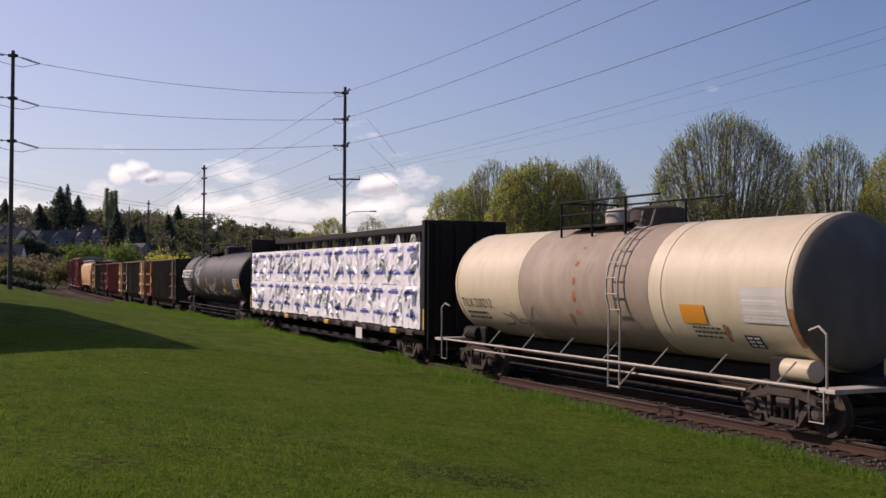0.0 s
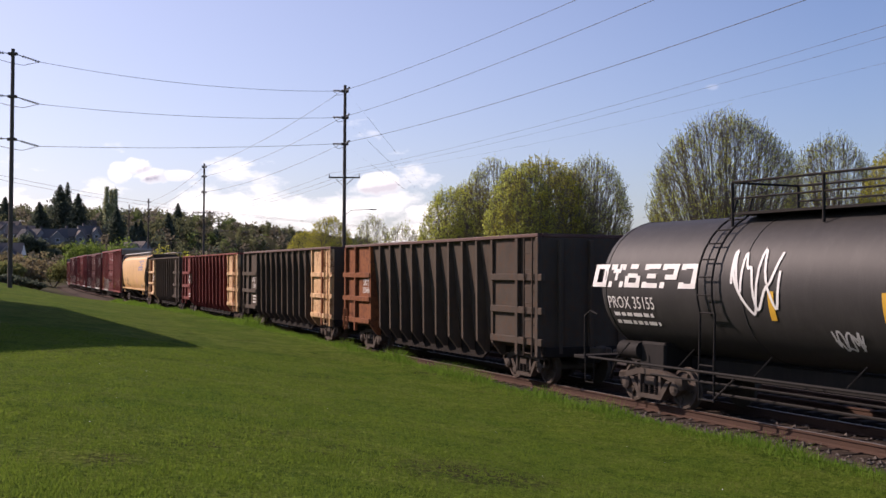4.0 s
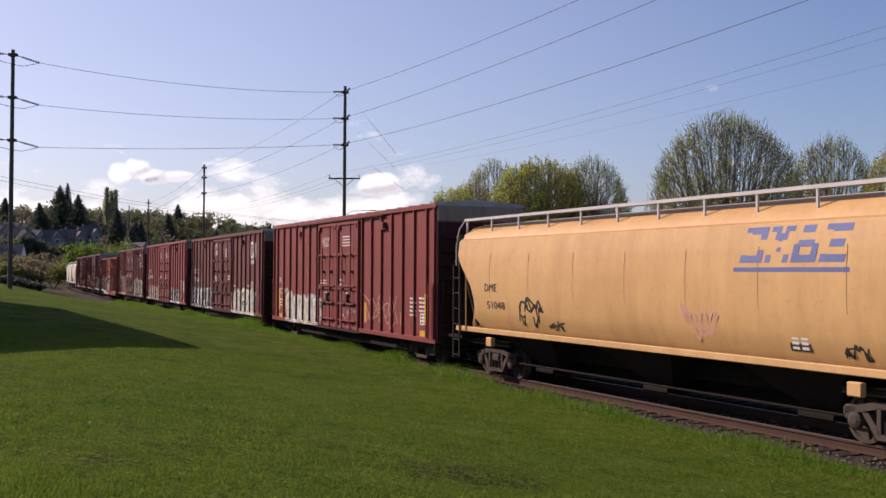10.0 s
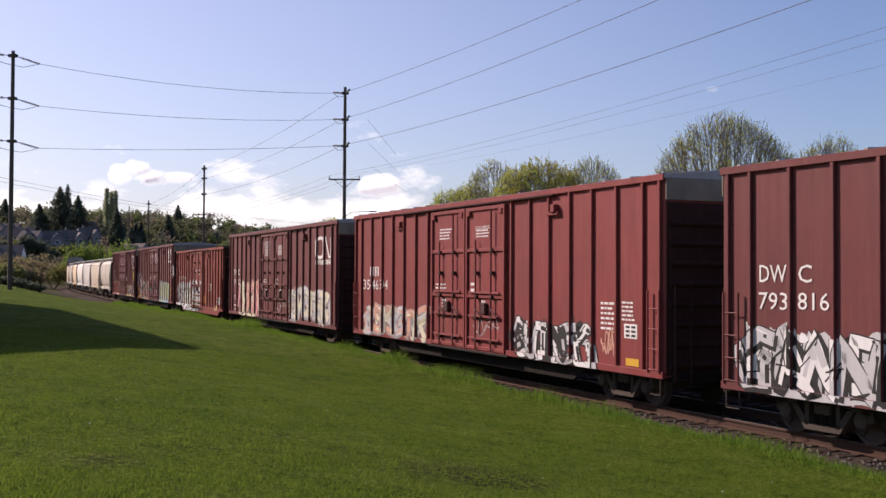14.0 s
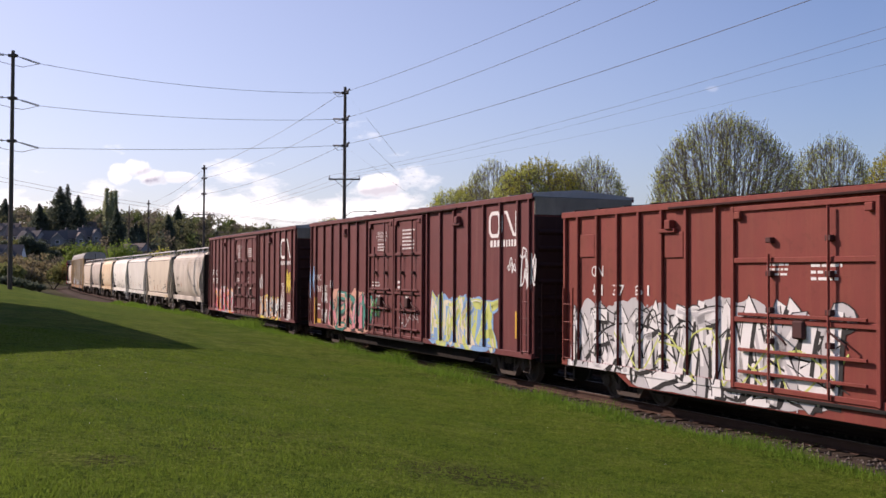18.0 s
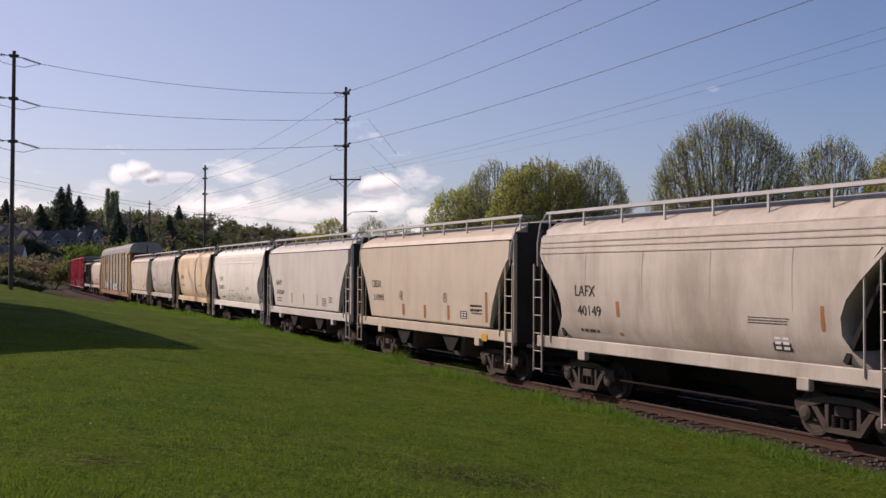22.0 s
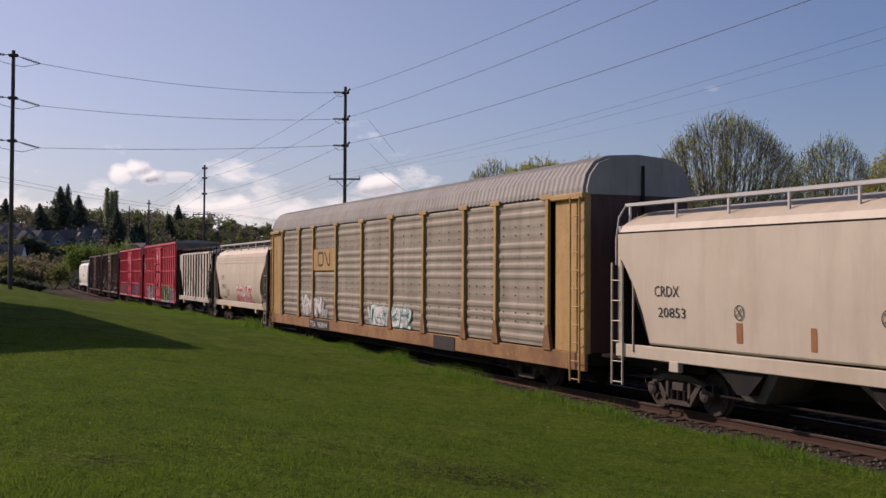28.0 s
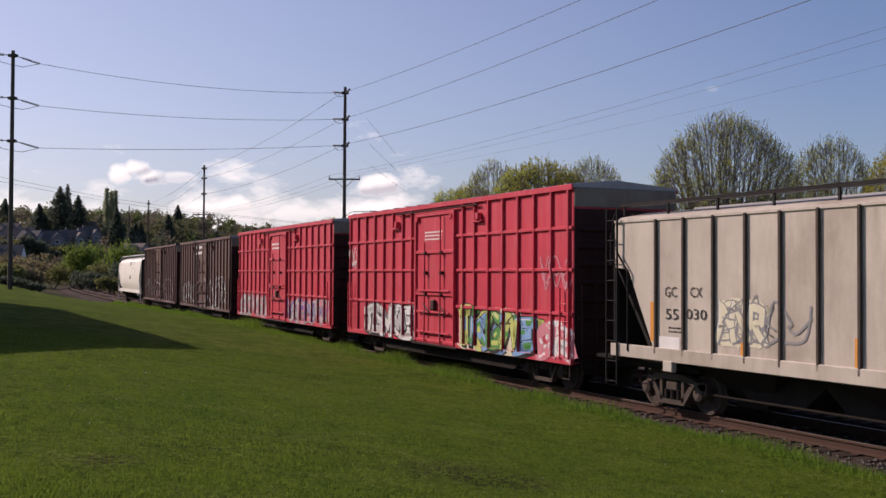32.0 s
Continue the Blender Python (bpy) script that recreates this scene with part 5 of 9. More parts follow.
SKINS = {
    "box": lambda z: 1.453, "skirted": lambda z: 1.453, "door": lambda z: 1.503, "corner": lambda z: 1.424, "sill": lambda z: 1.512, "rack": lambda z: 1.492, "rack_plate": lambda z: 1.508, "ribbed": lambda z: 1.463,
    "chip": lambda z: 1.115 + 0.3 * (z - 0.95) / 2.77,
    "tank": lambda z: math.sqrt(max(0.05, 1.468 ** 2 - (z - 2.55) ** 2)),
    "round": lambda z: float(np.interp(z, (1.30, 1.55, 2.0, 2.5, 3.0, 3.35, 3.75), (1.30, 1.44, 1.53, 1.565, 1.56, 1.53, 1.46))),
    "flat": lambda z: float(np.interp(z, (1.42, 2.0, 2.6, 3.1, 3.72), (1.53, 1.55, 1.56, 1.555, 1.54))),
}


RELIEF = {}


def cut(poly, axis, limit, sign):
    """The part of a convex polygon on one side of a plane across an axis."""
    out = []
    for p, q in zip(poly, poly[1:] + poly[:1]):
        a, b = (p[axis] - limit) * sign, (q[axis] - limit) * sign
        if a >= 0:
            out.append(p)
        if (a >= 0) != (b >= 0):
            t = a / (a - b)
            out.append(tuple(p[k] + (q[k] - p[k]) * t for k in range(3)))
    return out


def over_relief(geo, car):
    """Carries paint over the posts, doors and sills that stand proud of the car's side."""
    raised = RELIEF.get(car.name)
    if not raised:
        return geo
    extra = Geo()
    for f in geo.f:
        poly = [geo.v[i] for i in f]
        lo, hi = min(p[0] for p in poly), max(p[0] for p in poly)
        zlo, zhi = min(p[2] for p in poly), max(p[2] for p in poly)
        for xa, xb, za, zb, out in raised:
            if hi <= xa or lo >= xb or zhi <= za or zlo >= zb:
                continue
            c = poly
            for axis, limit, sign in ((0, xa, 1), (0, xb, -1), (2, za, 1), (2, zb, -1)):
                c = cut(c, axis, limit, sign)
                if len(c) < 3:
                    break
            if len(c) < 3:
                continue
            extra.add([(x, y - out, z) for x, y, z in c], [tuple(range(len(c)))])
    return geo.add(extra.v, extra.f)


def laid(geo, skin, car=None):
    """Lays flat geometry, drawn in x and z with y as its depth, on the car's side."""
    at = SKINS[skin]
    if car is not None and skin in ("box", "ribbed", "skirted"):
        over_relief(geo, car)
    geo.v = [(x, -(at(z) + 0.004 - y), z) for x, y, z in geo.v]
    return geo


def mark_text(car, skin, text, x0, x1, z0, z1, mat="letter_white"):
    cu = bpy.data.curves.new("lettering", "FONT")
    cu.body, cu.size, cu.resolution_u = text, 1.0, 2
    tmp = bpy.data.objects.new("lettering", cu)
    me = bpy.data.meshes.new_from_object(tmp)
    bpy.data.objects.remove(tmp)
    xs, ys = [v.co.x for v in me.vertices], [v.co.y for v in me.vertices]
    ax, bx, ay, by = min(xs), max(xs), min(ys), max(ys)
    g = Geo().add([(x0 + (v.co.x - ax) / (bx - ax) * (x1 - x0), -0.007, z0 + (v.co.y - ay) / (by - ay) * (z1 - z0)) for v in me.vertices], [tuple(p.vertices) for p in me.polygons])
    bpy.data.meshes.remove(me)
    part("lettering", laid(g, skin, car), mat, car, ("black" if mat == "letter_black" else "white") + " stencilled marks on the side", repair=False)


def mark_lines(car, skin, rows, x0, x1, z0, z1, mat="letter_white"):
    """Small print: rows of short bars."""
    rng = random.Random(int(abs(x0) * 100) + rows)
    g = Geo()
    pitch = 2.2 if rows > 1 else 1.6
    h = (z1 - z0) / (rows * pitch - pitch + 1)
    for r in range(rows):
        zz, u = z1 - r * h * pitch, x0
        end = x1 - (x1 - x0) * rng.uniform(0, 0.25 if rows > 1 else 0.02)
        while u < end - 0.01:
            w = rng.uniform(0.35, 1.0) * (h * (0.8 if rows == 1 else 4.2))
            e = min(u + w, end)
            g.add([(u, 0, zz - h), (e, 0, zz - h), (e, 0, zz), (u, 0, zz)], [(0, 1, 2, 3)])
            u += w + h * (0.35 if rows == 1 else 0.75)
    tagged(part("stencil", laid(g, skin, car), mat, car, "lines of small print", repair=False), kind="stuff")


def mark_plate(car, skin, name, x0, x1, z0, z1, mat, label=""):
    g = Geo()
    n = 4
    vs = [(x, -0.002, z0 + (z1 - z0) * i / n) for i in range(n + 1) for x in (x0, x1)]
    g.add(vs, [(2 * i, 2 * i + 1, 2 * i + 3, 2 * i + 2) for i in range(n)])
    ob = part(name, laid(g, skin, car), mat, car, label, repair=False)
    if name == "inspection_box":
        other = "letter_white" if mat == "letter_black" else "letter_black"
        w, h = x1 - x0, z1 - z0
        g = Geo()
        for a in (0.12, 0.56):
            for b in (0.1, 0.4, 0.7):
                g.add([(x0 + w * a, -0.004, z0 + h * b), (x0 + w * (a + 0.32), -0.004, z0 + h * b), (x0 + w * (a + 0.32), -0.004, z0 + h * (b + 0.17)), (x0 + w * a, -0.004, z0 + h * (b + 0.17))], [(0, 1, 2, 3)])
        tagged(part("stencil", laid(g, skin, car), other, ob, repair=False), kind="stuff")


def mark_blocks(car, skin, n, slant, x0, x1, z0, z1, mat, under=False):
    """A lettered emblem as a row of plain blocks."""
    g = Geo()
    w = (x1 - x0) / n
    h = z1 - z0
    lo = z0 + (h * 0.14 if under else 0)
    kinds = (((0, 0, .28, 1), (.28, 0, 1, .2), (.28, .8, 1, 1), (.72, .2, 1, .8)), ((0, 0, .24, 1), (.24, .62, .42, 1), (.42, .3, .6, .8), (.6, .62, .76, 1), (.76, 0, 1, 1)), ((0, 0, 1, .2), (0, .2, .26, .5), (.15, .42, .8, .6), (.2, .8, .7, 1), (.74, .2, 1, .5)),
             ((0, 0, .28, 1), (.28, 0, 1, .2), (.28, .8, 1, 1), (.28, .4, .85, .6)), ((0, 0, .28, 1), (.28, .8, 1, 1), (.28, .36, 1, .56), (.74, .56, 1, .8)))
    for i in range(n):
        a, b, k = x0 + w * i + w * 0.04, x0 + w * (i + 1) - w * 0.08, slant * h
        for u0, v0, u1, v1 in kinds[i % 5]:
            za, zb = lo + (z1 - lo) * v0, lo + (z1 - lo) * v1
            ua, ub, sa, sb = a + (b - a) * u0, a + (b - a) * u1, k * (za - z0) / h, k * (zb - z0) / h
            g.add([(ua + sa, 0, za), (ub + sa, 0, za), (ub + sb, 0, zb), (ua + sb, 0, zb)], [(0, 1, 2, 3)])
    if under:
        g.add([(x0 - 0.1, 0, z0 - 0.06), (x1 + 0.1, 0, z0 - 0.06), (x1 + 0.1, 0, z0 + 0.02), (x0 - 0.1, 0, z0 + 0.02)], [(0, 1, 2, 3)])
    part("emblem", laid(g, skin, car), mat, car, "emblem of plain blocks", repair=False)


def plate(car, name, x0, x1, z0, z1, mat, y=-1.5, thick=0.01, label=""):
    return part(name, Geo().box(x0, x1, y - thick, y, z0, z1), mat, car, label)


def ribbon(pts, width, y):
    """A flat stroke in the side's plane."""
    g = Geo()
    left, right = [], []
    for i, p in enumerate(pts):
        a, b = pts[max(i - 1, 0)], pts[min(i + 1, len(pts) - 1)]
        dx, dz = b[0] - a[0], b[1] - a[1]
        n = math.hypot(dx, dz) or 1
        left.append((p[0] - dz / n * width / 2, y, p[1] + dx / n * width / 2))
        right.append((p[0] + dz / n * width / 2, y, p[1] - dx / n * width / 2))
    k = len(pts)
    g.add(left + right, [(i, k + i, k + i + 1, i + 1) for i in range(k - 1)])
    return g


GLYPHS = ([(-1, -1), (-.8, 1), (.7, .9), (.5, .1), (-.5, -.05), (1, -1)], [(-1, 1), (-.7, -.9), (.6, -1), (.8, 1)], [(1, .8), (-.6, 1), (-.9, .2), (.7, -.1), (.8, -.9), (-1, -.8)],
          [(-1, -1), (-.8, 1), (.1, -.5), (.9, 1), (1, -1)], [(-1, -1), (0, 1), (.9, -1), (.5, -.2), (-.6, -.25)], [(-.8, 1), (-.9, -1), (-.8, .1), (.9, .9), (-.3, .1), (1, -1)],
          [(1, .6), (0, 1), (-1, .2), (-.5, -1), (.8, -.8), (.6, 0), (0, -.05)], [(-1, .9), (1, .95), (0, .9), (-.1, -1)], [(.9, .9), (-.8, .9), (-.8, -.9), (1, -1), (-.7, -.9), (-.8, .05), (.6, .1)], [(-.9, -1), (-.7, 1), (.8, -.9), (.9, 1)])


def graffiti(car, skin, x0, x1, z0, z1, fills, line="spray_black", halo=None, seed=1, letters=None):
    """A spray-painted piece: crowded angular shapes with shadow, outline and two-tone fill, over a ragged cloud of overspray."""
    rng = random.Random(seed)
    n = letters or max(2, round((x1 - x0) / 0.75))
    n = n if (x1 - x0) / n < 1.0 else n + 2
    w, tall = (x1 - x0) / n, z1 - z0
    group, floor_z = {}, {"box": 0.71, "skirted": 0.46, "round": 1.32, "flat": 1.4, "rack": 1.06, "ribbed": 1.34}.get(skin, 0.8)
    z0 = max(z0, floor_z)

    def stroke(pts, width, depth, mat):
        r = ribbon(pts, width, -depth)
        group.setdefault(mat, Geo()).add(r.v, r.f)

    def patch(cx, cz, rx, rz, depth, mat, spikes=9):
        g = group.setdefault(mat, Geo())
        ph = rng.uniform(0, 6)
        pts = []
        for i in range(spikes):
            a, r = 2 * math.pi * i / spikes + ph, rng.uniform(0.6, 1.15)
            pts.append((cx + math.cos(a) * rx * r, -depth, cz + math.sin(a) * rz * r))
        g.add(pts + [(cx, -depth, cz)], [(i, (i + 1) % spikes, spikes) for i in range(spikes)])

    if halo:
        m = max(8, int((x1 - x0) * 7))
        g = group.setdefault(halo, Geo())
        rows = []
        for i in range(m + 1):
            u = i / m
            end = min(1.0, 9 * min(u, 1 - u) + 0.25)
            top = z1 - tall * (0.06 + 0.3 * (1 - end)) + tall * 0.2 * noise.noise((u * (x1 - x0) * 1.9, seed * 1.7, 0.3)) + rng.uniform(-0.04, 0.04)
            low = z0 + tall * 0.1 * (1 - end) + tall * 0.1 * max(0.0, noise.noise((u * (x1 - x0) * 1.5, seed * 2.3, 4.0)))
            rows.append(((x0 + (x1 - x0) * u + rng.uniform(-0.02, 0.02), -0.0004, low), (x0 + (x1 - x0) * u, -0.0004, top)))
        g.add([p for r in rows for p in r], [(2 * i, 2 * i + 2, 2 * i + 3, 2 * i + 1) for i in range(m)])
        for _ in range(n * 6):
            patch(rng.uniform(x0, x1), rng.choice((rng.uniform(z1 - tall * 0.2, z1 - tall * 0.04), rng.uniform(z0, z1))), rng.uniform(0.02, 0.06), rng.uniform(0.02, 0.1), 0.0006, halo, 5)
    fat = min(w * 0.34, tall * 0.22)
    for i in range(n):
        cx, cz = x0 + w * (i + 0.5), (z0 + z1) / 2 + rng.uniform(-.06, .06) * tall
        rx, rz, turn = w * rng.uniform(0.46, 0.66), tall * rng.uniform(0.40, 0.5) - fat * 0.5, rng.uniform(-0.2, 0.2)
        dep = 0.0004 * (i % 4)
        for layer, back in enumerate((True, False)):
            raw = [(cx + (0.3 * w if back else 0) + (u * rx + rng.gauss(0, 0.1) * w) + v * rz * turn, cz + v * rz + rng.gauss(0, 0.05) * tall) for u, v in rng.choice(GLYPHS)]
            pts = []
            for p, q in zip(raw, raw[1:]):
                bow = rng.uniform(-0.12, 0.12)
                for t in (0, 0.2, 0.5, 0.8):
                    k = math.sin(t * math.pi) * bow
                    pts.append((p[0] + (q[0] - p[0]) * t - (q[1] - p[1]) * k, p[1] + (q[1] - p[1]) * t + (q[0] - p[0]) * k))
            pts.append(raw[-1])
            tint, second = fills[(i + layer) % len(fills)], fills[(i + 1 + layer) % len(fills)]
            base, thick = 0.0012 + dep + (0 if back else 0.0022), fat * (0.75 if back else 1.0)
            if line:
                stroke([(px + thick * 0.3, pz - thick * 0.28) for px, pz in pts], thick * 1.1, base, line)
                stroke(pts, thick + 0.055, base + 0.0003, line)
            stroke(pts, thick, base + 0.0006, tint)
            if not back:
                for p, q in zip(raw, raw[1:]):
                    if rng.random() < 0.7:
                        a, b = rng.uniform(0, 0.35), rng.uniform(0.5, 0.9)
                        stroke([(p[0] + (q[0] - p[0]) * t, p[1] + (q[1] - p[1]) * t) for t in (a, (a + b) / 2, b)], thick * rng.uniform(0.3, 0.55), base + 0.0009, second)
                stroke([(px - thick * 0.25, pz + thick * 0.25) for px, pz in pts[1:5]], 0.025, base + 0.0012, "spray_white" if line != "spray_white" else "spray_black")
        if line:
            for _ in range(3):
                a, r = rng.uniform(0, 6.28), rng.uniform(0.5, 1.0)
                px, pz = cx + math.cos(a) * rx * r, cz + math.sin(a) * rz * r
                stroke([(px, pz), (px + rng.uniform(-.3, .3), pz + rng.uniform(-.22, .28)), (px + rng.uniform(-.35, .35), pz + rng.uniform(-.3, .35))], rng.uniform(0.02, 0.05), 0.0058, line)
            patch(cx + rng.uniform(-.5, .5) * w, cz + rng.uniform(-.4, .4) * tall, w * 0.16, tall * 0.09, 0.0056, rng.choice(fills), 6)
    top = None
    for mat, g in group.items():
        g.v = [(vx, vy, min(max(vz, 0.71 if skin == "skirted" and vx < -5.1 else floor_z), z1 + tall * 0.12)) for vx, vy, vz in g.v]
        laid(g, skin, car)
        if top is None:
            top = tagged(part("graffiti", g, mat, car, "sprayed graffiti in crowded angular shapes", repair=False), kind="stuff")
        else:
            tagged(part("graffiti_layer", g, mat, top, repair=False), kind="stuff")
    return top


def scrawl(car, skin, x0, x1, z0, z1, mat, seed=1, y=-0.004, width=0.045, n=3):
    """A quick tag: looping thin strokes."""
    rng = random.Random(seed)
    g = Geo()
    for _ in range(n):
        pts, u = [], 0.0
        k = rng.randint(7, 12)
        for i in range(k):
            pts.append((x0 + (x1 - x0) * (i / (k - 1) + rng.uniform(-.07, .07)), rng.uniform(z0, z1)))
        fine = []
        for i in range(len(pts) - 1):
            a, b, c, d = pts[max(i - 1, 0)], pts[i], pts[i + 1], pts[min(i + 2, len(pts) - 1)]
            for j in range(5):
                t = j / 5
                fine.append(tuple(0.5 * ((2 * b[q]) + (c[q] - a[q]) * t + (2 * a[q] - 5 * b[q] + 4 * c[q] - d[q]) * t * t + (3 * b[q] - a[q] - 3 * c[q] + d[q]) * t ** 3) for q in (0, 1)))
        r = ribbon(fine, width, y - 0.001 * _)
        g.add(r.v, r.f)
    g.v = [(vx, vy, max(z0 - 0.04, 0.74, min(z1 + 0.06, vz))) for vx, vy, vz in g.v]
    return part("graffiti", laid(g, skin, car), mat, car, "thin sprayed scrawl", repair=False)


def mark_piece(car, skin, x0, x1, z0, z1, fills, line, halo, n=None):
    graffiti(car, skin, x0, x1, z0, z1, ["spray_" + f for f in fills.split()], line, halo, int(abs(x0 * 31 + z1 * 17)) + 1, letters=n)


def mark_scrawl(car, skin, x0, x1, z0, z1, mat, width=0.045, n=3):
    scrawl(car, skin, x0, x1, z0, z1, mat, int(abs(x0 * 37 + z0 * 11)) + n, width=width, n=n)


def mark_emblem(car, skin, x0, x1, z0, z1, mat):
    ring_logo(car, x0, z0, x1 - x0, z1 - z0, mat, skin)


def car_thing(name, label, category="freight car"):
    return thing(name, label, category, "cars of the freight train")


def finish(car, length, centres, wheels):
    CARS.append((car, length, centres))
    WHEELS.append(wheels)
    return car


# ---- boxcars ----
def boxcar(label, length, colour, top, rib_at, doors, door_top, single=False, grid=(), end_band="band_metal", roof="roof_galvanised", sill=0.72, centres=None, ladders=True, door_rods=True, roof_step=1.0, skirt=None):
    car = car_thing("boxcar", label, "boxcar")
    h, w = length / 2, 1.45
    RELIEF[car.name] = [(x - 0.046, x + 0.046, sill + 0.13, top - 0.15, 0.071) for x in rib_at] + [(-h, doors[0], sill - 0.02, sill + 0.131, 0.071), (doors[0], doors[1], sill - 0.02, door_top, 0.052), (doors[1], h, sill - 0.02, sill + 0.131, 0.071)]
    part("body", Geo().box(-h, h, -w, w, sill, top - 0.12, 0.02), colour, car)
    # roof: low gable in panels
    g = Geo()
    g.prism([(-w - 0.05, top - 0.1), (-w - 0.05, top - 0.04), (0, top + 0.08), (w + 0.05, top - 0.04), (w + 0.05, top - 0.1)], -h - 0.03, h + 0.03, "x")
    r = part("roof", g, roof, car, "ribbed metal roof")
    seam = Geo().prism([(-w - 0.06, top - 0.02), (-w - 0.06, top + 0.01), (0, top + 0.13), (w + 0.06, top + 0.01), (w + 0.06, top - 0.02), (0, top + 0.09)], -0.035, 0.035, "x").mesh("roof_seam", roof)
    x = -h + roof_step / 2
    while x < h:
        part("roof_seam", seam, None, r, at=pose(x, 0, 0))
        x += roof_step
    for ya in (-w - 0.075, w):
        part("eave", Geo().box(-h - 0.02, h + 0.02, ya, ya + 0.075, top - 0.16, top - 0.02, 0.01), colour, car)
    for ya in (-w - 0.07, w):
        part("side_sill", Geo().box(-h, h, ya, ya + 0.07, sill - 0.02, sill + 0.13, 0.01), colour, car)
    post = Geo().box(-0.045, 0.045, -0.07, 0, sill + 0.12, top - 0.15, 0.012).mesh("side_post", colour)
    for x in rib_at:
        part("side_post", post, None, car, at=pose(x, -w, 0))
        part("side_post", post, None, car, at=pose(x, w, 0, 0, 0, 180))
    for z in grid:
        for x0, x1 in ((-h, doors[0]), (doors[1], h)):
            part("side_girt", Geo().box(x0, x1, -w - 0.055, -w, z - 0.04, z + 0.04, 0.01), colour, car)
    if skirt:
        RELIEF[car.name].append((skirt[0] + 0.5, skirt[1] - 0.5, 0.42, sill - 0.02, 0.052))
        for side in (-1, 1):
            ya, yb = sorted((side * 1.44, side * 1.5))
            part("side_skirt", Geo().prism([(skirt[0], sill), (skirt[0] + 0.6, 0.44), (skirt[1] - 0.6, 0.44), (skirt[1], sill)], ya, yb), colour, car)
    # doors, with their rods and keepers
    leaves = [doors] if single else [(doors[0], (doors[0] + doors[1]) / 2 - 0.03), ((doors[0] + doors[1]) / 2 + 0.03, doors[1])]
    for side in (-1, 1):
        rot = pose(0, 0, 0, 0, 0, 0 if side < 0 else 180)
        for a, b in leaves:
            g = Geo().box(a, b, -w - 0.05, -w - 0.004, sill + 0.02, door_top, 0.01)
            d = part("door", g, colour, car, at=rot)
            frame_g = Geo()
            for x in (a + 0.05, b - 0.05):
                frame_g.box(x - 0.05, x + 0.05, -w - 0.11, -w - 0.05, sill + 0.02, door_top, 0.012)
            zs = [sill + 0.08, sill + 0.08 + (door_top - sill) * 0.36, sill + 0.08 + (door_top - sill) * 0.68, door_top - 0.05]
            for z in zs:
                frame_g.box(a, b, -w - 0.10, -w - 0.05, z - 0.05, z + 0.05, 0.012)
            part("door_frame", frame_g, colour, d)
            if door_rods and side < 0:
                n = 2 if single else 2
                for k in range(n):
                    x = a + (b - a) * (0.3 + 0.4 * k / max(n - 1, 1))
                    part("lock_rod", Geo().rod((x, -w - 0.14, sill + 0.05), (x, -w - 0.14, door_top - (0.1 if k else 0.9)), 0.026, 6), colour, d)
                    for z in (sill + 0.3, sill + 0.95, sill + 1.5, sill + 2.15, sill + 2.75):
                        part("rod_bracket", Geo().box(x - 0.07, x + 0.07, -w - 0.16, -w - 0.05, z - 0.05, z + 0.05, 0.012), "door_iron", d, "grimy rod bracket")
                    part("handle", Geo().path([(x, -w - 0.17, sill + 1.2), (x + 0.1, -w - 0.19, sill + 1.16), (x + 0.42, -w - 0.19, sill + 0.98), (x + 0.46, -w - 0.17, sill + 0.9)], 0.02, 6), "door_iron", d, "lever handle")
                for z in (zs[1] + 0.1, zs[1] - 0.55, sill + 0.35):
                    part("keeper", Geo().box(a + 0.25, b - 0.25, -w - 0.15, -w - 0.10, z - 0.03, z + 0.03, 0.008), colour, d)
                part("gear_box", Geo().box((a + b) / 2 - 0.14, (a + b) / 2 + 0.14, -w - 0.16, -w - 0.05, sill + 1.02, sill + 1.34, 0.03), "door_iron", d, "grimy lock gear box")
                for ra in (a + 0.12, b - 0.3):
                    part("roller", Geo().box(ra, ra + 0.18, -w - 0.14, -w - 0.05, door_top - 0.24, door_top - 0.1, 0.015), colour, d)
        reach = (doors[1] - doors[0]) * 1.02
        part("door_track", Geo().box(doors[0] - reach * 0.52, doors[1] + reach * 0.52, -w - 0.12, -w - 0.06, door_top + 0.05, door_top + 0.1, 0.01), "end_grime", car, "dark door track", at=rot)
        part("door_guide", Geo().box(doors[0] - 0.2, doors[1] + 0.2, -w - 0.12, -w - 0.07, sill - 0.06, sill + 0.0, 0.008), "black_steel", car, "dark lower guide", at=rot)
        for x in (doors[0] - reach * 0.52, doors[1] + reach * 0.52):
            part("door_stop", Geo().box(x - 0.35, x + 0.18, -w - 0.1, -w, door_top - 0.42, door_top - 0.34, 0.01).box(x - 0.1, x + 0.1, -w - 0.15, -w, door_top - 0.36, door_top - 0.16, 0.02), colour, car, at=rot)
    # ends
    for s in (-1, 1):
        # Shade on the end wall, its ridges and ladder is put into their colour.
        e = part("end_wall", Geo().box(min(s * h, s * (h + 0.012)), max(s * h, s * (h + 0.012)), -w + 0.02, w - 0.02, sill + 0.05, top - 0.6), "end_grime", car, "ribbed end wall, maroon darkened for shade")
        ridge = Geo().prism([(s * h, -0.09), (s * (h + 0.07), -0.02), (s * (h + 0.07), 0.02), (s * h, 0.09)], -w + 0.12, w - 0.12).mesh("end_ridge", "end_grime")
        fixed(ridge)
        z = sill + 0.25
        while z < top - 0.75:
            part("end_ridge", ridge, None, e, at=pose(0, 0, z))
            z += 0.42
        part("end_band", Geo().box(s * h if s > 0 else s * (h + 0.045), s * (h + 0.045) if s > 0 else s * h, -w, w, top - 0.56, top - 0.11, 0.01), end_band, e, "weathered pale metal band")
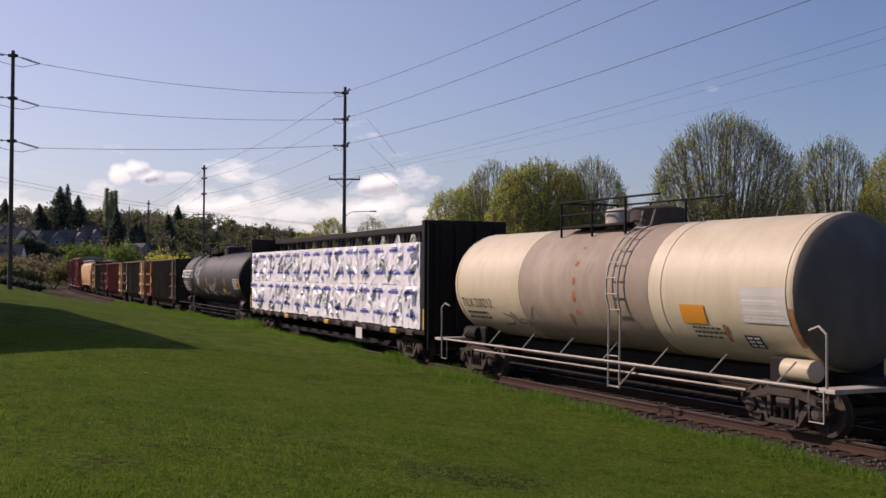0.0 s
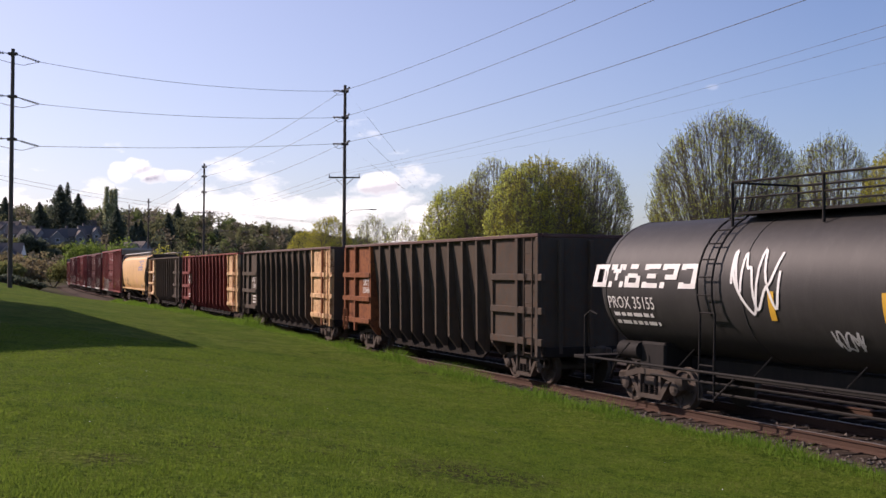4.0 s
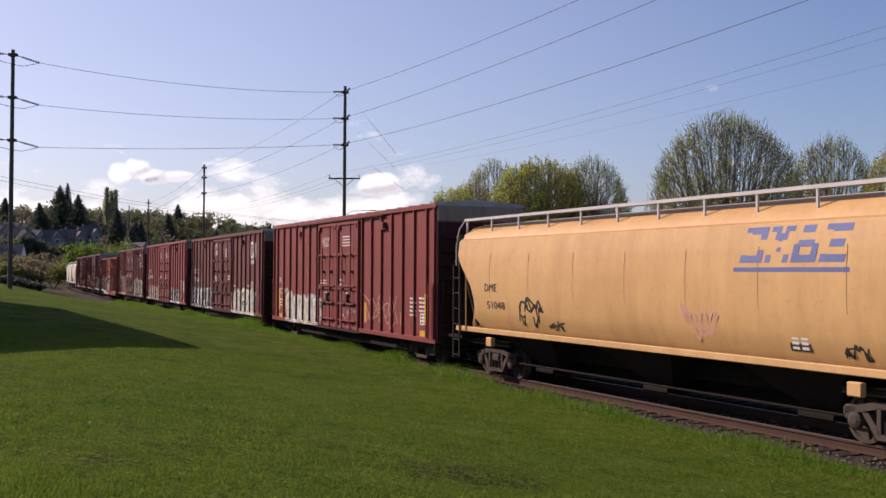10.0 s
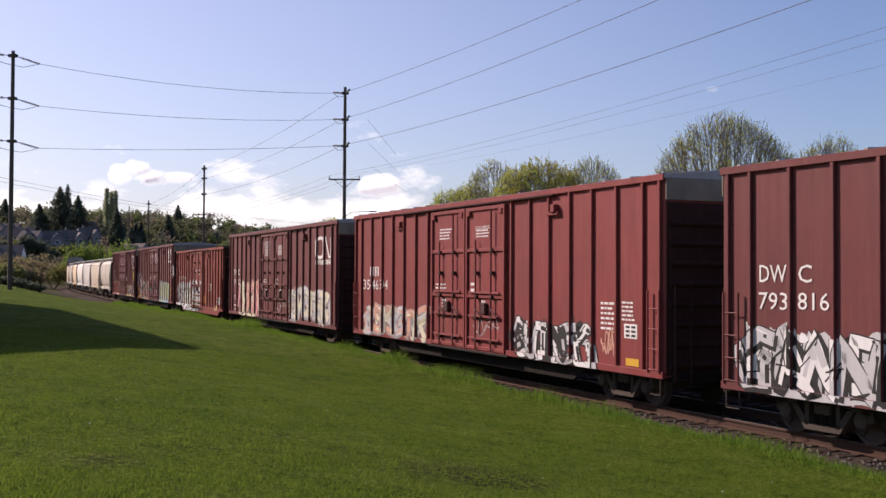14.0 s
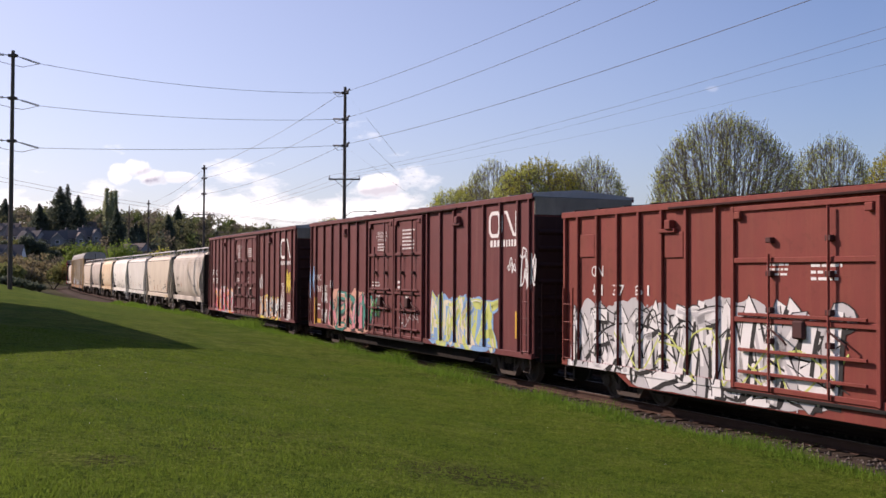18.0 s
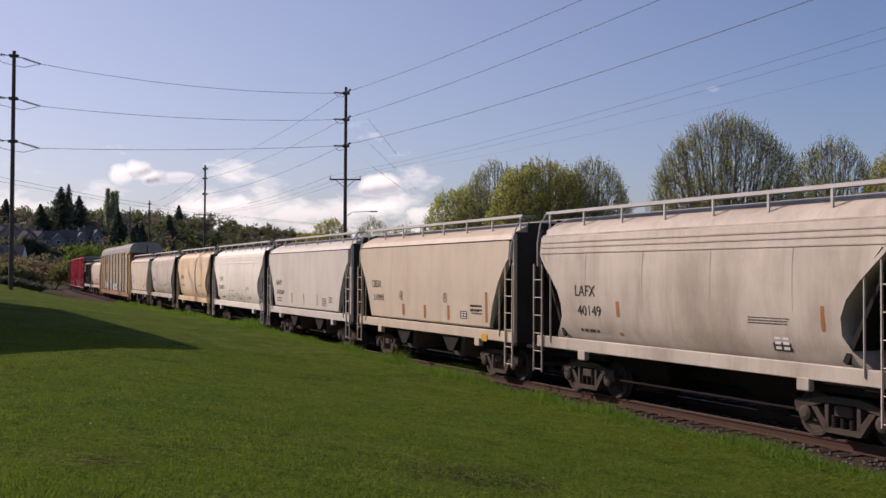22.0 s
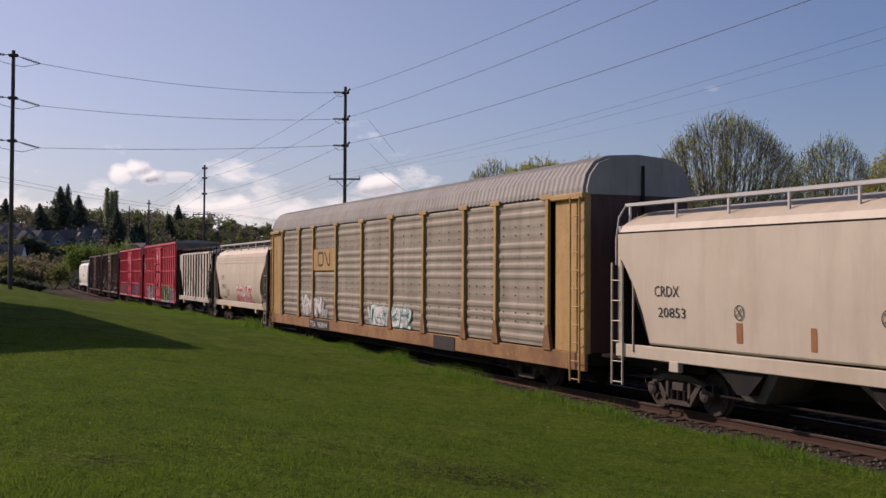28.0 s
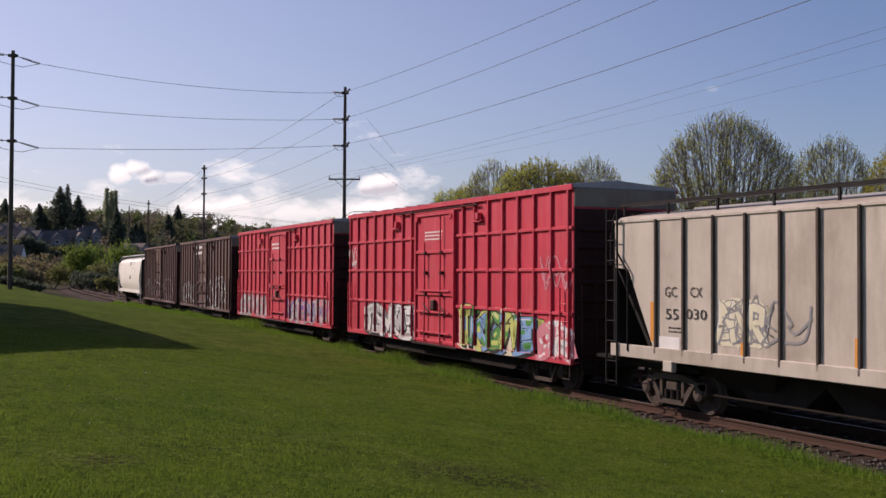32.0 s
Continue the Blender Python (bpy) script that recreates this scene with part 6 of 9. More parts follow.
        part("end_sill", Geo().box(s * h - 0.1, s * h + 0.12, -1.3, 1.3, 0.62, sill + 0.1, 0.02), "underframe", car)
        if ladders:
            ladder(car, s * (h - 0.3), -w - 0.085, sill + 0.1, sill + 1.8, 0.40, 0.42, colour)
            part("step", Geo().path([(s * (h - 0.12), -w - 0.03, sill), (s * (h - 0.12), -w - 0.03, 0.36), (s * (h - 0.48), -w - 0.03, 0.36), (s * (h - 0.48), -w - 0.03, sill)], 0.016, 5), "truck_steel", car, "bent bar step below the corner")
            ladder_x(car, s * (h + 0.14), -w + 0.35, sill - 0.1, sill + 1.9, 0.4, 0.42, "end_grime")
    part("underframe", Geo().box(-h, h, -1.38, 1.38, sill - 0.06, sill + 0.02), "underframe", car)
    part("centre_sill", Geo().box(-h, h, -0.35, 0.35, 0.55, sill - 0.06, 0.02), "underframe", car)
    # Black beams are the side sills and also stand in for shade beneath.
    for ya in (-1.26, 0.69):
        part("side_beam", Geo().prism([(-h * 0.66, sill), (-h * 0.58, 0.34), (h * 0.58, 0.34), (h * 0.66, sill)], ya, ya + 0.06), "underframe", car, "black fish-bellied beam, deepening the shade below the floor")
    c = centres or h - 2.1
    return finish(car, length, c, running_gear(car, h + 0.3, c))


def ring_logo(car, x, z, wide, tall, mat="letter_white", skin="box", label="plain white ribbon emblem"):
    """A rounded loop beside a folded stroke."""
    w, k, r = tall * 0.17, wide * 0.44, min(wide * 0.44, tall) * 0.3
    loop = []
    for cx, cz, a0 in ((x + k - r, z + tall - r, 0), (x + r, z + tall - r, 90), (x + r, z + r, 180), (x + k - r, z + r, 270)):
        loop += [(cx + r * math.cos(radians(a0 + 18 * i)), cz + r * math.sin(radians(a0 + 18 * i))) for i in range(6)]
    g = ribbon(loop + loop[:2], w, -0.006)
    a, b = x + k + wide * 0.1, x + wide
    bend = [(a, z), (a, z + tall * 0.98), (a + (b - a) * 0.16, z + tall), (b - (b - a) * 0.3, z + tall * 0.02), (b - (b - a) * 0.1, z), (b, z + tall * 0.1), (b, z + tall)]
    r = ribbon(bend[1:], w, -0.007)
    g.add(r.v, r.f)
    return part("emblem", laid(g, skin, car), mat, car, label, repair=False)


# ---- covered hoppers ----
def covered_hopper(label, length, colour, style, ladder_mat=None, bays=2):
    car = car_thing("covered_hopper", label, "hopper car")
    h = length / 2
    lm = ladder_mat or colour
    if style == "round":
        prof = [(1.30, h - 0.62, 1.30), (1.42, h - 0.72, 1.37), (1.6, h - 0.95, 1.455), (1.85, h - 1.12, 1.51), (2.15, h - 1.12, 1.545), (2.45, h - 0.98, 1.563), (2.75, h - 0.7, 1.563), (3.0, h - 0.42, 1.56), (3.2, h - 0.2, 1.54), (3.35, h - 0.1, 1.53), (3.75, h - 0.06, 1.46), (3.78, h - 0.06, 1.40), (3.95, h - 0.06, 1.30), (4.12, h - 0.07, 1.02), (4.24, h - 0.08, 0.65), (4.28, h - 0.1, 0.3)]
    elif style == "ribbed":
        prof = [(1.15, h - 1.55, 1.46), (1.2, h - 1.5, 1.46), (2.95, h - 0.55, 1.46), (3.0, h - 0.06, 1.46), (4.0, h - 0.04, 1.46), (4.1, h - 0.04, 1.3), (4.22, h - 0.06, 0.6), (4.24, h - 0.08, 0.3)]
    else:
        prof = [(1.38, h - 1.2, 1.50), (1.42, h - 1.2, 1.53), (2.0, h - 1.0, 1.55), (2.6, h - 0.68, 1.56), (3.1, h - 0.28, 1.555), (3.25, h - 0.1, 1.55), (3.72, h - 0.06, 1.54), (3.73, h - 0.06, 1.50), (3.9, h - 0.06, 1.42), (4.08, h - 0.07, 1.12), (4.22, h - 0.08, 0.7), (4.27, h - 0.1, 0.3)]
    rings = []
    for z, a, b in prof:
        ring = []
        for sx, sy in ((-1, -1), (1, -1), (1, 1), (-1, 1)):
            ring.append((sx * a, sy * b, z))
        rings.append(ring)
    part("body", Geo().loft(rings), colour, car, smooth=30)
    if style == "ribbed":
        for i in range(10):
            x = -3.98 + 0.91 * i
            zb = 1.2 if abs(x) < h - 1.5 else 1.2 + (abs(x) - h + 1.5) * 1.75
            for side in (-1, 1):
                part("side_post", Geo().box(x - 0.038, x + 0.038, side * 1.46 - (0.06 if side < 0 else 0), side * 1.46 + (0.06 if side > 0 else 0), zb, 4.0, 0.012), "truck_steel" if side < 0 else colour, car, "dark vertical stiffener")
    if style == "round":
        n = max(4, round(length / 2.1))
        zz = [z for z, a, b in prof if 1.5 < z < 3.74]
        for i in range(1, n):
            x = -h + length * i / n
            for side in (-1, 1):
                g = Geo().loft([[(x - 0.012, side * (SKINS[style](z) - 0.01), z), (x + 0.012, side * (SKINS[style](z) - 0.01), z), (x + 0.007, side * (SKINS[style](z) + 0.004), z), (x - 0.007, side * (SKINS[style](z) + 0.004), z)] for z in zz])
                part("panel_seam", g, "seam_rust" if colour in ("hopper_tan", "hopper_rusty") else "seam_grey", car, "weld seam between side sheets")
    if style == "round" and colour != "hopper_tan":
        for side in (-1, 1):
            for z in (3.36, 3.5, 3.62):
                y = side * (float(np.interp(z, (3.2, 3.35, 3.75), (1.54, 1.53, 1.46))) + 0.006)
                part("side_ridge", Geo().box(-h + 0.14, h - 0.14, y - 0.014, y + 0.014, z - 0.014, z + 0.014), colour, car, "pressed ridge along the top")
    # roof seam and running boards on posts
    ez, ey = (4.0, 1.46) if style == "ribbed" else (prof[-5][0], prof[-5][2])
    for ya in (-ey - 0.03, ey - 0.05):
        part("eave_seam", Geo().box(-h + 0.04, h - 0.04, ya, ya + 0.08, ez - 0.03, ez + 0.03, 0.006), "underframe" if style == "flat" else colour, car)
    for side in (-1, 1):
        b = part("running_board", Geo().box(-h - 0.1, h + 0.1, side * 1.02 - 0.2, side * 1.02 + 0.2, 4.36, 4.40), "roof_galvanised", car, "grating walkway along the roof")
        part("board_edge", Geo().box(-h - 0.1, h + 0.1, side * 1.23 - 0.012, side * 1.23 + 0.012, 4.34, 4.41), "board_steel" if style != "ribbed" else lm, b)
        for s in (-1, 1):
            part("board_end", Geo().path([(s * (h + 0.08), side * 1.22, 4.38), (s * (h + 0.1), side * 1.4, 4.1), (s * (h + 0.02), side * 1.53, 3.6), (s * (h - 0.02), side * 1.55, 3.05)], 0.02, 6), "board_steel" if style != "ribbed" else lm, b, "bent end rail")
        n = max(6, round(length / 1.45))
        for i in range(n):
            x = -h + 0.05 + (length - 0.1) * i / (n - 1)
            part("bracket", Geo().box(x - 0.025, x + 0.025, side * 1.21 - 0.02, side * 1.21 + 0.02, 4.0, 4.36), "board_steel" if style != "ribbed" else lm, b)
    for i in range(bays * 3):
        x = -h + 1.2 + (length - 2.4) * i / (bays * 3 - 1)
        part("hatch", Geo().lathe([(0, 0.3), (0.06, 0.31), (0.09, 0.24), (0.1, 0.02)], (x, 0, 4.14 if style == "ribbed" else 4.19), "z", 14), colour, car, smooth=40)
    # ends: slope sheets, corner posts and an end plate
    for s in (-1, 1):
        za, xa = prof[1][0], prof[1][1] if style != "round" else h - 1.2
        zt = 3.25 if style != "ribbed" else 3.0
        poly = [(s * (xa + 0.02), za), (s * (h - 0.12), zt), (s * (h - 0.08), zt), (s * (xa + 0.12), za - 0.05)]
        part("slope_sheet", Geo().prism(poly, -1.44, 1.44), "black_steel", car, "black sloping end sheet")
        # The plate's dark brown holds the shade between the cars.
        plate_in = part("end_plate", Geo().box(min(s * h, s * (h - 0.05)), max(s * h, s * (h - 0.05)), -1.42, 1.42, 0.95, 3.95, 0.01).box(min(s * h, s * (h - 0.05)), max(s * h, s * (h - 0.05)), -1.0, 1.0, 3.9, 4.2, 0.01), "end_soot", car, "end plate, darkened for shade")
        # Black sheet added inside the plate to keep the end recess dark.
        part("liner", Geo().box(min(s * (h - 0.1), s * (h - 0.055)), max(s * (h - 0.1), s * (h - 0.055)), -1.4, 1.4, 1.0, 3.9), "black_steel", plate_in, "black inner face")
        for ya in (-1.46, 1.36):
            part("end_post", Geo().box(s * h - 0.06, s * h + 0.06, ya, ya + 0.1, 1.0, 3.9, 0.01), colour if style == "flat" else "black_steel", car)
        part("end_platform", Geo().box(s * h - 0.7, s * h + 0.22, -1.45, 1.45, 0.98, 1.06, 0.01), "underframe", car)
        for side in (-1, 1):
            x = s * (h - 0.05)
            ladder(car, x, side * 1.55, 0.45, 4.3 if style == "ribbed" else 3.1, 0.40, 0.44, "truck_steel" if colour == "hopper_tan" else lm)
            part("side_rail", Geo().rod((s * (h - 0.62), side * 1.53, 1.2), (s * (h - 0.62), side * 1.53, 2.9), 0.022, 6).rod((s * (h - 0.62), side * 1.53, 2.9), (s * (h - 0.25), side * 1.53, 3.3), 0.022, 6), lm, car)
    for ya in (-1.52, 1.42):
        part("side_sill", Geo().box(-h - 0.05, h + 0.05, ya, ya + 0.1, 1.2 if colour == "hopper_tan" else 1.06, 1.34, 0.015), colour, car)
    for s in (-1, 1):
        part("jacking_pad", Geo().box(s * (h - 2.0) - 0.16, s * (h - 2.0) + 0.16, -1.53, -1.40, 0.86, 1.1, 0.02), colour, car)
    if style == "ribbed":
        part("hopper_slope", Geo().prism([(-h + 2.5, 1.1), (-h + 3.6, 0.42), (-0.5, 0.42), (0, 0.85), (0.5, 0.42), (h - 3.6, 0.42), (h - 2.5, 1.1)], -0.75, 0.75), "black_steel", car, "black hopper sheets under the side sill")
    for i in range(bays):
        x = (i - (bays - 1) / 2) * (length - 4.4) / bays * (1.15 if style != "flat" else 1.02)
        g = Geo().loft([[(x - 0.35, -0.5, 0.36), (x + 0.35, -0.5, 0.36), (x + 0.35, 0.5, 0.36), (x - 0.35, 0.5, 0.36)], [(x - 1.35, -1.36, 1.2), (x + 1.35, -1.36, 1.2), (x + 1.35, 1.36, 1.2), (x - 1.35, 1.36, 1.2)]])
        if style == "flat":
            g = Geo().loft([[(x - 0.25, -1.12, 0.45), (x + 0.25, -1.12, 0.45), (x + 0.25, 1.12, 0.45), (x - 0.25, 1.12, 0.45)], [(x - 1.05, -1.42, 1.2), (x + 1.05, -1.42, 1.2), (x + 1.05, 1.42, 1.2), (x - 1.05, 1.42, 1.2)]])
        bay = part("discharge_bay", g, "head_grime" if style == "flat" else "black_steel", car, "funnel-shaped discharge bay")
        if style == "flat":
            part("bay_opening", Geo().prism([(x - 0.16, 0.6), (x + 0.16, 0.6), (x + 0.62, 1.05), (x - 0.62, 1.05)], -1.43, -1.14), "black_steel", bay, "dark opening in the bay")
        part("gate", Geo().box(x - 0.45, x + 0.45, -0.75, 0.75, 0.26, 0.37, 0.02), "underframe", bay)
    part("underframe", Geo().box(-h, h, -0.3, 0.3, 0.6, 1.0, 0.02).box(-h, -h + 2.6, -1.2, 1.2, 0.85, 0.98, 0.02).box(h - 2.6, h, -1.2, 1.2, 0.85, 0.98, 0.02), "underframe", car)
    # Black plate added as the far side's shadow, beside the centre sill.
    part("centre_skirt", Geo().box(-h + 2.4, h - 2.4, 0.32, 0.38, 0.3, 1.0), "underframe", car, "black plate standing in for shade under the middle")
    part("brake_rod", Geo().rod((-h + 2.4, -1.0, 0.45), (h - 2.4, -1.0, 0.45), 0.025, 6), "underframe", car)
    c = h - 1.55
    return finish(car, length, c, running_gear(car, h + 0.3, c))


def diamond_marks(car, xs, z):
    for x in xs:
        pts = [(x + 0.125 * math.cos(a * math.pi / 8), z + 0.135 * math.sin(a * math.pi / 8)) for a in range(17)]
        g = ribbon(pts, 0.022, -1.567)
        for k in (-1, 1):
            r = ribbon([(x - 0.07, z - 0.08 * k), (x + 0.07, z + 0.08 * k)], 0.022, -1.568)
            g.add(r.v, r.f)
        part("stencil_mark", g, "letter_black", car, "circled cross stencil", repair=False)


# ---- wood-chip gondolas ----
def chip_gondola(label, length, colour, rear, front, n_ribs):
    car = car_thing("wood_chip_gondola", label, "gondola car")
    h, top = length / 2, 3.72
    bay = 2.6
    for side in (-1, 1):
        # side sheet, leaning in towards the floor between the corner bays
        g = Geo()
        g.prism([(side * 1.40, top), (side * 1.36, top), (side * 1.06, 0.95), (side * 1.10, 0.95)], -h + bay, h - bay, "x")
        part("side_sheet", g, colour, car)
        for i in range(n_ribs):
            x = -h + bay + (length - 2 * bay) * i / (n_ribs - 1)
            g = Geo().add([(x - 0.055, side * 1.36, top), (x + 0.055, side * 1.36, top), (x + 0.055, side * 1.5, top), (x - 0.055, side * 1.5, top),
                           (x - 0.055, side * 1.07, 0.95), (x + 0.055, side * 1.07, 0.95), (x + 0.055, side * 1.46, 0.95), (x - 0.055, side * 1.46, 0.95),
                           (x - 0.04, side * 1.07, 0.62), (x + 0.04, side * 1.07, 0.62), (x + 0.04, side * 1.2, 0.62), (x - 0.04, side * 1.2, 0.62)],
                          [(0, 1, 2, 3), (0, 4, 5, 1), (1, 5, 6, 2), (2, 6, 7, 3), (3, 7, 4, 0), (4, 8, 9, 5), (5, 9, 10, 6), (6, 10, 11, 7), (7, 11, 8, 4), (8, 11, 10, 9)])
            part("rib", g, (rear if i == 0 else front if i == n_ribs - 1 else colour), car, "tapered steel rib")
    part("top_rim", Geo().box(-h, h, -1.52, -1.38, top, top + 0.1, 0.02).box(-h, h, 1.38, 1.52, top, top + 0.1, 0.02).box(-h, -h + 0.14, -1.38, 1.38, top, top + 0.1, 0.02).box(h - 0.14, h, -1.38, 1.38, top, top + 0.1, 0.02), "dull_brown" if colour == "chip_brown" else colour, car, "rusty top rim")
    for s, tint in ((-1, rear), (1, front)):
        x0, x1 = sorted((s * h, s * (h - bay)))
        for side in (-1, 1):
            ya, yb = sorted((side * 1.36, side * 1.42))
            yc, yd = sorted((side * 1.42, side * 1.53))
            pan = part("corner_panel", Geo().box(x0, x1, ya, yb, 0.98, top), tint, car, "panelled corner bay")
            for x in (s * (h - 0.06), s * (h - 1.12)):
                part("corner_post", Geo().box(x - 0.08, x + 0.08, yc, yd, 0.72, top, 0.015), tint if abs(x) > h - 0.5 or tint != "chip_tan" else "chip_rust_orange", pan)
            for z in (1.1, 1.88, 2.72):
                part("corner_girt", Geo().box(x0 - (0.2 if s < 0 else 0), x1 + (0.2 if s > 0 else 0), yc + 0.004, yd - 0.006, z - 0.09, z + 0.09, 0.015), tint, pan)
        part("end_wall", Geo().box(min(s * h, s * (h - 0.08)), max(s * h, s * (h - 0.08)), -1.37, 1.37, 0.8, top, 0.01), "chip_black", car, "dark end wall")
        for y in (-0.9, 0.0, 0.9):
            part("end_post", Geo().box(s * h - 0.02, s * h + 0.11, y - 0.06, y + 0.06, 0.8, top - 0.05, 0.02), "chip_black", car)
        if s > 0:
            ladder(car, s * (h - 0.42), -1.56, 0.75, top, 0.42, 0.42, tint)
        else:
            ladder(car, s * (h - 0.25), -1.56, 0.8, 1.5, 0.42, 0.3, tint)
        part("end_sill", Geo().box(s * h - 0.15, s * h + 0.1, -1.35, 1.35, 0.72, 0.98, 0.02), "underframe", car)
    part("floor", Geo().box(-h + 0.1, h - 0.1, -1.05, 1.05, 0.86, 0.98), "chip_black", car)
    part("underframe", Geo().box(-h, h, -0.35, 0.35, 0.55, 0.9, 0.02).prism([(-h + 3.2, 0.9), (-h + 4.0, 0.42), (h - 4.0, 0.42), (h - 3.2, 0.9)], -1.05, -0.98).prism([(-h + 3.2, 0.9), (-h + 4.0, 0.42), (h - 4.0, 0.42), (h - 3.2, 0.9)], 0.98, 1.05), "underframe", car)
    c = h - 1.55
    return finish(car, length, c, running_gear(car, h + 0.3, c))


# ---- tank cars ----
def tank_car(label, length, colour, bands=(), dome_x=0.5, deck=(-3.0, 1.2), ladder_x0=0.0, frame_mat="black_steel", rail_mat="black_steel", setback=2.0, shy=0.35, second_dome=None, head_mat=None):
    car = car_thing("tank_car", label, "tank car")
    h, r, cz = length / 2 - shy, 1.46, 2.55
    cap = [(-0.02, 0.03), (0.0, 0.35), (0.04, 0.7), (0.1, 0.99), (0.17, 1.19), (0.24, 1.31), (0.32, 1.395), (0.4, 1.44), (0.47, 1.456), (0.52, r)]
    prof = [(-h + a, b) for a, b in cap] + [(h - a, b) for a, b in reversed(cap)]
    shell = part("tank", Geo().lathe(prof, (0, 0, cz), "x", 40), colour, car, smooth=50)
    for a, b, mat in bands:
        part("stained_band", Geo().lathe([(a, r + 0.004), (a + 0.02, r + 0.006), (b - 0.02, r + 0.006), (b, r + 0.004)], (0, 0, cz), "x", 40), mat, shell, "brown dust-stained middle", smooth=50)
    for x in (-h + 0.56, -h * 0.42, h * 0.42, h - 0.56):
        part("weld_seam", Geo().lathe([(x - 0.02, r), (x - 0.01, r + 0.012), (x + 0.01, r + 0.012), (x + 0.02, r)], (0, 0, cz), "x", 40), colour, shell, smooth=60)
    # Both heads take a darker grey-brown than the shell.
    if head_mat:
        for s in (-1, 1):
            part("head", Geo().lathe([(s * (h - a + 0.004), b + 0.003) for a, b in cap[:-2]], (0, 0, cz), "x", 40), head_mat, shell, "dark grey dished head", smooth=60)
    top = cz + r
    part("dome", Geo().lathe([(-0.15, 0.62), (0.34, 0.62), (0.38, 0.58), (0.42, 0.3), (0.43, 0.02)], (dome_x, 0, top), "z", 20), "truck_steel" if colour == "tank_beige" else colour, car, "valve housing on top", smooth=40)
    if second_dome is not None:
        part("dome", Geo().lathe([(-0.15, 0.5), (0.36, 0.5), (0.4, 0.46), (0.44, 0.2), (0.45, 0.02)], (second_dome, 0, top), "z", 20), "hopper_dirty", car, "pale valve bonnet", smooth=40)
    d = part("platform", Geo().box(deck[0], deck[1], -0.85, 0.85, top - 0.02, top + 0.03), frame_mat, car, "top platform with railing")
    g = Geo()
    xs = [deck[0], (deck[0] + deck[1]) / 2, deck[1], deck[1] + 1.3]
    for y in (-0.85, 0.85):
        for x in xs[:3]:
            part("rail_post", Geo().rod((x, y, top - 0.25), (x, y, top + 0.62), 0.03, 6), frame_mat, d)
        g.rod((xs[0], y, top + 0.62), (xs[-1], y, top + 0.6), 0.025, 6).rod((xs[0], y, top + 0.3), (xs[2], y, top + 0.3), 0.02, 6)
    g.rod((xs[0], -0.85, top + 0.62), (xs[0], 0.85, top + 0.62), 0.025, 6)
    part("top_rail", g, frame_mat, d)
    # curved side ladder
    for off in (-0.22, 0.22):
        pts = [(ladder_x0 + off, -0.55, top + 0.3)] + [(ladder_x0 + off, -(r + 0.1) * math.sin(radians(a)), cz + (r + 0.1) * math.cos(radians(a))) for a in range(25, 121, 12)] + [(ladder_x0 + off, -1.5, 0.95), (ladder_x0 + off, -1.5, 0.35)]
        lad = part("ladder_rail", Geo().path(pts, 0.022, 6), rail_mat, car)
    for a in range(30, 121, 13):
        y, z = -(r + 0.1) * math.sin(radians(a)), cz + (r + 0.1) * math.cos(radians(a))
        part("rung", Geo().rod((ladder_x0 - 0.22, y, z), (ladder_x0 + 0.22, y, z), 0.016, 6), rail_mat, lad)
    for z in (0.38, 0.72, 1.05):
        part("rung", Geo().rod((ladder_x0 - 0.22, -1.5, z), (ladder_x0 + 0.22, -1.5, z), 0.016, 6), rail_mat, lad)
    part("ladder_brace", Geo().rod((ladder_x0 + 0.22, -1.5, 0.42), (ladder_x0 + 0.8, -1.5, 0.86), 0.02, 6), rail_mat, lad)
    hh = length / 2
    for side in (-1, 1):
        hr = part("side_handrail", Geo().rod((-hh + 0.3, side * 1.5, 0.92), (hh - 0.3, side * 1.5, 0.92), 0.028, 8).rod((-hh * 0.72, side * 1.42, 0.72), (hh * 0.72, side * 1.42, 0.72), 0.022, 6), rail_mat, car, "long side handrail")
        for i in range(8):
            x = -hh + 1.3 + (length - 2.6) * i / 7
            part("bracket", Geo().rod((x, side * 1.5, 0.92), (x + 0.25, side * 1.26, 1.32), 0.018, 5), rail_mat, hr)
    for s in (-1, 1):
        part("saddle", Geo().box(s * (hh - setback) - 0.45, s * (hh - setback) + 0.45, -1.0, 1.0, 0.72, 1.35, 0.05), frame_mat, car)
        part("end_platform", Geo().box(s * hh - 0.35, s * hh + 0.1, -1.5, 1.5, 0.86, 0.94, 0.01), rail_mat, car)
        for side in (-1, 1):
            part("end_handrail", Geo().path([(s * (hh - 0.1), side * 1.48, 0.9), (s * (hh - 0.1), side * 1.48, 1.85), (s * (hh - 0.3), side * 1.46, 1.98), (s * (hh - 0.55), side * 1.44, 1.9)], 0.022, 6), rail_mat, car)
        part("step", Geo().path([(s * (hh - 0.15), -1.5, 0.9), (s * (hh - 0.15), -1.5, 0.35), (s * (hh - 0.5), -1.5, 0.35), (s * (hh - 0.5), -1.5, 0.9)], 0.016, 5), rail_mat, car)
        part("air_tank", Geo().lathe([(-0.4, 0.05), (-0.36, 0.2), (0.36, 0.2), (0.4, 0.05)], (s * (hh - 1.25), -0.95, 1.14), "x", 14), colour if s > 0 else frame_mat, car, smooth=40)
    part("underframe", Geo().box(-hh, hh, -0.28, 0.28, 0.66, 1.05, 0.02).rod((-hh * 0.6, -0.8, 0.42), (hh * 0.6, -0.8, 0.42), 0.03, 6), frame_mat, car)
    c = hh - setback
    return finish(car, length, c, running_gear(car, hh + 0.25, c))


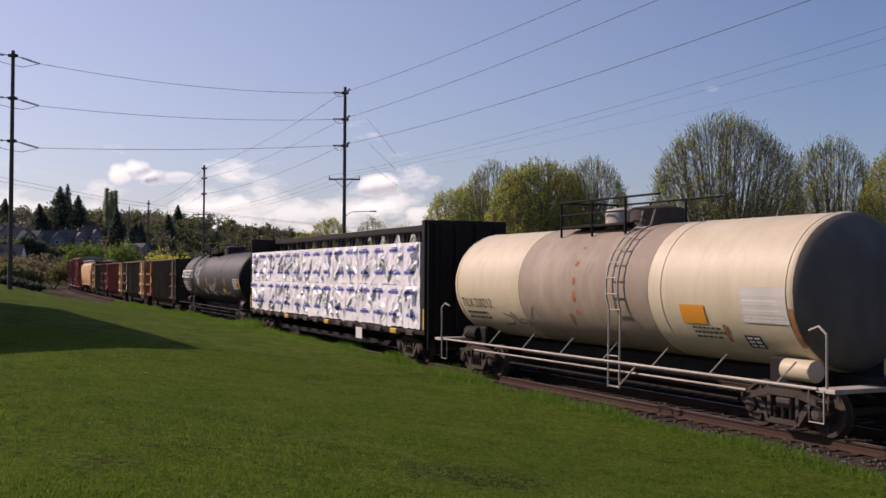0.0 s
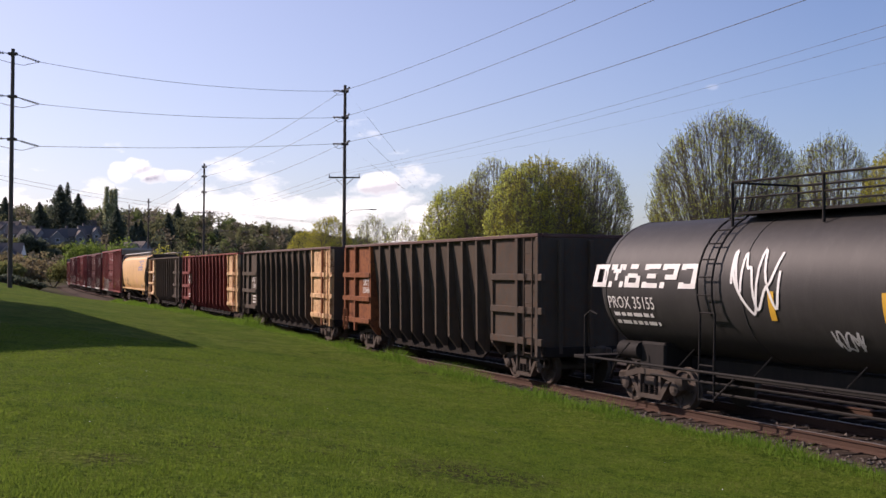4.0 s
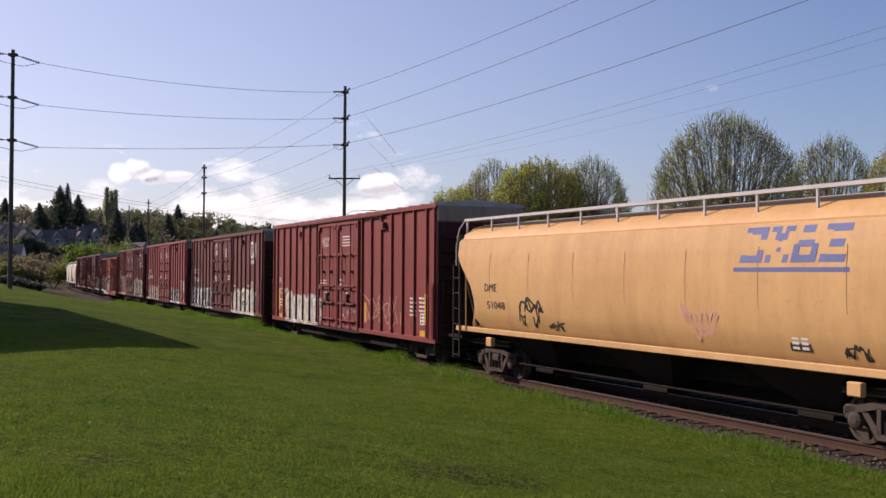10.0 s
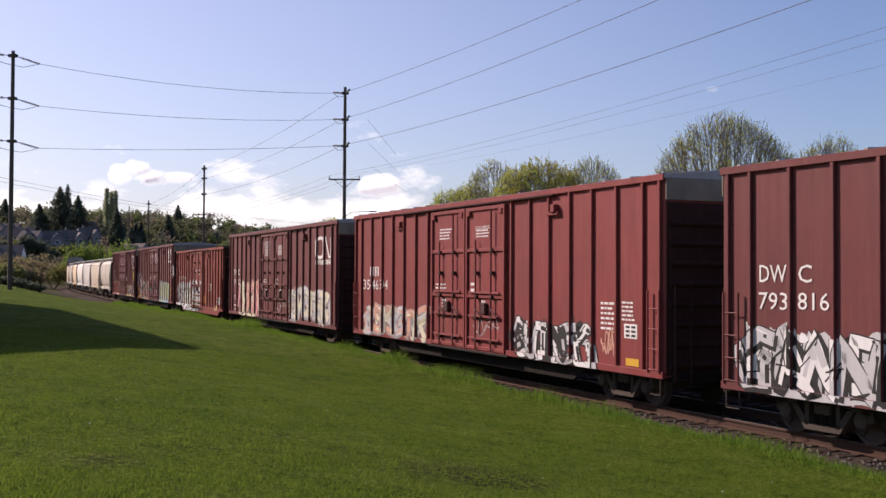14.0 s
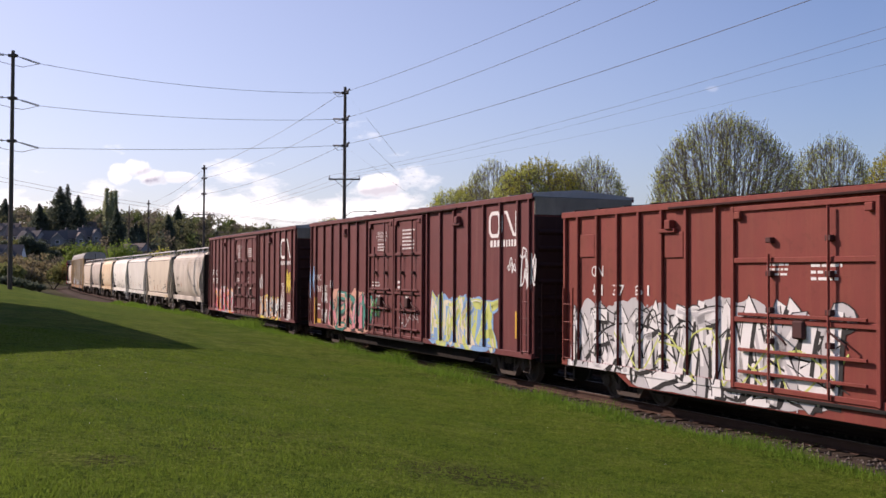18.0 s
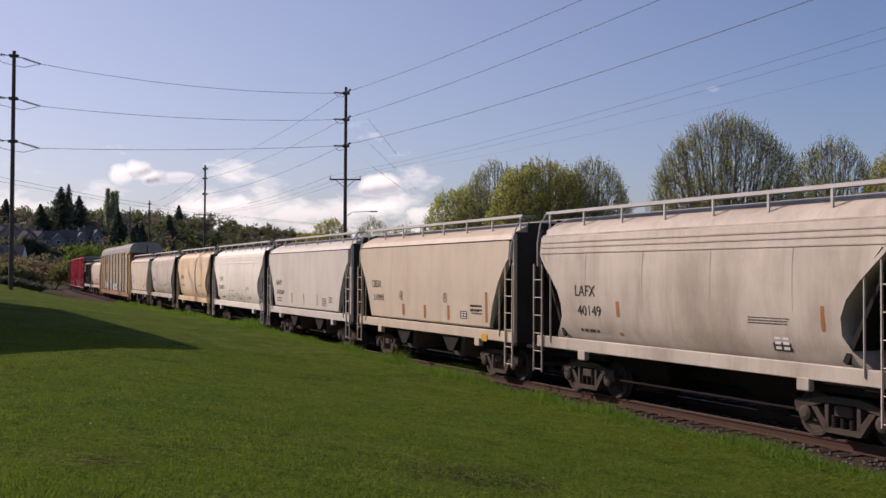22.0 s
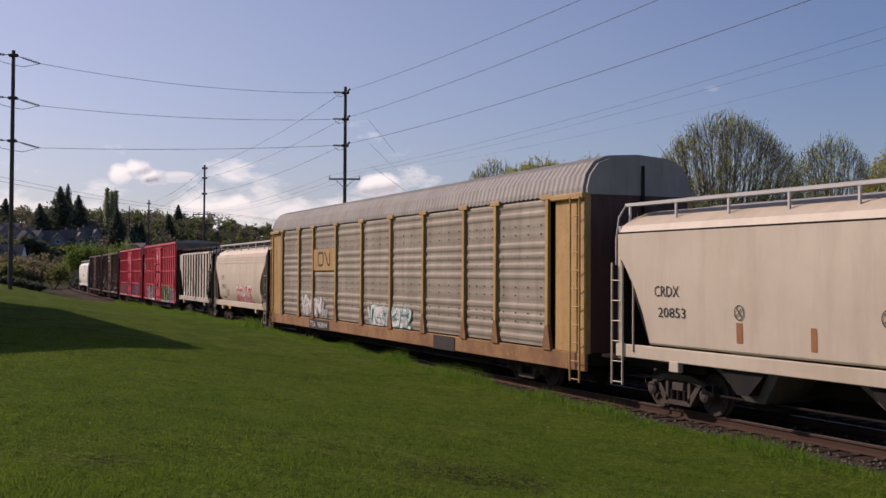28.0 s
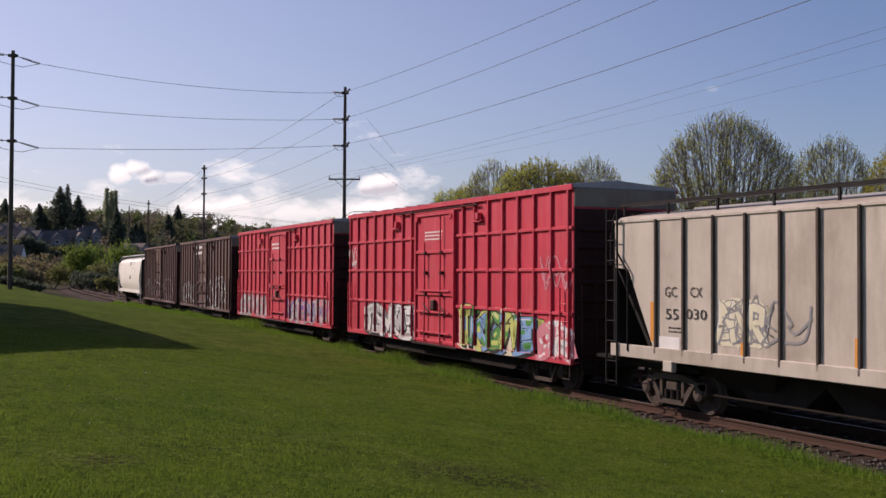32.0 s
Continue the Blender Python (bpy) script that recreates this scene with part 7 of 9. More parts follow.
# ---- centre-beam flat with wrapped lumber ----
def wrapped_bundle(car, x0, x1, z0, z1, seed):
    rng = random.Random(seed)
    nx, nz = 24, 24
    ph = rng.uniform(0, 6)
    creases = []
    for _ in range(11):
        a = rng.choice((rng.uniform(1.1, 2.0), rng.uniform(0.5, 1.1), rng.uniform(2.0, 2.6)))
        creases.append((math.cos(a), math.sin(a), rng.uniform(0.05, 0.95), rng.uniform(0.05, 0.95), rng.uniform(0.03, 0.09), rng.choice((1, 1, -0.6)) * rng.uniform(0.04, 0.11), rng.uniform(0.15, 0.6)))
    vs, fs = [], []
    for j in range(nz + 1):
        for i in range(nx + 1):
            u, v = i / nx, j / nz
            edge = min(u * 1.6, (1 - u) * 1.6, v, 1 - v)
            d = 0.05 * noise.fractal((x0 * 3 + u * 2.2, v * 2.6 + z0, seed * 3.1), 0.7, 2.0, 3)
            for ca, sa, cu, cv, wide, deep, reach in creases:
                along, across = (u - cu) * ca + (v - cv) * sa, abs(-(u - cu) * sa + (v - cv) * ca + 0.04 * noise.noise((u * 4, v * 4, seed + cu)))
                d += deep * max(0.0, 1 - across / wide) * max(0.0, 1 - (along / reach) ** 2)
            d *= 0.25 + 0.75 * ease(edge * 7)
            sag = 0.09 * noise.noise((u * 3 + seed, 1.0, 0.0)) * (1 - v) ** 3
            vs.append((x0 + (x1 - x0) * u, -1.40 - max(-0.01, d), z0 + (z1 - z0) * v + sag))
    w = nx + 1
    for j in range(nz):
        for i in range(nx):
            fs.append((j * w + i, j * w + i + 1, (j + 1) * w + i + 1, (j + 1) * w + i))
    g = Geo().add(vs, fs)
    g.box(x0, x1, -1.38, -0.2, z0 + 0.02, z1 - 0.01)
    b = part("lumber_pack", g, "wrap_white", car, "pack of lumber in creased white wrap", smooth=22, repair=False)

    def at(uu, vv):
        i, j = min(int(uu * nx), nx - 1), min(int(vv * nz), nz - 1)
        a, c = uu * nx - i, vv * nz - j
        p = [Vector(vs[(j + dj) * w + i + di]) for dj in (0, 1) for di in (0, 1)]
        q = (p[0] * (1 - a) + p[1] * a) * (1 - c) + (p[2] * (1 - a) + p[3] * a) * c
        return (q.x, q.y - 0.02, q.z)

    for v in (0.84, 0.30):
        cu = 0.5 + rng.uniform(-0.1, 0.1)
        for half, lo, hi in ((0.3, -0.04, 0.03), (0.2, 0.05, 0.07)):
            cols = [max(0.02, min(0.98, cu - half + half * 2 * i / 10)) for i in range(11)]
            lo_r, hi_r = [at(c, v + lo) for c in cols], [at(c, v + hi) for c in cols]
            part("printed_stripe", Geo().add(lo_r + hi_r, [(i, i + 1, 12 + i, 11 + i) for i in range(10)]), "wrap_blue", b, "blue printed stripe", repair=False)
    lines = [((0.03, rng.uniform(0.05, 0.3)), (0.03, 0.98)), ((rng.uniform(0.3, 0.7), 0.02),) * 2]
    lines[1] = (lines[1][0], (lines[1][0][0], 0.97))
    for (ua, v0), (ub, v1) in lines:
        pts = [(ua + (ub - ua) * i / 12, v0 + (v1 - v0) * i / 12 + 0.012 * math.sin(i * 1.3 + ph)) for i in range(13)]
        du, dv = (0.004, 0.0) if ua == ub else (0.0, 0.008)
        lo_r, hi_r = [at(max(0, min(1, p - du)), max(0.01, q - dv)) for p, q in pts], [at(max(0, min(1, p + du)), min(0.99, q + dv)) for p, q in pts]
        part("strap", Geo().add(lo_r + hi_r, [(i, i + 1, 14 + i, 13 + i) for i in range(12)]), "black_steel", b, "thin dark strap", repair=False)
    return b


def centre_beam_flat(label, length):
    car = car_thing("centre_beam_flat_car", label, "flat car")
    h = length / 2
    part("deck", Geo().box(-h, h, -1.42, 1.42, 0.92, 1.06, 0.02), "black_steel", car)
    part("side_sill", Geo().prism([(-h, 1.0), (-h + 3.4, 0.98), (-h + 4.4, 0.52), (h - 4.4, 0.52), (h - 3.4, 0.98), (h, 1.0), (h, 0.86), (h - 3.2, 0.84), (h - 4.3, 0.36), (-h + 4.3, 0.36), (-h + 3.2, 0.84), (-h, 0.86)], -1.0, 1.0), "black_steel", car)
    beam = part("centre_beam", Geo().box(-h + 0.4, h - 0.4, -0.3, 0.3, 4.28, 4.5, 0.03).box(-h + 0.4, h - 0.4, -0.06, 0.06, 1.06, 1.3, 0.02), "black_steel", car, "black truss down the middle")
    n = 15
    for i in range(n):
        x = -h + 0.7 + (length - 1.4) * i / (n - 1)
        part("post", Geo().box(x - 0.16, x + 0.16, -0.1, 0.1, 1.06, 4.3, 0.02).prism([(x - 0.5, 4.3), (x - 0.16, 3.75), (x + 0.16, 3.75), (x + 0.5, 4.3)], -0.05, 0.05), "black_steel", beam)
    for s in (-1, 1):
        bk = part("bulkhead", Geo().box(s * h - (0.28 if s > 0 else 0), s * h + (0 if s > 0 else 0.15), -1.42, 1.42, 1.0, 4.52, 0.03), "black_steel", car, "tall black end bulkhead")
        for y in (-1.05, -0.35, 0.35, 1.05):
            part("stiffener", Geo().box(s * h - 0.02, s * h + 0.13, y - 0.07, y + 0.07, 1.0, 4.45, 0.02), "black_steel", bk)
        for side in (-1, 1):
            part("reflector", Geo().box(s * (h - 0.06) - 0.05, s * (h - 0.06) + 0.05, side * 1.43 - 0.008, side * 1.43 + 0.008, 1.1, 1.75), "reflective_yellow", bk, "yellow strip")
        ladder_x(car, s * (h + 0.16), -1.15, 0.5, 4.4, 0.42, 0.42)
    k = 15
    for i in range(k):
        x0 = -h + 0.18 + (length - 0.6) * i / k
        x1 = x0 + (length - 0.6) / k - 0.015
        for j, (z0, z1) in enumerate(((1.1, 2.46), (2.47, 3.84))):
            wrapped_bundle(car, x0, x1, z0, z1, i * 7 + j)
        part("winch", Geo().box((x0 + x1) / 2 - 0.3, (x0 + x1) / 2 + 0.3, -1.47, -1.3, 0.86, 1.04, 0.03), "reflective_yellow" if i in (4, 8, 13) else "truck_steel", car)
    part("far_load", Geo().box(-h + 0.42, h - 0.42, 0.2, 1.4, 1.1, 3.84, 0.03), "wrap_white", car, "white-wrapped lumber on the far side")
    c = h - 2.1
    return finish(car, length, c, running_gear(car, h + 0.3, c))


# ---- enclosed car carrier ----
def auto_rack(label, length):
    car = car_thing("enclosed_car_carrier", label, "autorack car")
    h, w = length / 2, 1.45
    part("deck", Geo().box(-h, h, -1.4, 1.4, 0.72, 1.0, 0.02), "underframe", car)
    for ya in (-1.5, 1.42):
        part("side_sill", Geo().box(-h, h, ya, ya + 0.08, 0.6, 1.02, 0.015), "rack_rust", car, "rust-streaked yellow side sill")
    part("core", Geo().box(-h + 0.25, h - 0.25, -1.3, 1.3, 1.0, 4.75), "chip_black", car, "dark interior behind the panels")
    # roof: arched, corrugated across
    rings = []
    n = 2 * int(length / 0.12)
    for i in range(n + 1):
        x = -h + 0.1 + (length - 0.2) * i / n
        k = 0.024 if i % 4 in (1, 2) else 0.0
        rings.append([(x, y * (1 + k * 0.4), z + k) for y, z in ((-1.5, 4.72), (-1.5, 4.84), (-1.42, 5.16), (-1.2, 5.46), (-0.85, 5.6), (0, 5.66), (0.85, 5.6), (1.2, 5.46), (1.42, 5.16), (1.5, 4.84), (1.5, 4.72))])
    part("roof", Geo().loft(rings), "rack_roof", car, "arched corrugated metal roof")
    posts = [-11.9, -9.3, -7.3, -4.4, -1.5, 1.35, 4.15, 7.1, 9.1, 11.9]
    for side in (-1, 1):
        rot = pose(0, 0, 0, 0, 0, 0 if side < 0 else 180)
        for a, b in zip(posts, posts[1:]):
            nz = 56
            rows = []
            for j in range(nz + 1):
                z = 1.06 + (4.7 - 1.06) * j / nz
                d = 0.0 if j % 4 in (0, 1) else 0.022
                if (j // 8) % 3 == 2:
                    d *= 0.25
                rows.append([(a + 0.06, -w - d, z), (b - 0.06, -w - d, z)])
            g = Geo()
            vs = [p for r_ in rows for p in r_]
            g.add(vs, [(2 * j, 2 * j + 1, 2 * j + 3, 2 * j + 2) for j in range(nz)])
            pan = part("side_panel", g, "rack_panel", car, "corrugated galvanised side panel", repair=False, at=rot)
            holes = Geo()
            for z in (1.62, 1.84, 2.28, 2.5, 3.06, 3.28, 3.84, 4.06):
                for k in range(4):
                    x = a + (b - a) * (0.14 + 0.24 * k)
                    holes.box(x - 0.016, x + 0.016, -w - 0.026, -w - 0.0, z - 0.016, z + 0.016)
            tagged(part("drain_hole", holes, "chip_black", pan, "rows of small dark holes"), kind="stuff")
        for x in posts:
            part("post_foot", Geo().prism([(x - 0.07, 1.6), (x + 0.07, 1.6), (x + 0.2, 1.0), (x - 0.2, 1.0)], -w - 0.09, -w - 0.0), "rack_rust", car, "rusty flared post foot", at=rot)
            part("side_post", Geo().prism([(x - 0.07, 4.75), (x + 0.07, 4.75), (x + 0.07, 1.6), (x - 0.07, 1.6)], -w - 0.09, -w - 0.0).box(x - 0.28, x + 0.28, -w - 0.1, -w, 4.66, 4.78, 0.01), "rack_yellow", car, "yellow post", at=rot)
        for s in (-1, 1):
            x0, x1 = sorted((s * 12.25, s * (h - 0.05)))
            part("end_panel", Geo().box(x0, x1, -w - 0.03, -w + 0.02, 1.02, 4.62, 0.01).box(x0 - 0.1, x1 + 0.05, -w - 0.14, -w, 4.6, 4.74, 0.02), "rack_yellow", car, "yellow corner panel", at=rot)
            part("corner_post", Geo().box(s * (h - 0.06) - 0.07, s * (h - 0.06) + 0.07, -w - 0.06, -w + 0.1, 1.0, 4.7, 0.02), "rack_yellow", car, at=rot)
            if side < 0:
                ladder(car, s * (h - 0.32), -w - 0.14, 0.35, 4.65, 0.42, 0.42, "rack_yellow")
    for s in (-1, 1):
        e = part("end_door", Geo().box(min(s * h, s * (h - 0.1)), max(s * h, s * (h - 0.1)), -1.38, 1.38, 1.02, 4.72, 0.02), "dull_brown", car, "dark brown end door")
        g = Geo().prism([(-1.46, 4.7), (-1.46, 4.84), (-1.38, 5.14), (-1.17, 5.42), (-0.84, 5.55), (0, 5.61), (0.84, 5.55), (1.17, 5.42), (1.38, 5.14), (1.46, 4.84), (1.46, 4.7)], min(s * (h - 0.12), s * (h + 0.02)), max(s * (h - 0.12), s * (h + 0.02)), "x")
        part("gable", g, "rack_roof", car)
        part("door_rod", Geo().rod((s * (h + 0.05), 0.05, 1.0), (s * (h + 0.05), 0.05, 5.4), 0.04, 6), "black_steel", e)
    plate(car, "emblem_panel", -7.2, -4.5, 2.95, 3.8, "rack_yellow", -w - 0.05, 0.012, "yellow panel with a dark ribbon emblem")
    ring_logo(car, -6.6, 3.15, 1.5, 0.5, "letter_black", "rack_plate", "dark ribbon emblem")
    part("underframe", Geo().box(-h, h, -0.4, 0.4, 0.5, 0.8, 0.02).prism([(-h + 4.5, 0.8), (-h + 5.4, 0.36), (h - 5.4, 0.36), (h - 4.5, 0.8)], -1.2, -1.12), "underframe", car)
    c = h - 3.6
    return finish(car, length, c, running_gear(car, h + 0.3, c))

# ---- the train, from the front backwards: where each car's rear and front lie behind the line's zero at the start ----
REAR_FRONT = {}


def ribs60():
    xs = (2.72, 3.69, 4.66, 5.63, 6.6, 7.6, 8.6, 9.2)
    return [-x for x in xs] + list(xs)


def place(rear, front, car):
    REAR_FRONT[car.name] = (rear, front)
    return car


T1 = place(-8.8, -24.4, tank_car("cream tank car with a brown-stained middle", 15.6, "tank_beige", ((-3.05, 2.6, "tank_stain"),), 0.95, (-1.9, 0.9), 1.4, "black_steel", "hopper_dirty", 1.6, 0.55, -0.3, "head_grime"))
T0 = place(-26.2, -41.8, tank_car("dark tank car with pale end platforms", 15.6, "tank_black", (), 0.95, (-1.9, 0.9), 1.4, "black_steel", "hopper_dirty", 1.6, 0.55, -0.3))
CB = place(14.81, -7.5, centre_beam_flat("black centre-beam flat car loaded with white-wrapped lumber", 22.3))
T3 = place(34.86, 16.82, tank_car("glossy black tank car with scrawled graffiti", 18.04, "tank_black", (), 0.9, (-4.6, 0.2), -4.6))
G4 = place(51.46, 36.87, chip_gondola("dark brown wood-chip gondola with rusty orange corner", 14.59, "chip_brown", "chip_rust_orange", "chip_black", 11))
G5 = place(67.67, 53.18, chip_gondola("dark brown wood-chip gondola with a tan corner", 14.49, "chip_brown", "chip_brown", "chip_tan", 11))
G6 = place(85.57, 69.03, chip_gondola("red wood-chip gondola with a peeling tan corner", 16.54, "chip_red", "chip_red", "chip_tan", 12))
G7 = place(101.52, 87.04, chip_gondola("blackish wood-chip gondola with a tan rear corner", 14.48, "chip_black", "chip_tan", "chip_black", 10))
H8 = place(119.87, 103.0, covered_hopper("tan covered hopper with faded blue emblem", 16.88, "hopper_tan", "round", None, 3))
B9 = place(140.1, 121.36, boxcar("oxide-red boxcar with double doors and a white tag", 18.7, "oxide_red", 4.98, ribs60(), (-2.33, 2.45), 4.72))
B10 = place(160.76, 141.95, boxcar("dark maroon boxcar with a silver graffiti band", 18.75, "maroon", 4.9, ribs60(), (-2.33, 2.5), 4.66))
B11 = place(181.2, 162.51, boxcar("oxide-red boxcar with double doors, sprayed along its foot", 18.69, "oxide_red", 4.95, ribs60(), (-2.33, 2.45), 4.7))
B12 = place(201.81, 183.14, boxcar("dark maroon boxcar with pink and green graffiti", 18.68, "maroon", 4.9, ribs60(), (-2.33, 2.45), 4.66))
B13 = place(218.93, 203.43, boxcar("rusty orange-red older boxcar with one plug door", 15.49, "old_orange_red", 4.33, [-7.1, -6.3, -5.5, -4.7, -3.9, -3.1, -2.2, 2.2, 3.1, 3.9, 4.7, 5.5, 6.3, 7.1, -7.65, 7.65], (-1.7, 1.85), 4.12, single=True, end_band="end_grime", roof="end_soot", skirt=(-5.6, 6.9)))
B14 = place(239.16, 220.36, boxcar("dark maroon boxcar with big yellow-green graffiti", 18.8, "maroon", 4.9, ribs60(), (-2.33, 2.45), 4.66))
B15 = place(259.87, 241.21, boxcar("dark maroon boxcar with bubble graffiti and white emblem", 18.65, "maroon", 4.9, ribs60(), (-2.33, 2.45), 4.66))
H16 = place(272.7, 261.65, covered_hopper("dusty beige covered hopper, sooty along the top", 11.06, "hopper_dirty", "round"))
H17 = place(285.62, 274.12, covered_hopper("beige covered hopper with flat sides", 11.5, "hopper_beige", "flat"))
H18 = place(298.36, 286.83, covered_hopper("pale grey covered hopper with flat sides", 11.53, "hopper_grey_white", "flat"))
H19 = place(311.16, 299.5, covered_hopper("white covered hopper with a dark scrawl", 11.66, "hopper_white", "round"))
H20 = place(323.61, 312.56, covered_hopper("rust-stained yellowish covered hopper", 11.05, "hopper_rusty", "round"))
H21 = place(336.54, 325.37, covered_hopper("greyish covered hopper with a faded scrawl", 11.17, "hopper_dirty", "round"))
H22 = place(349.6, 338.11, covered_hopper("beige covered hopper with black stencils", 11.49, "hopper_beige", "flat"))
AR = place(378.1, 350.88, auto_rack("weathered enclosed car carrier with yellow posts", 27.3))
H24 = place(390.89, 379.23, covered_hopper("beige covered hopper with pink bubble graffiti", 11.66, "hopper_beige", "round"))
H25 = place(403.33, 392.25, covered_hopper("grimy cream covered hopper with dark ribs", 11.08, "hopper_dirty", "ribbed", "black_steel"))
R16 = [-7.7, -6.9, -6.05, -5.2, -4.35, -3.5, -2.65, -1.9, 1.9, 2.65, 3.5, 4.35, 5.2, 6.05, 6.9, 7.7]
B26 = place(420.79, 404.99, boxcar("bright red boxcar with green bubble graffiti", 15.8, "bright_red", 5.0, R16, (-1.5, 1.42), 4.7, single=True, grid=(1.9, 2.95, 3.95), roof="roof_galvanised"))
B27 = place(438.64, 422.68, boxcar("bright red boxcar with a grid of stiffeners", 15.96, "bright_red", 4.95, R16, (-1.5, 1.42), 4.65, single=True, grid=(1.9, 2.95, 3.95), roof="roof_galvanised"))
B28 = place(456.33, 440.54, boxcar("dull brown boxcar with pale scrawls at its foot", 15.78, "dull_brown", 4.85, R16, (-1.5, 1.42), 4.6, single=True, roof="roof_galvanised"))
B29 = place(474.18, 458.21, boxcar("dull brown boxcar, rusty along the ribs", 15.97, "dull_brown", 4.85, R16, (-1.5, 1.42), 4.6, single=True, roof="dull_brown"))
H30 = place(492.51, 476.09, covered_hopper("white covered hopper at the train's end", 16.4, "hopper_white", "round", None, 3))

# ---- lettering and paint on the cars ----
mark_blocks(T3, "tank", 6, 0.15, -8.66, -4.94, 2.53, 3.03, "letter_white", False)
mark_text(T3, "tank", "PROX 35155", -8.03, -6.38, 2.07, 2.33, "letter_white")
mark_lines(T3, "tank", 2, -7.93, -6.35, 1.73, 1.98, "letter_white")
mark_plate(T3, "tank", "reflector", -2.95, -2.80, 1.99, 2.52, "reflective_yellow", "")
mark_plate(T3, "tank", "reflector", -0.36, -0.23, 2.06, 2.54, "reflective_yellow", "")
mark_plate(T3, "tank", "reflector", 2.16, 2.27, 2.08, 2.52, "reflective_yellow", "")
mark_plate(T3, "tank", "reflector", 4.72, 4.81, 2.12, 2.51, "reflective_yellow", "")
mark_scrawl(T3, "tank", -3.99, -2.69, 1.79, 3.43, "spray_white", 0.06, 2)
mark_scrawl(T3, "tank", 0.13, 1.88, 1.53, 2.21, "spray_silver", 0.05, 3)
mark_scrawl(T3, "tank", 2.76, 6.10, 1.54, 1.83, "spray_grey", 0.05, 3)
mark_scrawl(T3, "tank", -1.55, -0.93, 1.53, 1.98, "spray_silver", 0.04, 2)
mark_plate(T3, "tank", "placard", 3.89, 4.64, 1.75, 1.95, "reflective_yellow", "yellow warning plate")
mark_lines(T3, "tank", 6, 6.89, 8.12, 1.98, 2.51, "letter_white")
mark_plate(T3, "tank", "reflector", 8.25, 8.43, 1.99, 2.54, "reflective_yellow", "")
mark_plate(CB, "sill", "placard", 5.00, 5.66, 0.53, 0.92, "letter_white", "white inspection stencil")
mark_text(G4, "corner", "SRY", -5.49, -4.91, 2.35, 2.60, "letter_white")
mark_text(G4, "corner", "200816", -5.56, -4.79, 2.09, 2.30, "letter_white")
mark_scrawl(G4, "chip", -2.36, -2.04, 1.36, 2.06, "spray_silver", 0.04, 2)
mark_plate(G4, "chip", "reflector", -3.18, -3.06, 1.15, 1.57, "spray_orange", "")
mark_text(G5, "corner", "SRY", -5.58, -5.02, 2.32, 2.55, "letter_white")
mark_text(G5, "corner", "200817", -5.54, -4.75, 2.03, 2.24, "letter_white")
mark_lines(G5, "corner", 3, -5.54, -4.90, 1.30, 1.66, "letter_white")
mark_scrawl(G5, "chip", 0.74, 1.20, 1.20, 2.13, "spray_white", 0.045, 2)
mark_scrawl(G5, "chip", 1.68, 2.22, 0.96, 2.34, "spray_silver", 0.032, 3)
mark_plate(G5, "chip", "reflector", 3.05, 3.22, 1.05, 1.52, "spray_orange", "")
mark_lines(G5, "chip", 2, 3.92, 4.37, 1.20, 1.53, "letter_white")
mark_plate(G6, "corner", "number_board", -6.56, -5.48, 2.04, 2.67, "chip_black", "black number board")
mark_text(G6, "corner", "SRY", -6.39, -5.85, 2.41, 2.64, "letter_white")
mark_text(G6, "corner", "20004", -6.49, -5.54, 2.08, 2.30, "letter_white")
mark_scrawl(G6, "chip", -4.96, -4.54, 1.14, 2.22, "spray_silver", 0.028, 2)
mark_scrawl(G6, "chip", -4.24, -3.78, 1.40, 2.29, "spray_silver", 0.028, 2)
mark_scrawl(G6, "chip", -3.40, -2.73, 1.06, 2.36, "spray_silver", 0.028, 2)
mark_scrawl(G6, "chip", -2.36, -1.85, 1.14, 2.09, "spray_silver", 0.028, 2)
mark_plate(G6, "chip", "reflector", -4.10, -3.86, 1.12, 1.28, "reflective_yellow", "")
mark_lines(G6, "corner", 2, -6.36, -5.38, 1.16, 1.41, "letter_white")
mark_plate(G7, "corner", "number_board", -5.67, -4.67, 1.96, 2.59, "chip_black", "black number board")
mark_text(G7, "corner", "SRY", -5.40, -4.72, 2.31, 2.54, "letter_white")
mark_text(G7, "corner", "20082", -5.48, -4.77, 2.04, 2.26, "letter_white")
mark_scrawl(G7, "chip", -4.23, -3.91, 1.10, 1.71, "spray_white", 0.028, 3)
mark_scrawl(G7, "chip", -2.23, -1.78, 1.35, 1.74, "spray_white", 0.028, 3)
mark_scrawl(G7, "chip", -1.23, -0.62, 1.12, 1.98, "spray_white", 0.028, 3)
mark_scrawl(G7, "chip", 0.65, 1.16, 1.41, 1.98, "spray_white", 0.028, 3)
mark_scrawl(G7, "chip", 1.71, 2.24, 1.04, 1.76, "spray_white", 0.028, 3)
mark_plate(G7, "chip", "reflector", -3.02, -2.86, 0.98, 1.48, "spray_orange", "")
mark_plate(G7, "chip", "reflector", -0.04, 0.09, 1.03, 1.46, "spray_orange", "")
mark_blocks(H8, "round", 4, 0.25, 3.66, 6.30, 2.95, 3.70, "letter_blue", True)
mark_text(H8, "round", "DME", -6.60, -5.91, 2.35, 2.56, "letter_black")
mark_text(H8, "round", "51048", -6.51, -5.50, 1.88, 2.09, "letter_black")
mark_scrawl(H8, "round", -4.74, -3.53, 1.41, 2.19, "spray_black", 0.06, 3)
mark_scrawl(H8, "round", -3.40, -2.60, 1.45, 1.69, "spray_black", 0.04, 2)
mark_scrawl(H8, "round", 1.94, 3.05, 1.49, 2.26, "spray_salmon", 0.06, 3)
mark_scrawl(H8, "round", 6.19, 6.74, 1.43, 1.70, "spray_black", 0.03, 3)
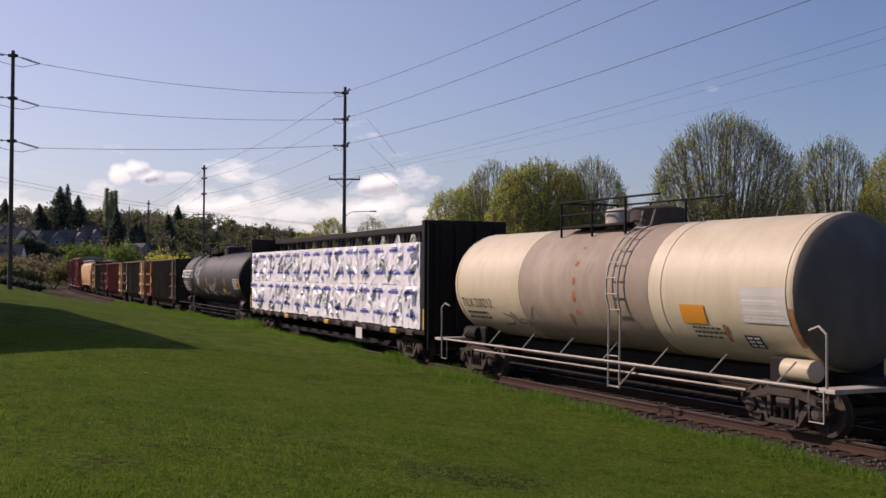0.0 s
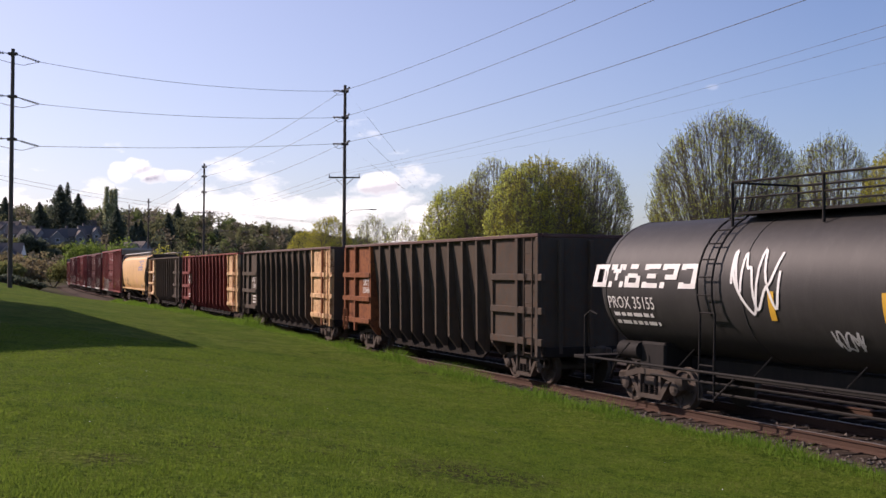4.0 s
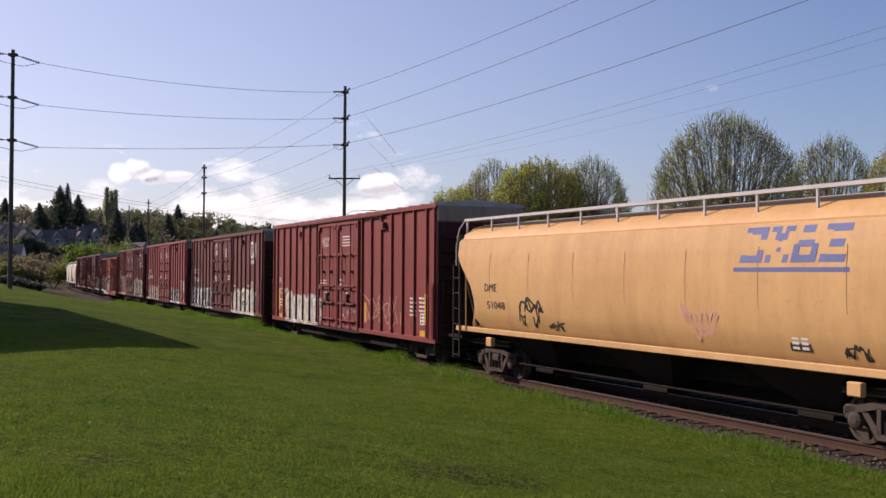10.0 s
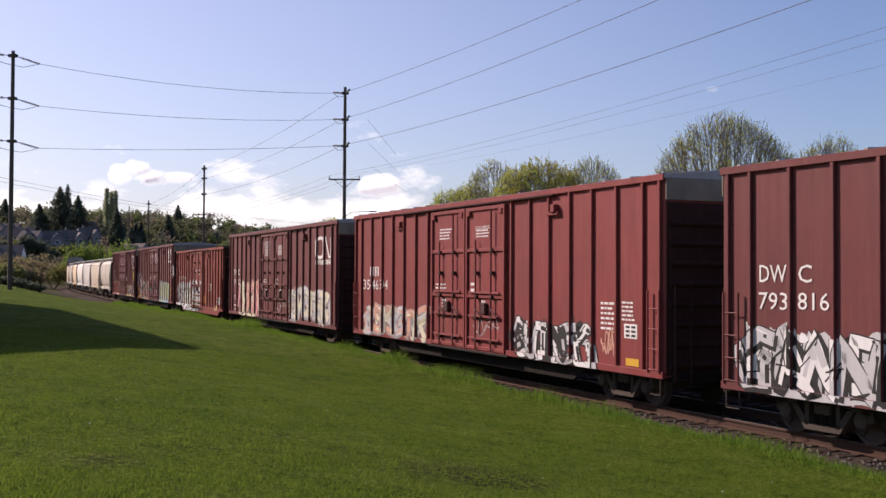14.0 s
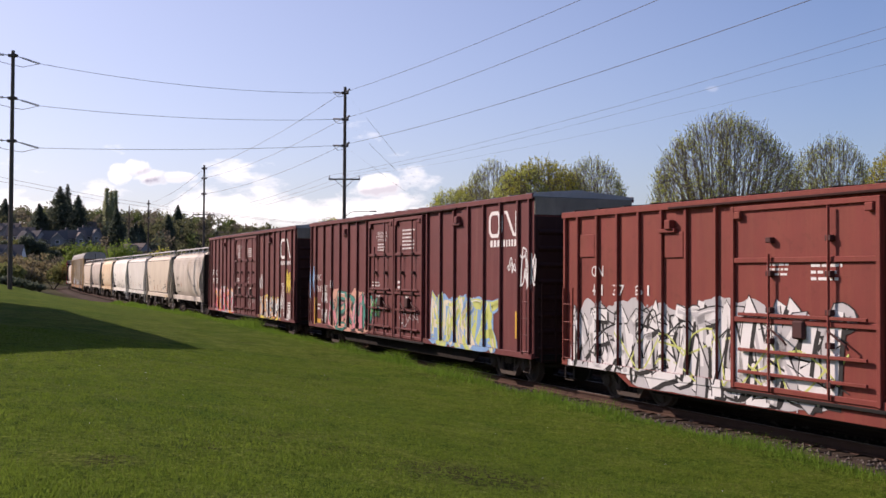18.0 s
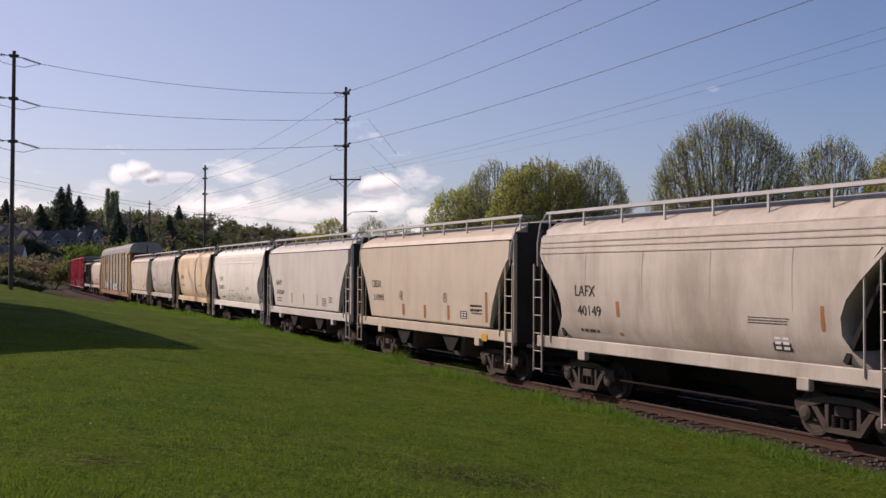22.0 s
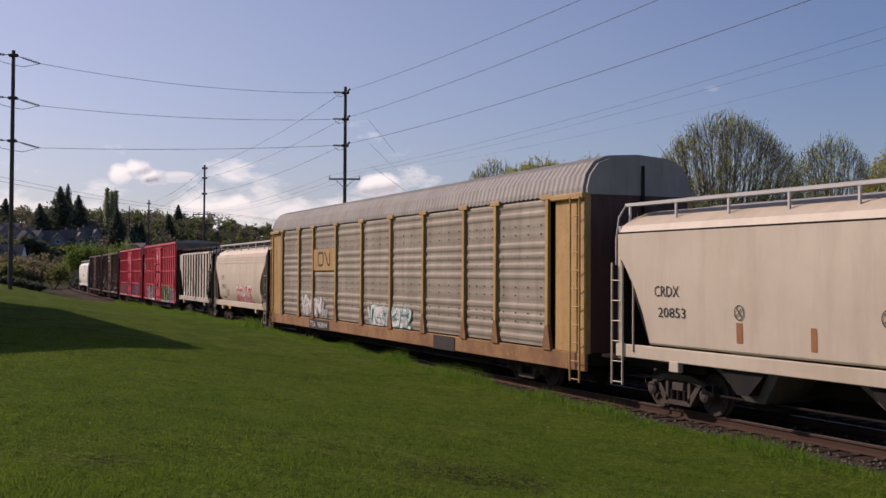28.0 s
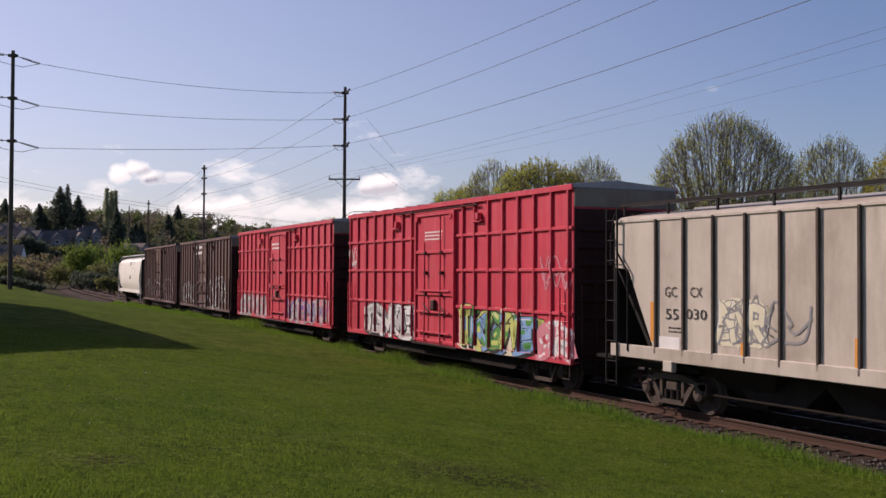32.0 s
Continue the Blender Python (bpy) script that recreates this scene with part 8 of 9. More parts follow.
mark_plate(H8, "round", "inspection_box", 4.93, 5.44, 1.51, 1.80, "letter_black", "black inspection stencil")
mark_lines(H8, "round", 3, 5.50, 6.02, 1.60, 1.81, "letter_black")
mark_text(B9, "box", "WC", -8.37, -7.86, 2.37, 2.63, "letter_white")
mark_text(B9, "box", "22", -8.28, -7.89, 1.90, 2.15, "letter_white")
mark_text(B9, "box", "100", -7.49, -7.00, 1.93, 2.17, "letter_white")
mark_plate(B9, "box", "reflector", -8.43, -8.23, 1.18, 2.11, "reflective_yellow", "")
mark_plate(B9, "box", "placard", -8.35, -7.79, 0.84, 1.02, "reflective_yellow", "")
mark_piece(B9, "box", -7.09, -2.30, 0.59, 1.89, "white cream silver", 'spray_grey', 'spray_cream', 6)
mark_plate(B9, "box", "reflector", -2.99, -2.85, 1.10, 1.62, "reflective_yellow", "")
mark_text(B9, "door", "CLOSE THIS DOOR", -1.85, -0.85, 4.10, 4.21, "letter_white")
mark_text(B9, "door", "BEFORE CLOSING", -1.85, -0.85, 3.99, 4.09, "letter_white")
mark_text(B9, "door", "MAIN DOOR", -1.69, -1.02, 3.86, 3.97, "letter_white")
mark_scrawl(B9, "box", 2.89, 6.07, 0.93, 2.17, "spray_salmon", 0.035, 3)
mark_plate(B9, "box", "reflector", 2.92, 3.14, 1.10, 1.79, "reflective_yellow", "")
mark_plate(B9, "box", "reflector", 6.37, 6.54, 1.12, 1.56, "reflective_yellow", "")
mark_plate(B9, "box", "reflector", 8.55, 8.71, 1.26, 2.19, "reflective_yellow", "")
mark_plate(B9, "box", "inspection_box", 8.05, 8.54, 1.23, 1.58, "letter_white", "white inspection stencil")
mark_plate(B9, "box", "placard", 8.02, 8.53, 0.87, 1.05, "reflective_yellow", "")
mark_lines(B9, "box", 5, 7.19, 7.78, 1.48, 2.06, "letter_white")
mark_lines(B9, "box", 4, 7.96, 8.51, 1.63, 2.08, "letter_white")
mark_lines(B9, "box", 3, -8.25, -7.83, 1.35, 1.67, "letter_white")
mark_lines(B9, "door", 4, 0.60, 1.62, 3.83, 4.21, "letter_white")
mark_text(B10, "box", "DW", -8.38, -7.7, 2.72, 3.03, "letter_white")
mark_text(B10, "box", "C", -7.42, -7.1, 2.72, 3.03, "letter_white")
mark_text(B10, "box", "793", -8.40, -7.68, 2.23, 2.54, "letter_white")
mark_text(B10, "box", "816", -7.43, -6.71, 2.25, 2.55, "letter_white")
mark_piece(B10, "box", -8.86, -2.58, 0.61, 1.93, "white silver black", 'spray_black', 'spray_silver', 6)
mark_piece(B10, "box", 2.68, 7.58, 0.55, 1.94, "silver cream white", 'spray_black', 'spray_cream', 7)
mark_emblem(B10, "box", 6.74, 7.73, 3.59, 4.30, "letter_white")
mark_lines(B10, "box", 1, 6.71, 7.54, 3.25, 3.46, "letter_white")
mark_plate(B10, "box", "reflector", -6.48, -6.20, 1.11, 1.67, "reflective_yellow", "")
mark_plate(B10, "box", "reflector", -4.48, -4.23, 1.14, 1.66, "reflective_yellow", "")
mark_plate(B10, "box", "reflector", 2.89, 3.04, 1.27, 1.76, "reflective_yellow", "")
mark_plate(B10, "box", "reflector", 5.79, 5.90, 1.32, 1.81, "reflective_yellow", "")
mark_text(B10, "door", "CLOSE AND LOCK", -1.79, -0.83, 4.40, 4.49, "letter_white")
mark_text(B10, "door", "BOTH DOORS BEFORE", -1.82, -0.80, 4.28, 4.37, "letter_white")
mark_text(B10, "door", "MOVING CAR", -1.69, -0.93, 4.16, 4.25, "letter_white")
mark_lines(B10, "door", 3, -1.71, -0.91, 3.84, 4.08, "letter_white")
mark_lines(B10, "door", 5, 0.80, 1.58, 3.69, 4.10, "letter_white")
mark_lines(B10, "door", 3, -2.05, -1.17, 2.36, 2.62, "letter_white")
mark_lines(B10, "door", 2, 1.51, 2.24, 2.43, 2.64, "letter_white")
mark_scrawl(B10, "box", 2.85, 3.30, 2.06, 2.20, "spray_white", 0.03, 1)
mark_scrawl(B10, "box", 6.03, 6.39, 2.07, 2.26, "spray_white", 0.03, 1)
mark_lines(B10, "box", 5, 6.81, 7.39, 1.93, 2.39, "letter_white")
mark_text(B11, "box", "35", -8.47, -7.79, 2.29, 2.64, "letter_white")
mark_text(B11, "box", "46", -7.60, -6.98, 2.30, 2.64, "letter_white")
mark_text(B11, "box", "94", -6.73, -6.11, 2.31, 2.64, "letter_white")
mark_lines(B11, "box", 1, -7.63, -6.98, 2.76, 3.09, "letter_white")
mark_piece(B11, "box", -8.37, -2.82, 0.71, 1.83, "cream silver salmon", 'spray_grey', None, 6)
mark_piece(B11, "box", 2.77, 6.54, 0.48, 1.69, "white black silver", 'spray_black', None, 6)
mark_plate(B11, "box", "placard", 7.93, 8.42, 0.88, 1.04, "reflective_yellow", "")
mark_lines(B11, "box", 6, 6.94, 7.52, 1.62, 2.23, "letter_white")
mark_lines(B11, "box", 5, 7.78, 8.29, 1.85, 2.26, "letter_white")
mark_scrawl(B11, "box", 6.96, 7.53, 1.05, 1.60, "spray_salmon", 0.03, 3)
mark_plate(B11, "box", "inspection_box", 7.87, 8.36, 1.47, 1.78, "letter_white", "")
mark_text(B11, "door", "CLOSE AND LOCK", 0.63, 1.63, 4.08, 4.18, "letter_white")
mark_lines(B11, "door", 3, 0.67, 1.59, 3.87, 4.07, "letter_white")
mark_lines(B11, "door", 4, -1.79, -0.90, 3.87, 4.18, "letter_white")
mark_text(B12, "box", "DW", -8.37, -7.70, 2.73, 3.04, "letter_white")
mark_text(B12, "box", "C", -7.40, -7.08, 2.73, 3.03, "letter_white")
mark_text(B12, "box", "793", -8.35, -7.65, 2.22, 2.53, "letter_white")
mark_text(B12, "box", "274", -7.39, -6.63, 2.24, 2.54, "letter_white")
mark_piece(B12, "box", -7.04, -2.42, 0.71, 2.45, "salmon pink cream", 'spray_black', 'spray_cream', 5)
mark_text(B12, "door", "CLOSE AND LOCK", -1.74, -0.78, 4.25, 4.33, "letter_white")
mark_text(B12, "door", "BOTH DOORS BEFORE", -1.77, -0.75, 4.14, 4.22, "letter_white")
mark_text(B12, "door", "MOVING CAR", -1.64, -0.87, 4.02, 4.12, "letter_white")
mark_lines(B12, "door", 4, -1.58, -0.81, 3.67, 3.97, "letter_white")
mark_lines(B12, "door", 5, 0.73, 1.56, 3.68, 4.10, "letter_white")
mark_piece(B12, "box", 2.54, 3.35, 0.99, 2.27, "cream salmon silver", 'spray_black', None, 2)
mark_emblem(B12, "box", 6.61, 8.41, 3.49, 4.26, "letter_white")
mark_lines(B12, "box", 1, 6.60, 8.45, 3.20, 3.39, "letter_white")
mark_text(B12, "box", "LD LMT", -8.30, -7.8, 1.59, 1.68, "letter_white")
mark_text(B12, "box", "LT WT", -8.28, -7.9, 1.44, 1.53, "letter_white")
mark_lines(B12, "box", 2, -8.3, -7.75, 0.88, 0.98, "letter_white")
mark_plate(B12, "box", "placard", -8.24, -7.69, 1.13, 1.2, "letter_white", "")
mark_plate(B12, "box", "reflector", -5.94, -5.74, 1.15, 1.62, "reflective_yellow", "")
mark_plate(B12, "box", "reflector", -3.14, -2.98, 1.18, 1.64, "reflective_yellow", "")
mark_piece(B12, "box", 2.73, 8.13, 0.85, 2.25, "cream silver", 'spray_grey', None, 4)
for _x, _z in ((-3.5, 3.45), (-6.7, 3.5), (2.65, 3.4), (5.05, 3.3)):
    part("patch_plate", Geo().box(_x - 0.3, _x + 0.3, -1.485, -1.45, _z - 0.26, _z + 0.26, 0.01), "old_orange_red", B13, "welded repair plate")
mark_text(B13, "box", "CN", -6.55, -6.07, 2.79, 3.04, "letter_white")
mark_text(B13, "box", "41", -6.51, -6.10, 2.37, 2.62, "letter_white")
mark_text(B13, "box", "37", -5.70, -5.26, 2.38, 2.62, "letter_white")
mark_text(B13, "box", "61", -4.85, -4.36, 2.40, 2.62, "letter_white")
mark_piece(B13, "skirted", -7.3, 0.9, 0.43, 2.31, "white silver white", 'spray_black', 'spray_silver', 11)
mark_scrawl(B13, "box", -6.78, -1.40, 0.55, 2.18, "spray_black", 0.04, 3)
mark_scrawl(B13, "skirted", -5.2, 0.9, 0.6, 1.90, "spray_lime", 0.04, 3)
mark_lines(B13, "door", 4, -0.77, -0.20, 2.84, 3.14, "letter_white")
mark_lines(B13, "door", 4, 0.31, 1.07, 2.76, 3.15, "letter_white")
mark_plate(B13, "box", "inspection_box", 6.22, 6.87, 1.08, 1.46, "letter_white", "")
mark_plate(B13, "box", "placard", 5.46, 6.25, 0.70, 0.98, "chip_tan", "")
mark_plate(B13, "box", "placard", 3.63, 4.32, 1.12, 1.57, "chip_rust_orange", "")
mark_plate(B13, "box", "reflector", 2.21, 2.47, 1.04, 1.49, "spray_orange", "")
mark_lines(B13, "box", 4, 3.69, 4.27, 1.77, 2.19, "letter_white")
mark_text(B14, "box", "DWC", -8.65, -7.99, 2.55, 2.80, "letter_white")
mark_text(B14, "box", "794", -8.60, -8.00, 2.09, 2.35, "letter_white")
mark_text(B14, "box", "287", -7.72, -7.16, 2.12, 2.37, "letter_white")
mark_plate(B14, "box", "reflector", -8.63, -8.49, 0.81, 1.89, "reflective_yellow", "")
mark_plate(B14, "box", "placard", -8.45, -7.97, 0.87, 1.03, "reflective_yellow", "")
mark_scrawl(B14, "box", -9.46, -8.82, 1.86, 3.23, "spray_sky", 0.07, 3)
mark_lines(B14, "box", 2, -8.41, -7.99, 1.40, 1.63, "letter_white")
mark_scrawl(B14, "box", -7.78, -7.18, 1.69, 2.08, "spray_white", 0.04, 3)
mark_scrawl(B14, "box", -7.70, -7.19, 0.93, 1.49, "spray_white", 0.04, 3)
mark_piece(B14, "box", -6.80, -2.30, 0.70, 2.21, "salmon pink teal", 'spray_black', 'spray_salmon', 5)
mark_plate(B14, "box", "inspection_box", -6.74, -6.48, 2.29, 2.57, "letter_white", "")
mark_piece(B14, "box", 2.93, 7.16, 0.56, 2.21, "lime cream lime", 'spray_sky', 'spray_sky', 4)
mark_text(B14, "door", "CLOSE AND LOCK", -1.60, -0.65, 4.18, 4.27, "letter_white")
mark_text(B14, "door", "BOTH DOORS BEFORE", -1.64, -0.61, 4.06, 4.15, "letter_white")
mark_text(B14, "door", "MOVING CAR", -1.50, -0.74, 3.94, 4.03, "letter_white")
mark_lines(B14, "door", 3, -1.52, -0.72, 3.62, 3.86, "letter_white")
mark_lines(B14, "door", 6, 0.73, 1.82, 3.63, 4.27, "letter_white")
mark_emblem(B14, "box", 6.94, 8.54, 3.87, 4.48, "letter_white")
mark_lines(B14, "box", 1, 6.97, 8.56, 3.57, 3.75, "letter_white")
mark_scrawl(B14, "box", 8.70, 9.49, 2.47, 3.55, "spray_white", 0.05, 3)
mark_scrawl(B14, "box", 8.02, 8.59, 2.83, 3.38, "spray_white", 0.04, 2)
mark_plate(B14, "box", "reflector", 8.41, 8.63, 1.18, 1.88, "reflective_yellow", "")
mark_piece(B14, "box", -2.18, -1.42, 1.30, 2.03, "teal green", 'spray_black', None, 1)
mark_emblem(B15, "box", 6.72, 8.47, 3.55, 4.32, "letter_white")
mark_lines(B15, "box", 1, 6.71, 8.47, 3.21, 3.38, "letter_white")
mark_piece(B15, "box", 2.97, 6.69, 0.70, 1.80, "white silver orange", 'spray_black', 'spray_yellow', 6)
mark_piece(B15, "box", -7.55, -2.64, 0.73, 2.02, "silver pink orange", 'spray_grey', None, 5)
mark_scrawl(B15, "box", 7.74, 8.45, 1.90, 3.03, "spray_yellow", 0.06, 4)
mark_scrawl(B15, "box", 6.77, 7.57, 0.80, 1.93, "spray_white", 0.04, 3)
mark_scrawl(B15, "box", 2.78, 3.46, 2.03, 2.79, "spray_white", 0.04, 2)
mark_plate(B15, "box", "inspection_box", 7.93, 8.40, 1.17, 1.56, "letter_white", "")
mark_scrawl(B15, "box", 7.83, 8.52, 0.75, 1.24, "spray_white", 0.05, 3)
mark_lines(B15, "door", 3, -1.7, -0.9, 3.63, 3.9, "letter_white")
mark_lines(B15, "door", 5, 0.56, 1.51, 3.66, 4.08, "letter_white")
mark_lines(B15, "box", 6, 6.88, 7.35, 1.87, 2.38, "letter_white")
mark_text(B15, "box", "DW", -8.40, -7.74, 2.70, 3.03, "letter_white")
mark_text(B15, "box", "C", -7.42, -7.10, 2.70, 3.02, "letter_white")
mark_text(B15, "box", "793", -8.35, -7.67, 2.23, 2.54, "letter_white")
mark_text(B15, "box", "331", -7.40, -6.70, 2.24, 2.55, "letter_white")
mark_text(B15, "door", "CLOSE AND LOCK", -1.80, -0.79, 4.21, 4.30, "letter_white")
mark_text(B15, "door", "BOTH DOORS BEFORE", -1.83, -0.76, 4.09, 4.19, "letter_white")
mark_text(B15, "door", "MOVING CAR", -1.70, -0.94, 3.97, 4.06, "letter_white")
mark_piece(B15, "box", -7.28, -2.56, 0.71, 1.91, "silver crimson orange", 'spray_crimson', 'spray_silver', 6)
mark_text(H16, "round", "LAFX", -3.74, -2.90, 2.35, 2.60, "letter_black")
mark_text(H16, "round", "40149", -3.67, -2.70, 1.90, 2.14, "letter_black")
mark_lines(H16, "round", 3, 2.16, 3.45, 1.97, 2.09, "letter_black")
mark_plate(H16, "round", "inspection_box", 2.74, 3.20, 1.50, 1.80, "letter_black", "black inspection stencil")
mark_lines(H16, "round", 2, -3.65, -2.63, 1.53, 1.75, "letter_black")
mark_plate(H16, "round", "reflector", -2.10, -1.96, 1.52, 2.26, "rust_streak", "")
mark_plate(H16, "round", "reflector", 3.97, 4.06, 1.76, 2.33, "rust_streak", "")
mark_text(H17, "flat", "CRDX", -4.42, -3.55, 2.38, 2.63, "letter_black")
mark_text(H17, "flat", "21095", -4.27, -3.30, 1.94, 2.15, "letter_black")
diamond_marks(H17, (-1.75,), 2.15)
diamond_marks(H17, (1.68,), 2.15)
mark_plate(H17, "flat", "inspection_box", 2.72, 3.16, 1.57, 1.80, "letter_black", "black inspection stencil")
mark_plate(H17, "flat", "reflector", -1.69, -1.49, 1.52, 1.88, "rust_streak", "")
mark_plate(H17, "flat", "reflector", 0.07, 0.25, 1.49, 1.89, "rust_streak", "")
mark_plate(H17, "flat", "reflector", 1.82, 1.98, 1.50, 1.93, "rust_streak", "")
mark_plate(H17, "flat", "reflector", 4.32, 4.46, 1.53, 2.35, "rust_streak", "")
mark_lines(H17, "flat", 3, 3.46, 4.20, 1.73, 1.98, "letter_black")
mark_lines(H17, "flat", 2, 3.37, 4.11, 1.80, 1.99, "letter_black")
mark_plate(H17, "flat", "placard", 4.07, 4.40, 1.02, 1.22, "reflective_yellow", "")
mark_text(H18, "flat", "NAHX", -4.33, -3.41, 2.33, 2.55, "letter_black")
mark_text(H18, "flat", "500560", -4.22, -3.05, 1.92, 2.12, "letter_black")
mark_plate(H18, "flat", "reflector", -1.86, -1.74, 1.57, 1.99, "rust_streak", "")
mark_plate(H18, "flat", "reflector", -0.04, 0.06, 1.55, 1.98, "rust_streak", "")
mark_plate(H18, "flat", "reflector", 1.84, 1.93, 1.57, 2.00, "rust_streak", "")
mark_plate(H18, "flat", "inspection_box", 2.57, 3.08, 1.56, 1.86, "letter_black", "black inspection stencil")
mark_lines(H18, "flat", 3, 3.42, 3.95, 1.71, 1.92, "letter_black")
mark_lines(H18, "flat", 2, -4.22, -3.38, 1.60, 1.77, "letter_black")
mark_text(H19, "round", "LAFX", -3.94, -3.06, 2.43, 2.66, "letter_black")
mark_text(H19, "round", "60076", -3.88, -2.86, 1.96, 2.19, "letter_black")
mark_scrawl(H19, "round", -2.72, 1.87, 1.29, 1.96, "spray_grey", 0.06, 2)
mark_plate(H19, "round", "inspection_box", 2.64, 3.15, 1.54, 1.83, "letter_black", "black inspection stencil")
mark_lines(H19, "round", 2, -3.74, -2.91, 1.49, 1.79, "letter_black")
mark_lines(H19, "round", 3, 2.29, 2.92, 2.00, 2.14, "letter_black")
mark_plate(H19, "round", "reflector", -4.18, -4.03, 1.42, 2.22, "spray_grey", "")
mark_plate(H19, "round", "reflector", 2.22, 2.30, 1.40, 1.81, "spray_grey", "")
mark_lines(H20, "round", 1, -3.84, -2.88, 2.45, 2.68, "letter_black")
mark_lines(H20, "round", 1, -3.84, -2.65, 1.98, 2.21, "letter_black")
mark_plate(H20, "round", "inspection_box", 2.85, 3.38, 1.52, 1.81, "letter_black", "black inspection stencil")
mark_lines(H20, "round", 2, 2.07, 3.36, 2.04, 2.15, "letter_black")
mark_lines(H21, "round", 1, -4.17, -3.10, 2.22, 2.51, "letter_black")
mark_scrawl(H21, "round", -2.68, 4.98, 1.32, 2.09, "spray_grey", 0.07, 2)
mark_text(H22, "flat", "CRDX", -4.33, -3.52, 2.39, 2.61, "letter_black")
mark_text(H22, "flat", "20853", -4.21, -3.32, 1.97, 2.17, "letter_black")
diamond_marks(H22, (-1.74,), 2.14)
diamond_marks(H22, (1.71,), 2.16)
mark_plate(H22, "flat", "inspection_box", 2.75, 3.12, 1.56, 1.82, "letter_black", "black inspection stencil")
mark_lines(H22, "flat", 3, 3.48, 4.21, 1.77, 1.96, "letter_black")
mark_plate(H22, "flat", "reflector", -1.83, -1.66, 1.57, 1.95, "rust_streak", "")
mark_plate(H22, "flat", "reflector", 0.05, 0.19, 1.53, 1.94, "rust_streak", "")
mark_plate(H22, "flat", "reflector", 1.86, 1.99, 1.52, 1.95, "rust_streak", "")
mark_plate(H22, "flat", "reflector", 4.32, 4.44, 1.57, 2.43, "rust_streak", "")
mark_plate(AR, "sill", "number_board", -7.74, -5.18, 0.6, 0.98, "letter_black", "black number board")
mark_text(AR, "sill", "TTGX", -7.6, -6.87, 0.69, 0.89, "letter_white")
mark_text(AR, "sill", "983814", -6.60, -5.39, 0.69, 0.89, "letter_white")
mark_plate(AR, "sill", "number_board", 4.99, 6.51, 0.59, 1.00, "letter_black", "black number board")
mark_blocks(AR, "sill", 3, 0.0, 5.39, 6.24, 0.69, 0.88, "letter_white", False)
mark_piece(AR, "rack", -8.65, -6.27, 1.00, 1.92, "white silver", 'spray_grey', None, 4)
mark_scrawl(AR, "rack", -6.12, -5.37, 1.06, 1.43, "spray_silver", 0.06, 3)
mark_piece(AR, "rack", -0.74, 2.85, 0.85, 1.69, "white silver", 'spray_teal', None, 5)
mark_text(H24, "round", "CITX", -3.95, -3.24, 2.48, 2.70, "letter_black")
mark_text(H24, "round", "800321", -3.90, -2.79, 2.02, 2.22, "letter_black")
mark_piece(H24, "round", -0.70, 2.61, 0.89, 2.06, "white pink salmon", 'spray_crimson', 'spray_pink', 4)
mark_scrawl(H24, "round", -2.93, -2.20, 1.62, 1.96, "spray_grey", 0.05, 3)
mark_plate(H24, "sill", "placard", -2.24, -1.78, 0.92, 1.07, "spray_orange", "")
mark_lines(H24, "round", 2, -3.87, -3.02, 1.46, 1.76, "letter_black")
mark_text(H25, "ribbed", "GC", -3.69, -3.30, 2.39, 2.60, "letter_black")
mark_text(H25, "ribbed", "CX", -2.87, -2.50, 2.40, 2.60, "letter_black")
mark_text(H25, "ribbed", "55", -3.66, -3.25, 1.93, 2.15, "letter_black")
mark_text(H25, "ribbed", "030", -3.00, -2.37, 1.96, 2.17, "letter_black")
mark_piece(H25, "ribbed", -2.05, -0.75, 1.50, 2.42, "cream cream", 'spray_grey', 'spray_cream', 1)
mark_scrawl(H25, "ribbed", -2.08, 0.43, 1.63, 2.50, "spray_grey", 0.05, 2)
mark_plate(H25, "ribbed", "reflector", -4.19, -4.02, 1.46, 2.28, "spray_orange", "")
mark_plate(H25, "ribbed", "reflector", -1.40, -1.27, 1.34, 1.76, "spray_orange", "")
mark_plate(H25, "ribbed", "reflector", 1.35, 1.46, 1.34, 1.82, "spray_orange", "")
mark_plate(H25, "ribbed", "placard", -3.90, -3.21, 1.34, 1.58, "letter_white", "")
mark_lines(H25, "ribbed", 2, -3.57, -3.11, 1.67, 1.78, "letter_black")
mark_piece(B26, "box", -6.20, -1.80, 0.64, 1.91, "silver white", 'spray_black', None, 5)
mark_piece(B26, "box", 1.62, 6.05, 0.64, 1.92, "green lime sky", 'spray_black', 'spray_cream', 5)
mark_scrawl(B26, "box", 6.40, 7.76, 2.46, 3.30, "spray_pink", 0.05, 3)
mark_piece(B26, "box", 6.32, 7.79, 0.77, 1.69, "white pink", 'spray_pink', None, 2)
mark_lines(B26, "door", 3, -0.79, 0.61, 3.87, 4.13, "letter_white")
mark_scrawl(B26, "box", -7.73, -7.11, 2.96, 3.79, "spray_white", 0.04, 2)
mark_piece(B27, "box", -7.18, -2.32, 0.67, 1.78, "pink silver", 'spray_grey', None, 3)
mark_piece(B27, "box", 1.44, 7.20, 0.69, 1.82, "pink violet silver", 'spray_grey', None, 4)
mark_lines(B27, "door", 2, -1.06, 0.23, 3.94, 4.20, "letter_white")
mark_scrawl(B28, "box", -6.99, -2.88, 0.75, 2.39, "spray_silver", 0.08, 3)
mark_scrawl(B28, "box", 0.83, 6.78, 0.75, 2.59, "spray_silver", 0.08, 3)
mark_lines(B28, "door", 2, -2.11, -0.07, 3.97, 4.49, "letter_white")
